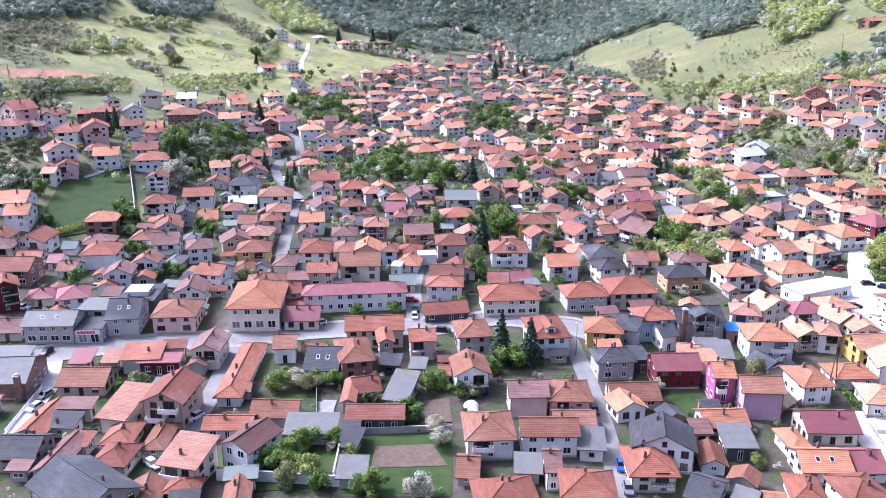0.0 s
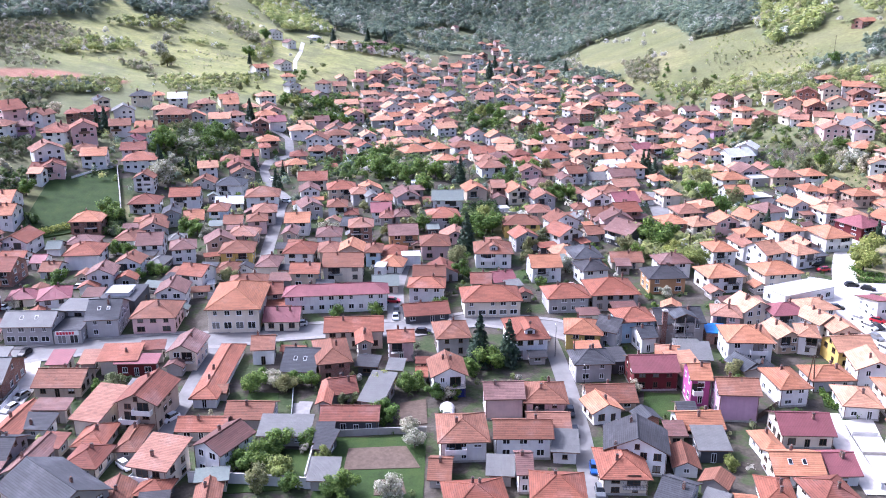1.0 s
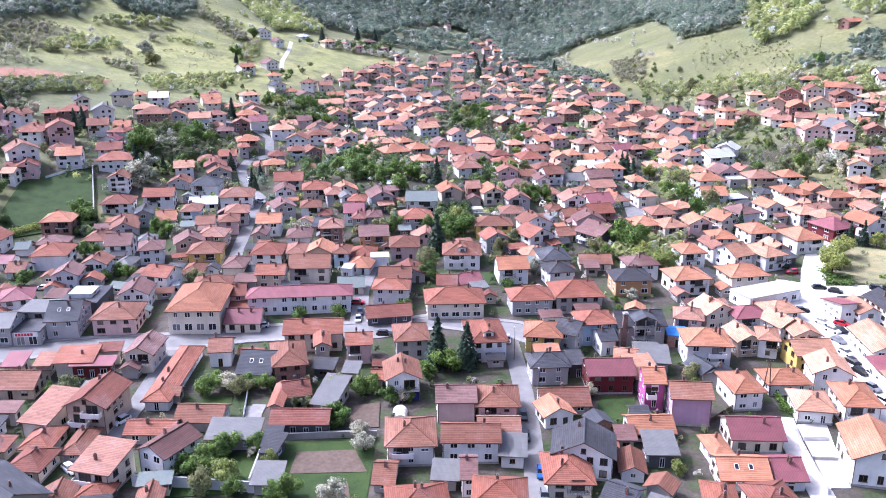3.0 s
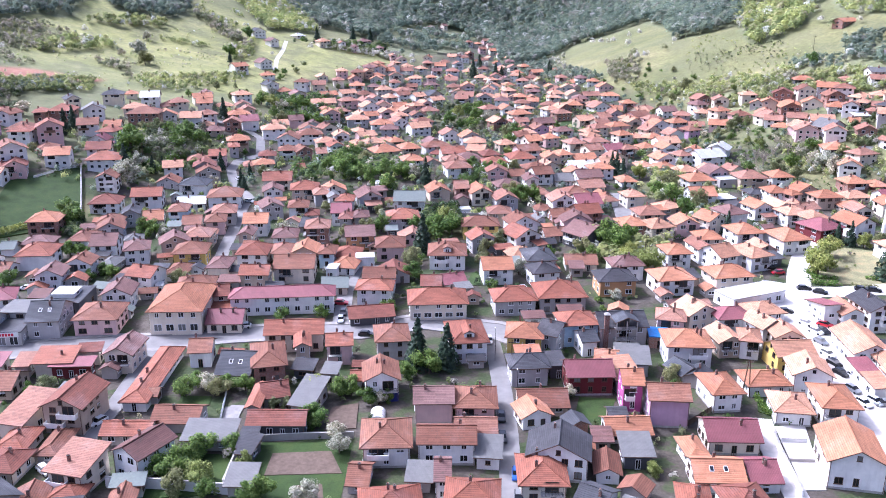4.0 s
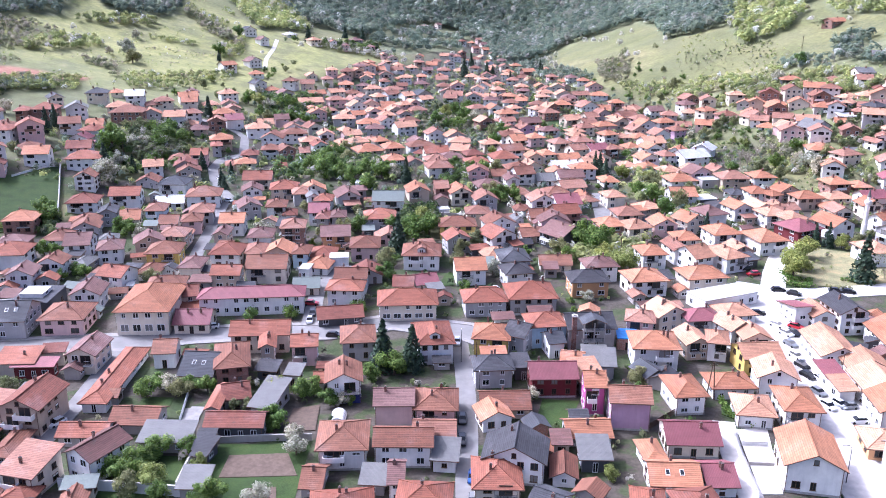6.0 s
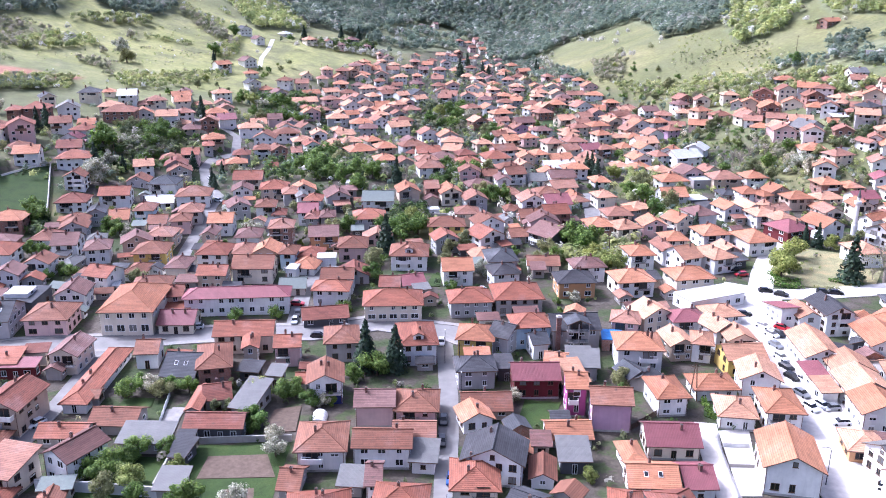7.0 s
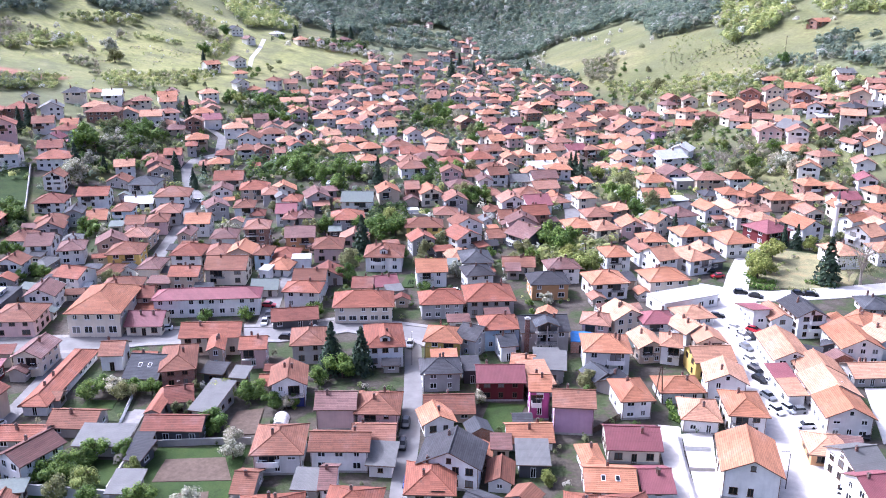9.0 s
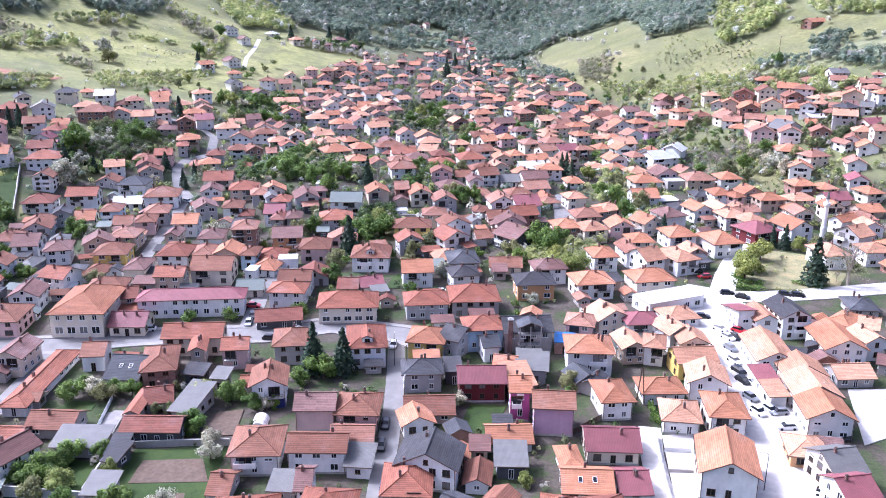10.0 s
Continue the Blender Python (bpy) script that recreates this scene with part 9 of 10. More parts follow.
car(40.8, 204.4, 10, "k")
car(42.1, 234.6, 5, "w")
car(-32.5, 206.7, 10, "w")
car(-54.6, 139.9, 140, "w")
car(-115.2, 217.2, 175, "w")
car(-101.6, 233.2, 10, "s")
pole(86.3, 170.4, 9, 2)
pole(35.4, 180.3, 9, 1)
pole(-58.0, 626.8, 11, 1)
pole(245.0, 535.0, 14, 1)
pole(-216.9, 431.3, 8, 1)
pole(83.8, 259.6, 9, 1)
pole(-109.3, 360.4, 9, 1)
pole(78.1, 276.3, 9, 1)
street_lamp(102.1, 138.9, 8, 180)
street_lamp(118.1, 178.0, 8, 0)
street_lamp(32.1, 188.0, 8, 90)
street_lamp(35.6, 166.1, 8, 90)
minaret(175.8, 291.2, 17)
polytunnel(6.0, 160.8, 0, 3.2, 4.5)
stack(59.8, 195.2, 9)
stack(-91.4, 165.2, 6)
hedge("hedge", [(89.6, 159.9), (94.4, 160.4)], 1.0, 1.3, LEAF, "clipped green hedge in a yard", 56)
car(115.6, 210.2, 130, "w")
car(116.0, 204.9, 120, "w")
car(118.0, 205.0, 112, "k")
car(114.7, 198.5, 112, "g")
car(113.4, 191.5, 112, "w")
car(112.8, 186.4, 112, "k")
car(112.1, 181.3, 112, "k")
car(114.3, 179.4, 112, "w")
car(111.2, 173.3, 112, "g")
car(110.7, 167.0, 112, "w")
car(113.6, 167.8, 112, "s")
car(120.2, 209.2, 140, "r")
hedge("hedge", [(132.0, 251.1), (132.5, 245.3), (134.7, 244.0), (138.3, 243.6)], 1.6, 1.4, LEAF, "clipped green hedge round the park lawn", 69)
hedge("hedge", [(147.9, 244.8), (151.5, 243.0), (155.8, 241.2)], 1.4, 1.2, LEAF, "clipped green hedge at the park edge", 70)

# ---- trees ----
tree(-3.0, 170.0, 5.2, "d")
tree(-6.9, 158.4, 5.2, "d")
tree(-6.6, 156.2, 3.7, "d")
tree(-0.4, 147.0, 4.8, "b")
tree(6.3, 166.4, 3.7, "b")
tree(13.7, 183.9, 13.0, "c")
tree(16.4, 181.2, 6.7, "d")
tree(11.5, 178.3, 4.4, "d")
tree(20.6, 183.9, 12.0, "c")
tree(-16.4, 163.9, 3.3, "o")
tree(-13.6, 164.4, 3.3, "o")
tree(-32.8, 172.2, 4.8, "b")
tree(-36.7, 169.5, 5.5, "d")
tree(-29.6, 170.0, 4.8, "o")
tree(-28.2, 172.7, 4.4, "d")
tree(-30.2, 140.3, 5.9, "d")
tree(-33.0, 138.6, 5.2, "d")
tree(-27.5, 144.2, 4.4, "d")
tree(-24.8, 136.5, 5.2, "y")
tree(-28.1, 132.9, 5.2, "o")
tree(-22.5, 132.2, 4.4, "d")
tree(-12.5, 130.8, 5.9, "d")
tree(-14.9, 131.0, 4.4, "d")
tree(-4.2, 130.1, 5.5, "b")
tree(-67.5, 170.0, 5.2, "o")
tree(-71.4, 170.0, 3.7, "d")
tree(71.7, 176.8, 5.2, "o")
tree(47.4, 169.7, 3.7, "b")
tree(59.0, 139.5, 3.0, "y")
tree(-108.6, 236.8, 5.2, "d")
tree(-112.2, 217.2, 4.4, "t")
tree(12.7, 267.3, 14.0, "c")
tree(10.9, 242.1, 6.7, "d")
tree(9.7, 255.5, 6.7, "o")
tree(17.4, 284.3, 9.0, "d")
tree(22.5, 287.5, 9.0, "d")
tree(20.7, 296.4, 8.0, "y")
tree(33.0, 265.5, 6.5, "o")
tree(30.3, 280.0, 6.0, "o")
tree(38.9, 275.0, 6.5, "o")
tree(9.7, 289.5, 7.0, "d")
tree(-2.4, 290.0, 7.0, "d")
tree(-6.4, 288.7, 6.0, "o")
tree(76.2, 269.0, 10.0, "d")
tree(66.7, 260.4, 5.9, "d")
tree(73.6, 273.9, 11.0, "d")
tree(78.6, 259.9, 7.4, "y")
tree(81.1, 252.3, 7.4, "y")
tree(85.4, 252.3, 6.7, "y")
tree(80.5, 273.9, 9.0, "d")
tree(65.6, 265.5, 7.0, "o")
tree(118.7, 321.3, 9.0, "o")
tree(110.9, 312.4, 8.0, "d")
tree(126.5, 337.5, 8.0, "o")
tree(119.5, 289.3, 9.0, "c")
tree(134.0, 247.1, 9.6, "y")
tree(-116.2, 299.0, 8.0, "d")
tree(-113.1, 293.2, 8.0, "d")
tree(-85.0, 286.5, 7.0, "d")
tree(-80.4, 284.0, 7.0, "d")
tree(-76.6, 281.4, 6.0, "b")
tree(-71.2, 275.1, 5.0, "b")
tree(-83.8, 246.1, 4.4, "d")
tree(-80.5, 244.1, 4.4, "d")
tree(-85.7, 240.1, 4.4, "d")
tree(-100.9, 262.5, 6.0, "d")
tree(-96.8, 262.1, 5.0, "d")
tree(-134.8, 275.9, 8.0, "c")
tree(-117.8, 370.9, 14.0, "d")
tree(-112.2, 346.4, 12.0, "c")
tree(-107.9, 349.2, 8.0, "b")
tree(-106.9, 334.2, 10.0, "b")
tree(-102.0, 349.7, 8.0, "c")
tree(-99.5, 354.7, 7.0, "c")
tree(-112.2, 380.9, 7.0, "b")
tree(-108.4, 381.8, 7.0, "b")
tree(-103.2, 385.6, 8.0, "d")
tree(-104.8, 398.8, 9.0, "d")
tree(-104.8, 409.8, 9.0, "d")
tree(-99.5, 398.7, 8.0, "d")
tree(-97.2, 404.8, 7.0, "d")
tree(-117.4, 406.4, 8.0, "o")
tree(-111.5, 404.4, 8.0, "d")
tree(-96.5, 361.9, 7.0, "d")
tree(-149.3, 378.3, 12.0, "c")
tree(-149.9, 388.5, 11.0, "c")
tree(-184.0, 385.9, 10.0, "c")
tree(-140.8, 370.9, 6.0, "t")
tree(-169.7, 339.3, 6.0, "o")
tree(-162.3, 317.6, 6.0, "b")
tree(-174.8, 394.1, 7.0, "b")
tree(-159.1, 303.6, 6.0, "b")
tree(-147.9, 303.8, 7.0, "d")
tree(-98.6, 457.5, 12.0, "c")
tree(-78.2, 367.5, 9.0, "c")
tree(-64.9, 347.7, 8.0, "c")
tree(-62.6, 342.5, 7.0, "c")
tree(-64.6, 362.9, 7.0, "c")
tree(-58.7, 363.1, 6.0, "o")
tree(-89.0, 509.2, 9.0, "d")
tree(-81.8, 505.9, 9.0, "y")
tree(-75.8, 501.3, 8.0, "b")
tree(-70.8, 513.9, 10.0, "d")
tree(-65.9, 511.7, 11.0, "d")
tree(-59.3, 483.6, 8.0, "d")
tree(-51.9, 480.3, 9.0, "d")
tree(-66.1, 477.1, 8.0, "d")
tree(-70.5, 472.8, 8.0, "o")
tree(-76.5, 483.3, 7.0, "d")
tree(-26.3, 373.1, 9.0, "d")
tree(-20.5, 359.3, 9.0, "d")
tree(-22.3, 348.9, 9.0, "d")
tree(-15.1, 346.9, 8.0, "d")
tree(-10.2, 340.1, 8.0, "d")
tree(-30.1, 364.2, 8.0, "d")
tree(-16.1, 383.1, 8.0, "o")
tree(-11.6, 356.0, 6.0, "b")
tree(-5.2, 350.4, 8.0, "d")
tree(-2.8, 331.5, 8.0, "d")
tree(1.9, 345.0, 8.0, "d")
tree(-24.5, 403.1, 9.0, "d")
tree(-20.4, 409.1, 9.0, "o")
tree(-16.7, 421.0, 9.0, "t")
tree(12.1, 341.2, 11.0, "c")
tree(16.0, 346.3, 8.0, "t")
tree(7.5, 345.2, 7.0, "b")
tree(3.8, 350.0, 7.0, "d")
tree(33.9, 531.9, 9.0, "d")
tree(38.1, 511.8, 9.0, "d")
tree(28.5, 523.7, 9.0, "y")
tree(42.3, 540.4, 9.0, "d")
tree(22.2, 504.1, 8.0, "d")
tree(46.3, 511.8, 8.0, "b")
tree(28.5, 485.8, 7.0, "d")
tree(35.0, 485.8, 8.0, "d")
tree(57.8, 459.1, 10.0, "d")
tree(53.2, 434.9, 9.0, "d")
tree(53.5, 459.1, 9.0, "o")
tree(50.9, 372.0, 7.0, "o")
tree(43.9, 363.3, 8.0, "d")
tree(39.6, 363.4, 7.0, "d")
tree(46.8, 329.0, 8.0, "o")
tree(49.5, 325.3, 8.0, "d")
tree(54.7, 327.3, 8.0, "d")
tree(32.4, 374.2, 7.0, "d")
tree(128.3, 512.9, 9.0, "c")
tree(95.1, 377.5, 11.0, "c")
tree(97.1, 376.7, 11.0, "c")
tree(98.0, 367.9, 10.0, "c")
tree(93.0, 338.4, 7.0, "c")
tree(106.1, 370.4, 7.0, "y")
tree(114.2, 350.3, 9.0, "o")
tree(106.6, 340.8, 7.0, "d")
tree(110.9, 332.0, 8.0, "d")
tree(116.9, 364.3, 6.0, "y")
tree(163.4, 445.4, 7.0, "o")
tree(171.6, 452.7, 7.0, "o")
tree(176.4, 458.4, 7.0, "o")
tree(167.8, 390.3, 10.0, "t")
tree(165.9, 394.8, 10.0, "t")
tree(174.8, 397.4, 9.0, "t")
tree(170.3, 379.6, 8.0, "o")
tree(179.3, 386.5, 8.0, "d")
tree(182.4, 400.7, 8.0, "t")
tree(192.6, 400.2, 7.0, "d")
tree(190.4, 387.7, 6.0, "b")
tree(191.6, 379.8, 9.0, "b")
tree(192.1, 372.1, 9.0, "b")
tree(201.7, 386.0, 7.0, "o")
tree(174.9, 369.0, 7.0, "o")
tree(158.0, 381.0, 6.0, "d")
tree(137.9, 254.8, 9.6, "y")
tree(153.9, 244.5, 15.0, "c")
tree(163.7, 243.8, 15.5, "t")
tree(157.3, 277.1, 9.0, "c")
tree(153.9, 279.4, 8.0, "c")
tree(161.0, 274.9, 6.0, "y")
tree(145.1, 265.5, 8.0, "y")
tree(161.5, 246.5, 4.4, "t")
tree(43.0, 712.5, 16.0, "c")
tree(61.2, 706.7, 14.0, "c")
tree(104.5, 706.3, 13.0, "c")
tree(78.3, 677.7, 10.0, "c")
tree(-88.2, 740.1, 14.0, "c")
tree(-49.3, 809.9, 13.0, "c")
tree(-64.3, 801.6, 12.0, "c")
tree(174.2, 556.3, 9.0, "o")
tree(-49.1, 506.5, 8.0, "d")
tree(-41.8, 505.5, 8.0, "o")
tree(160.7, 559.2, 8.0, "t")
tree(177.9, 506.8, 10.0, "t")
tree(-138.2, 703.6, 9.0, "d")
tree(-135.4, 632.2, 10.0, "d")
tree(-180.8, 574.2, 12.0, "b")
tree(-171.9, 555.8, 10.0, "o")
tree(239.6, 520.4, 9.0, "d")
tree(219.4, 502.2, 8.0, "b")
tree(-7.7, 170.4, 5.5, "y")
tree(-0.5, 170.5, 5.2, "d")
tree(3.6, 166.6, 4.4, "d")
tree(-24.3, 172.4, 4.4, "d")
tree(-35.4, 174.0, 4.4, "d")
tree(-21.3, 146.7, 4.4, "d")
tree(-27.1, 145.8, 5.2, "d")
tree(-17.2, 141.0, 4.4, "y")
tree(-1.7, 152.1, 4.4, "b")
tree(-15.3, 174.4, 3.0, "o")
tree(-25.6, 188.3, 3.0, "d")
tree(7.7, 167.2, 3.7, "d")
tree(8.7, 638.1, 5.4, "u")
tree(157.2, 374.7, 3.1, "o")
tree(-55.5, 460.1, 2.3, "u")
tree(103.2, 408.0, 5.5, "u")
tree(134.3, 373.8, 3.9, "o")
tree(-4.3, 624.8, 4.6, "u")
tree(146.7, 385.3, 4.4, "u")
tree(89.2, 597.8, 5.7, "u")
tree(85.1, 636.0, 2.8, "u")
tree(101.3, 450.4, 3.0, "u")
tree(72.7, 412.1, 4.0, "u")
tree(-58.3, 266.3, 5.1, "o")
tree(63.5, 219.4, 2.4, "u")
tree(164.7, 345.6, 5.9, "u")
tree(-59.2, 627.4, 3.2, "d")
tree(-117.4, 358.5, 5.5, "u")
tree(65.6, 446.1, 5.8, "u")
tree(185.8, 514.9, 3.9, "u")
tree(68.4, 226.4, 4.0, "b")
tree(61.4, 603.6, 3.3, "u")
tree(196.1, 497.4, 3.2, "u")
tree(-99.6, 278.1, 5.1, "u")
tree(89.8, 627.4, 2.7, "u")
tree(135.4, 297.9, 3.1, "o")
tree(76.8, 498.3, 2.6, "u")
tree(-3.4, 566.8, 5.5, "o")
tree(46.0, 295.9, 3.2, "o")
tree(158.2, 452.9, 3.5, "b")
tree(153.0, 428.1, 4.0, "b")
tree(-10.5, 383.4, 3.8, "u")
tree(164.4, 615.0, 6.0, "u")
tree(116.3, 400.9, 5.0, "u")
tree(168.1, 439.3, 5.5, "u")
tree(24.7, 553.3, 3.0, "u")
tree(-104.7, 527.9, 3.3, "b")
tree(15.3, 605.1, 4.4, "u")
tree(9.7, 386.1, 5.2, "d")
tree(25.9, 513.6, 4.1, "o")
tree(-36.5, 338.4, 4.7, "u")
tree(-69.3, 333.8, 6.0, "u")
tree(-25.5, 515.1, 2.5, "o")
tree(5.1, 218.9, 4.7, "u")
tree(-6.0, 474.1, 3.6, "u")
tree(-11.0, 618.1, 2.3, "y")
tree(130.5, 595.1, 3.2, "u")
tree(186.8, 503.8, 5.0, "u")
tree(44.3, 522.8, 2.6, "u")
tree(9.9, 515.3, 3.1, "u")
tree(85.9, 571.3, 5.4, "u")
tree(101.8, 425.0, 2.6, "o")
tree(-78.0, 564.3, 2.9, "y")
tree(96.0, 399.8, 5.8, "u")
tree(-13.1, 628.1, 5.0, "o")
tree(181.1, 455.1, 4.8, "o")
tree(171.0, 482.9, 2.8, "o")
tree(191.3, 507.4, 4.4, "o")
tree(25.9, 264.5, 5.8, "u")
tree(-57.6, 619.5, 4.9, "u")
tree(168.0, 632.9, 3.4, "u")
tree(41.7, 561.5, 4.0, "o")
tree(194.9, 522.8, 4.0, "y")
tree(-105.5, 610.9, 2.4, "o")
tree(-90.2, 413.8, 4.4, "u")
tree(-127.2, 492.8, 5.6, "u")
tree(123.5, 364.7, 5.1, "u")
tree(84.6, 491.7, 5.8, "u")
tree(75.4, 526.6, 5.0, "o")
tree(168.2, 278.8, 4.7, "o")
tree(42.7, 247.6, 5.7, "b")
tree(111.1, 439.0, 3.6, "u")
tree(11.9, 260.1, 3.2, "u")
tree(-43.5, 355.8, 3.7, "u")
tree(54.2, 266.7, 4.8, "u")
tree(106.4, 542.8, 2.9, "y")
tree(84.7, 449.5, 3.7, "o")
tree(-96.4, 375.3, 4.2, "u")
tree(174.3, 339.0, 3.4, "u")
tree(81.5, 539.0, 4.1, "u")
tree(-89.5, 544.1, 5.3, "b")
tree(65.0, 211.2, 4.1, "u")
tree(183.3, 437.1, 3.4, "u")
tree(-118.9, 505.7, 5.5, "u")
tree(-92.1, 639.1, 2.4, "y")
tree(95.7, 418.7, 4.2, "u")
tree(15.8, 291.7, 2.3, "u")
tree(31.1, 363.2, 4.5, "y")
tree(135.6, 626.7, 3.2, "u")
tree(-16.6, 275.1, 2.8, "d")
tree(61.3, 261.3, 3.9, "o")
tree(-15.1, 397.1, 4.9, "d")
tree(175.4, 417.0, 5.6, "y")
tree(-39.0, 476.8, 2.6, "b")
tree(-136.0, 391.6, 4.5, "o")
tree(-93.7, 596.1, 5.9, "u")
tree(11.9, 349.6, 3.5, "b")
tree(-58.5, 238.6, 5.4, "o")
tree(38.0, 423.3, 4.2, "u")
tree(147.5, 522.9, 4.3, "o")
tree(74.1, 571.2, 5.5, "d")
tree(-43.2, 522.5, 3.6, "o")
tree(129.0, 285.7, 5.7, "u")
tree(161.2, 535.0, 3.5, "u")
tree(-25.8, 395.2, 2.6, "d")
tree(106.6, 404.2, 2.5, "u")
tree(90.8, 606.5, 3.6, "b")
tree(114.8, 342.2, 3.0, "y")
tree(-10.9, 435.7, 5.8, "u")
tree(14.0, 617.8, 5.1, "u")
tree(53.3, 406.5, 2.3, "d")
tree(-58.2, 517.8, 4.2, "b")
tree(-1.3, 599.7, 3.0, "u")
tree(-28.4, 585.5, 2.8, "u")
tree(10.2, 613.6, 6.0, "y")
tree(6.0, 325.5, 5.6, "u")
tree(183.4, 528.9, 4.2, "d")
tree(31.7, 257.9, 4.2, "o")
tree(196.9, 356.2, 3.6, "u")
tree(-150.5, 348.8, 4.3, "o")
tree(19.5, 495.7, 4.9, "u")
tree(86.6, 476.1, 5.7, "u")
tree(145.8, 423.9, 4.3, "u")
tree(4.8, 559.2, 4.2, "u")
tree(116.0, 414.3, 5.3, "u")
tree(-49.8, 564.4, 3.2, "d")
tree(-49.4, 615.3, 3.7, "u")
tree(95.3, 524.5, 2.6, "b")
tree(174.1, 263.5, 2.9, "u")
tree(-103.1, 534.2, 2.9, "o")
tree(33.2, 622.7, 3.7, "o")
tree(-100.9, 390.6, 2.3, "o")
tree(186.9, 284.5, 6.0, "u")
tree(127.1, 529.2, 4.4, "u")
tree(-55.7, 528.9, 5.5, "o")
tree(63.5, 225.1, 2.9, "u")
tree(29.6, 501.6, 5.1, "o")
tree(72.0, 448.0, 4.4, "u")
tree(92.4, 351.4, 3.5, "u")
tree(11.6, 399.3, 4.2, "o")
tree(125.4, 572.9, 2.4, "u")
tree(159.6, 389.7, 4.9, "u")
tree(-3.1, 363.3, 5.6, "b")
tree(52.1, 585.1, 2.8, "y")
tree(-50.7, 522.6, 3.9, "u")
tree(148.3, 564.5, 5.7, "u")
tree(182.6, 424.2, 3.1, "o")
tree(-61.0, 591.7, 2.9, "o")
tree(-65.8, 280.8, 3.7, "u")
tree(52.7, 479.7, 5.8, "u")
tree(-9.6, 411.2, 5.6, "b")
tree(-21.1, 288.9, 2.5, "b")
tree(173.1, 427.9, 4.1, "y")
tree(8.1, 302.2, 5.5, "u")
tree(-39.3, 374.3, 3.9, "u")
tree(53.5, 350.8, 4.4, "u")
tree(-35.2, 472.8, 5.1, "u")
tree(-51.4, 390.4, 2.9, "y")
tree(-76.2, 343.9, 5.5, "b")
tree(-22.1, 376.6, 2.9, "u")
tree(33.8, 234.6, 3.9, "d")
tree(-68.0, 454.8, 5.6, "b")
tree(-22.1, 417.8, 4.1, "u")
tree(208.3, 352.2, 4.0, "o")
tree(-115.2, 580.3, 3.4, "u")
tree(51.5, 416.8, 5.3, "y")
tree(96.8, 474.3, 5.9, "u")
tree(147.7, 634.9, 5.0, "u")
tree(120.3, 445.8, 3.8, "u")
tree(-75.1, 449.6, 4.9, "u")
tree(-108.4, 342.6, 5.7, "u")
tree(-14.9, 286.3, 4.4, "o")
tree(-107.0, 508.8, 4.7, "o")
tree(160.0, 606.2, 4.2, "u")
tree(-29.7, 264.9, 4.8, "u")
tree(130.5, 633.6, 5.0, "o")
tree(-84.4, 530.2, 3.9, "o")
tree(119.7, 343.8, 2.8, "b")
tree(172.0, 258.5, 3.9, "u")
tree(91.2, 421.8, 3.8, "u")
tree(36.8, 313.3, 4.4, "u")
tree(-120.2, 548.0, 5.0, "y")
tree(-93.0, 605.3, 2.8, "o")
tree(59.4, 494.2, 2.8, "o")
tree(69.0, 507.1, 4.2, "u")
tree(82.0, 443.3, 3.9, "o")
tree(-22.4, 553.0, 5.3, "u")
tree(104.1, 611.6, 4.6, "u")
tree(51.2, 607.7, 4.6, "u")
tree(-84.1, 429.6, 4.2, "u")
tree(174.2, 582.4, 2.4, "b")
tree(140.4, 330.4, 4.1, "u")
tree(-52.6, 552.8, 4.3, "u")
tree(-97.2, 624.2, 2.5, "u")
tree(69.6, 423.7, 2.5, "b")
tree(127.4, 346.4, 3.8, "u")
tree(-66.5, 519.2, 3.0, "y")
tree(-12.9, 213.6, 5.4, "u")
tree(-94.0, 390.4, 3.7, "b")
tree(24.8, 374.3, 2.6, "o")
tree(-9.6, 565.1, 3.4, "u")
tree(54.5, 441.9, 3.5, "u")
tree(-77.3, 590.6, 3.0, "u")
tree(36.1, 295.0, 4.3, "u")
tree(-78.8, 559.1, 2.8, "u")
tree(-92.6, 310.2, 2.8, "y")
tree(177.4, 598.3, 4.3, "o")
tree(-74.6, 399.9, 4.2, "u")
tree(-93.8, 616.1, 5.7, "u")
tree(-136.3, 353.7, 3.8, "u")
tree(-79.6, 542.6, 5.0, "u")
tree(-15.4, 439.0, 3.5, "u")
tree(-94.8, 572.9, 4.0, "u")
tree(-30.9, 359.1, 2.2, "u")
tree(-54.1, 232.6, 3.1, "u")
tree(148.8, 437.9, 5.4, "d")
tree(-129.4, 366.8, 5.1, "u")
tree(77.7, 391.0, 5.0, "o")
tree(97.8, 294.3, 5.0, "u")
tree(156.8, 620.1, 4.9, "b")
tree(-87.6, 626.7, 4.4, "o")
tree(-54.9, 602.4, 4.6, "o")
tree(55.8, 521.1, 3.7, "u")
tree(-87.7, 389.5, 2.6, "u")
tree(152.0, 526.5, 6.0, "o")
tree(-93.1, 513.1, 3.2, "o")
tree(71.9, 601.5, 5.2, "o")
tree(156.5, 418.4, 4.2, "u")
tree(23.4, 409.7, 4.2, "d")
tree(-75.3, 325.8, 5.5, "u")
tree(184.0, 570.2, 4.9, "u")
tree(-31.3, 384.4, 2.2, "o")
tree(-100.2, 614.4, 5.6, "u")
tree(139.7, 529.4, 3.6, "u")
tree(109.8, 359.9, 3.1, "o")
tree(-95.9, 413.7, 4.4, "u")
tree(142.6, 432.8, 3.9, "o")
tree(-25.0, 312.6, 4.4, "o")
tree(78.1, 290.8, 3.0, "b")
tree(-54.9, 356.9, 5.6, "b")
tree(-111.5, 540.4, 3.5, "o")
tree(142.5, 521.7, 4.7, "y")
tree(-87.9, 486.7, 3.1, "u")
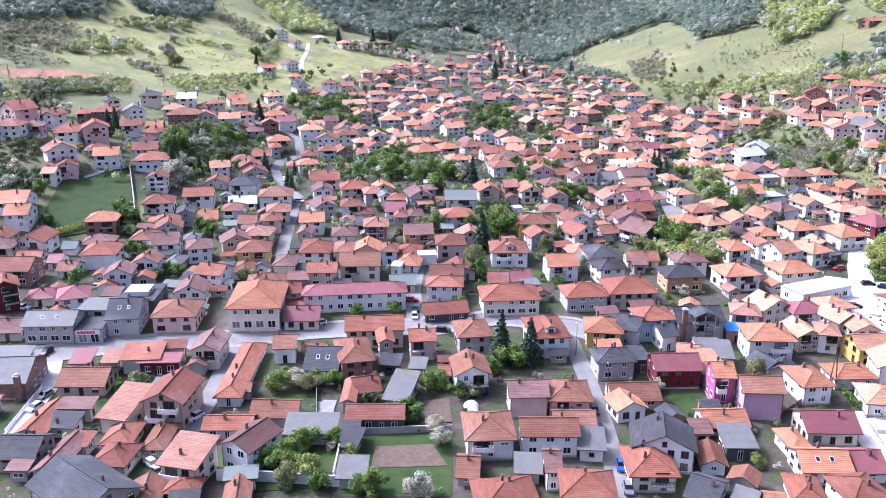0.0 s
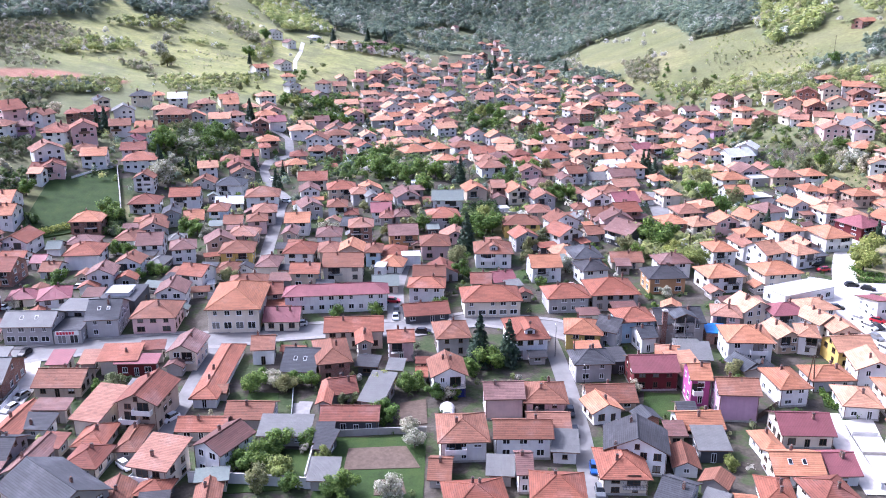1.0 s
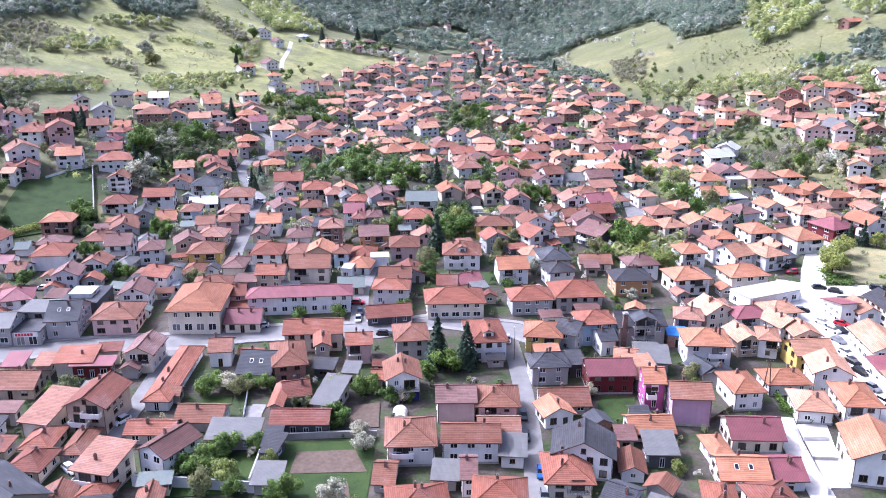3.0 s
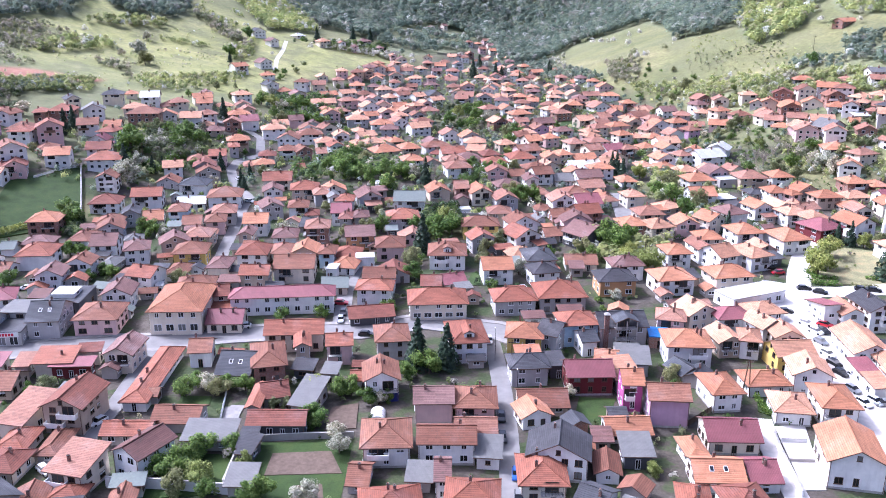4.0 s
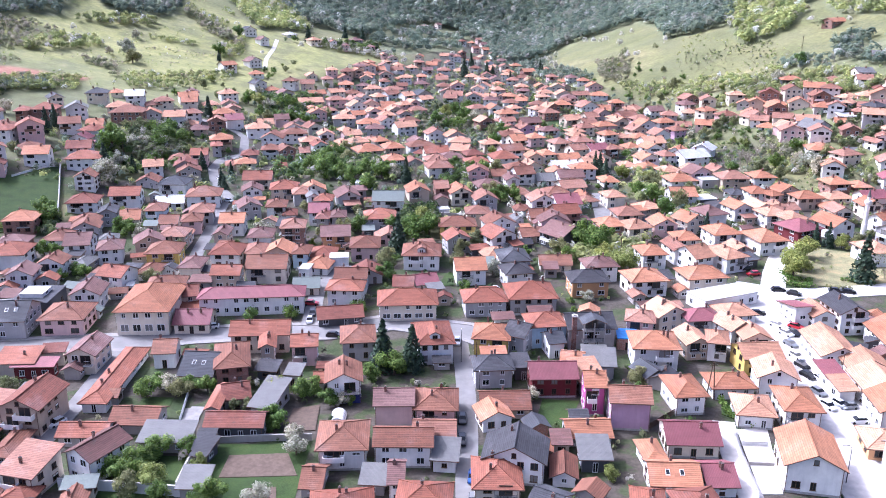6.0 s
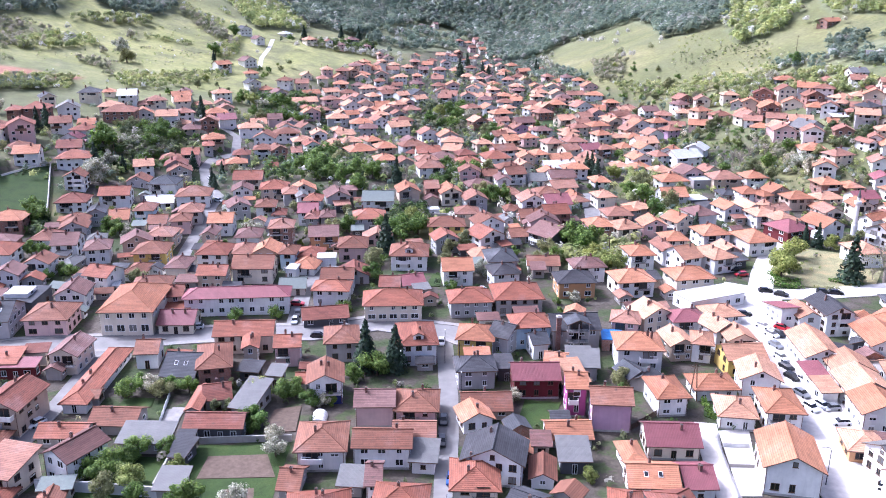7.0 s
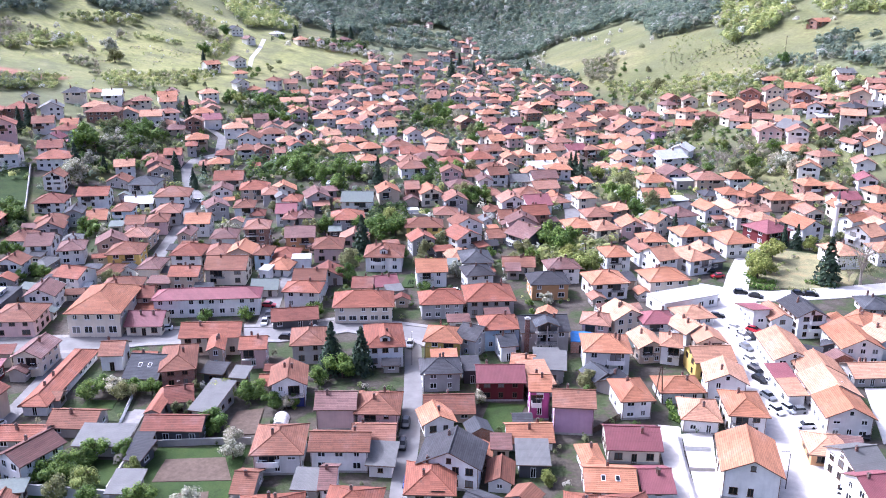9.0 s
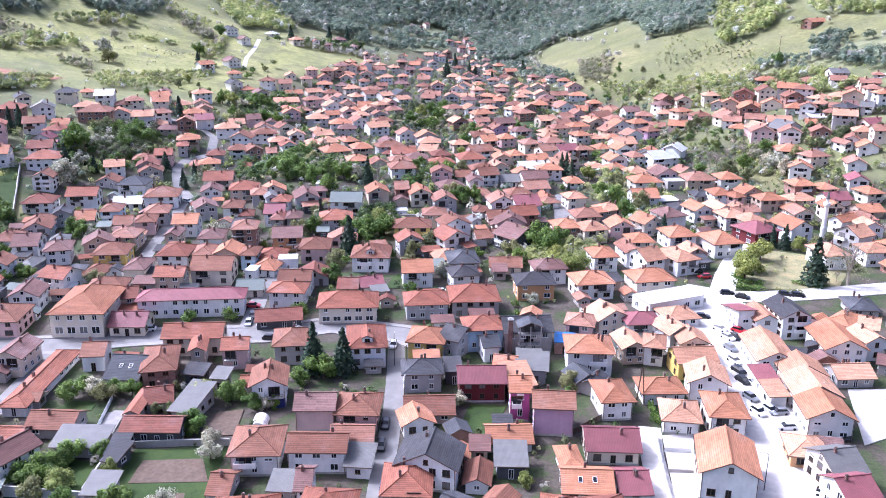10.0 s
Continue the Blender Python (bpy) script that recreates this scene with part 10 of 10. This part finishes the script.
tree(25.1, 528.0, 5.8, "d")
tree(66.8, 548.8, 4.4, "u")
tree(-119.8, 527.0, 5.7, "o")
tree(120.3, 577.5, 5.1, "o")
tree(-35.1, 285.3, 6.0, "b")
tree(-17.7, 594.7, 2.5, "y")
tree(156.4, 439.4, 4.4, "u")
tree(-113.9, 452.5, 4.6, "b")
tree(-91.3, 560.7, 5.2, "u")
tree(-100.4, 573.1, 2.9, "u")
tree(14.3, 299.2, 3.7, "b")
tree(163.7, 544.2, 5.5, "o")
tree(41.8, 506.9, 3.8, "d")
tree(-80.2, 421.0, 3.7, "u")
tree(60.1, 475.3, 2.8, "b")
tree(168.1, 552.0, 5.2, "u")
tree(-23.3, 211.7, 5.4, "u")
tree(192.7, 559.9, 4.0, "u")
tree(146.5, 328.5, 2.6, "u")
tree(-71.6, 230.0, 2.3, "u")
tree(-22.0, 366.8, 2.5, "u")
tree(-22.1, 624.6, 5.9, "u")
tree(71.0, 619.8, 3.3, "o")
tree(90.2, 267.4, 4.7, "u")
tree(-28.5, 629.3, 4.9, "u")
tree(112.3, 555.0, 4.2, "u")
tree(-54.7, 547.7, 4.9, "u")
tree(-9.4, 369.3, 4.9, "u")
tree(100.2, 568.6, 5.5, "o")
tree(-59.1, 498.6, 2.7, "y")
tree(157.4, 553.6, 3.8, "d")
tree(-13.8, 622.7, 2.6, "o")
tree(89.6, 567.7, 4.6, "o")
tree(-36.1, 497.8, 4.7, "b")
tree(-63.9, 571.1, 3.5, "d")
tree(171.1, 606.5, 2.7, "u")
tree(-4.7, 308.9, 4.1, "o")
tree(-40.6, 616.7, 4.0, "y")
tree(148.1, 367.9, 5.3, "o")
tree(142.4, 592.4, 3.6, "u")
tree(-36.6, 568.4, 2.6, "o")
tree(-78.4, 584.0, 3.4, "b")
tree(117.2, 548.5, 2.5, "o")
tree(183.5, 547.2, 2.4, "u")
tree(-29.2, 638.2, 4.2, "u")
tree(155.3, 639.2, 5.5, "y")
tree(-71.1, 507.1, 5.8, "y")
tree(176.6, 287.0, 3.6, "o")
tree(-125.6, 409.6, 4.1, "o")
tree(146.7, 346.3, 3.2, "y")
tree(170.9, 333.9, 2.9, "u")
tree(204.8, 338.7, 4.5, "u")
tree(80.1, 320.4, 3.2, "u")
tree(-135.0, 408.0, 5.1, "b")
tree(-78.4, 293.5, 5.0, "u")
tree(-41.7, 273.6, 2.5, "d")
tree(32.3, 310.6, 3.4, "u")
tree(119.5, 312.1, 4.2, "u")
tree(25.3, 415.0, 3.3, "u")

tree(-186, 587, 9.5, "b")
tree(-171, 562, 6.5, "b")
tree(-193, 625, 7.0, "b")
tree(-190, 566, 5.5, "b")
tree(-133, 618, 8.0, "c")
tree(50, 758, 15.0, "c")
tree(66, 706, 11.0, "c")
tree(106, 704, 9.0, "c")

# ---- woods and thickets ----
BUILT = np.array(FOOT + PAVED)
TOWN = [(-95, 128), (70, 128), (105, 240), (190, 262), (225, 340), (190, 420), (140, 560), (70, 640), (-10, 600), (-50, 520), (-90, 420), (-150, 330), (-120, 240)]
woods("garden_shrubs", TOWN, 900, 1.0, 2.8, FOREST["GARDEN"], "green shrubs in the yards between houses", 81, clumps=36, keep=-0.2, clear=True)
woods("garden_shrubs", TOWN, 700, 1.0, 2.6, FOREST["THICKET"], "olive shrubs in the yards between houses", 82, clumps=36, keep=-0.2, clear=True)
woods("garden_shrubs", TOWN, 350, 0.9, 2.2, FOREST["FOREST_SPRING"], "young green shrubs in the yards between houses", 83, clumps=36, keep=-0.2, clear=True)
woods("blossom_scrub", [(-323, 604), (333, 613), (290, 526), (130, 929), (-124, 675), (-243, 443)], 110, 4, 8, FOREST["BLOSSOM_MIX"], "blossoming wild trees scattered on the hillsides", 15, keep=-0.05, clumps=48, clear=True)
woods("hedgerow", [(-212, 432), (-177, 487), (-168, 457), (-201, 410)], 220, 2.5, 5, FOREST["FOREST_SPRING"], "scrub and trees along the town edge", 18, keep=-0.4, clumps=64, clear=True)
woods("hedgerow", [(-104, 717), (-33, 787), (-21, 751), (-105, 725)], 70, 4, 8, FOREST["GARDEN"], "green trees along the valley side", 19, keep=-0.5, clumps=48, clear=True)
woods("hedgerow", [(199, 545), (220, 518), (234, 470), (231, 441), (198, 485)], 330, 2.5, 5, FOREST["FOREST_SPRING"], "scrub at the foot of the meadow", 20, keep=-0.5, clumps=64, clear=True)
woods("hedgerow", [(173, 552), (204, 507), (199, 471), (171, 504)], 240, 2, 4.5, FOREST["FOREST_SPRING"], "bushes at the foot of the slope", 21, keep=-0.3, clumps=48, clear=True)
woods("hedgerow", [(225, 534), (248, 498), (255, 440), (249, 420), (222, 453)], 260, 2.5, 5, FOREST["FOREST_SPRING"], "trees between the upper houses", 22, keep=-0.25, clumps=64, clear=True)
woods("hedgerow", [(192, 622), (247, 591), (234, 549), (195, 586)], 110, 1, 2.4, FOREST["THICKET"], "low bushes scattered on the meadow", 24, keep=-0.1, clumps=48, clear=True)
woods("hill_scrub", [(209, 696), (279, 489), (250, 424), (175, 549)], 240, 1, 2.6, FOREST["FOREST_SPRING"], "low bushes over the sloping meadow", 25, keep=-0.1, clumps=48, clear=True)
woods("hill_scrub", [(-270, 496), (-202, 648), (-145, 718), (-115, 557), (-217, 389)], 260, 1, 2.4, FOREST["FOREST_SPRING"], "low scrub scattered over the hillside meadows", 26, keep=-0.1, clumps=48, clear=True)
woods("hill_scrub", [(162, 466), (194, 446), (188, 410), (154, 391), (155, 436)], 120, 1.5, 3.5, FOREST["GARDEN"], "green brush on the bank between houses", 27, keep=-0.4, clumps=64, clear=True)
woods("hill_scrub", [(164, 420), (192, 429), (202, 413), (191, 380), (155, 370)], 90, 2, 4.5, FOREST["SCRUB_MIX"], "bare scrub on the bank", 28, keep=-0.2, clumps=64, clear=True)
woods("hill_scrub", [(187, 424), (218, 400), (230, 377), (215, 341), (178, 378)], 150, 1.5, 3.5, FOREST["FOREST_SPRING"], "bright green bushes on the slope between houses", 29, keep=-0.4, clumps=64, clear=True)
woods("hill_scrub", [(222, 439), (248, 405), (230, 365), (208, 394)], 120, 2, 4.5, FOREST["THICKET"], "bushes between the houses on the slope", 30, keep=-0.3, clumps=64, clear=True)
woods("hedgerow", [(-35, 416), (4, 391), (4, 343), (-31, 357)], 190, 3, 6, FOREST["GARDEN"], "green thicket on the bank below a house", 31, keep=-0.8, clumps=64, clear=True)
woods("hedgerow", [(-84, 531), (-54, 572), (-47, 491), (-70, 470)], 190, 3, 6.5, FOREST["GARDEN"], "green thicket on the town slope", 32, keep=-0.8, clumps=48, clear=True)
woods("hedgerow", [(-125, 412), (-101, 427), (-89, 382), (-107, 366)], 190, 3, 6, FOREST["THICKET"], "wild thicket between houses", 33, keep=-0.5, clumps=64, clear=True)
woods("hedgerow", [(-127, 339), (-123, 405), (-97, 421), (-88, 366), (-103, 333)], 200, 2, 5, FOREST["GARDEN"], "wild thicket between houses", 34, keep=-0.4, clumps=64, clear=True)
woods("hedgerow", [(8, 563), (48, 576), (43, 460), (13, 455)], 150, 2.5, 6, FOREST["THICKET"], "green thicket between far houses", 35, keep=-0.6, clumps=48, clear=True)
woods("hedgerow", [(-56, 417), (4, 434), (10, 342), (-43, 347)], 220, 2.5, 6, FOREST["GARDEN"], "green thicket along the bank", 36, keep=-0.5, clumps=64, clear=True)
woods("hedgerow", [(66, 286), (99, 292), (92, 257), (63, 255)], 150, 2.5, 5.5, FOREST["FOREST_SPRING"], "bright green bushes between houses", 37, keep=-0.6, clumps=64, clear=True)
woods("hedgerow", [(116, 398), (133, 404), (117, 335), (102, 330)], 90, 2.5, 5.5, FOREST["FOREST_SPRING"], "bright green bushes between houses", 38, keep=-0.6, clumps=64, clear=True)
woods("hedgerow", [(119, 339), (136, 344), (123, 302), (110, 299)], 80, 2, 4.5, FOREST["FOREST_SPRING"], "bright green bushes between houses", 39, keep=-0.6, clumps=64, clear=True)
woods("hedgerow", [(25, 402), (50, 411), (46, 341), (26, 333)], 90, 2.5, 5, FOREST["GARDEN"], "green bushes between houses", 40, keep=-0.5, clumps=64, clear=True)
woods("hill_scrub", [(-208, 420), (-194, 438), (-176, 388), (-191, 381)], 110, 2, 5, FOREST["THICKET"], "wild bushes above the houses", 43, keep=-0.5, clumps=64, clear=True)
woods("hill_scrub", [(-190, 345), (-169, 358), (-159, 331), (-175, 314)], 120, 2, 4.5, FOREST["THICKET"], "garden bushes on the slope", 44, keep=-0.4, clumps=64, clear=True)
woods("hill_scrub", [(-176, 317), (-153, 319), (-148, 302), (-165, 293)], 110, 2, 4.5, FOREST["GARDEN"], "garden bushes on the slope", 45, keep=-0.4, clumps=64, clear=True)
woods("hill_scrub", [(-148, 304), (-145, 306), (-136, 284), (-144, 288)], 70, 2, 4, FOREST["GARDEN"], "dark hedge bushes beside the field", 46, keep=-0.9, clumps=64, clear=True)
woods("hill_scrub", [(-120, 303), (-117, 315), (-104, 279), (-113, 284)], 70, 2, 4, FOREST["GARDEN"], "dark green bushes at the field edge", 47, keep=-0.9, clumps=64, clear=True)
woods("hill_scrub", [(-224, 414), (-185, 482), (-176, 450), (-202, 399), (-212, 389)], 130, 2, 4.5, FOREST["FOREST_SPRING"], "scrub above the uppermost houses", 48, keep=-0.4, clumps=64, clear=True)
woods("hedgerow", [(13, 310), (28, 311), (24, 288), (12, 286)], 80, 3, 6, FOREST["GARDEN"], "overgrown green plot between houses", 49, keep=-0.9, clumps=64, clear=True)
TOWN_UP = [(-150, 330), (-100, 300), (60, 290), (190, 300), (250, 380), (230, 450), (150, 560), (90, 720), (30, 780), (-20, 640), (-60, 540), (-150, 430)]
woods("garden_trees", TOWN_UP, 900, 2.0, 4.6, FOREST["FOREST_SPRING"], "spring trees in the gardens between houses", 84, clumps=40, keep=-0.3, clear=True)
woods("garden_trees", TOWN_UP, 600, 2.0, 4.8, FOREST["FOREST_DEEP"], "dark green trees in the gardens between houses", 85, clumps=40, keep=-0.3, clear=True)
for i, (name, leaf, gap, low, high, keep, label, outline) in enumerate(GROVES):
    size = abs(sum(p[0] * q[1] - q[0] * p[1] for p, q in zip(outline, outline[1:] + outline[:1]))) / 2
    woods(name, outline, int(size / gap ** 2), low, high, FOREST[leaf], label, 100 + i, clumps=60, keep=keep, clear=True)
woods("far_woods", [(-420, 1000), (-110, 1080), (40, 1170), (190, 1160), (300, 960), (520, 1000), (520, 1600), (-420, 1600)], 3000, 8, 13, FOREST["FOREST_DEEP"], "dense woods over the hilltops", 140, clumps=30, keep=-0.8)
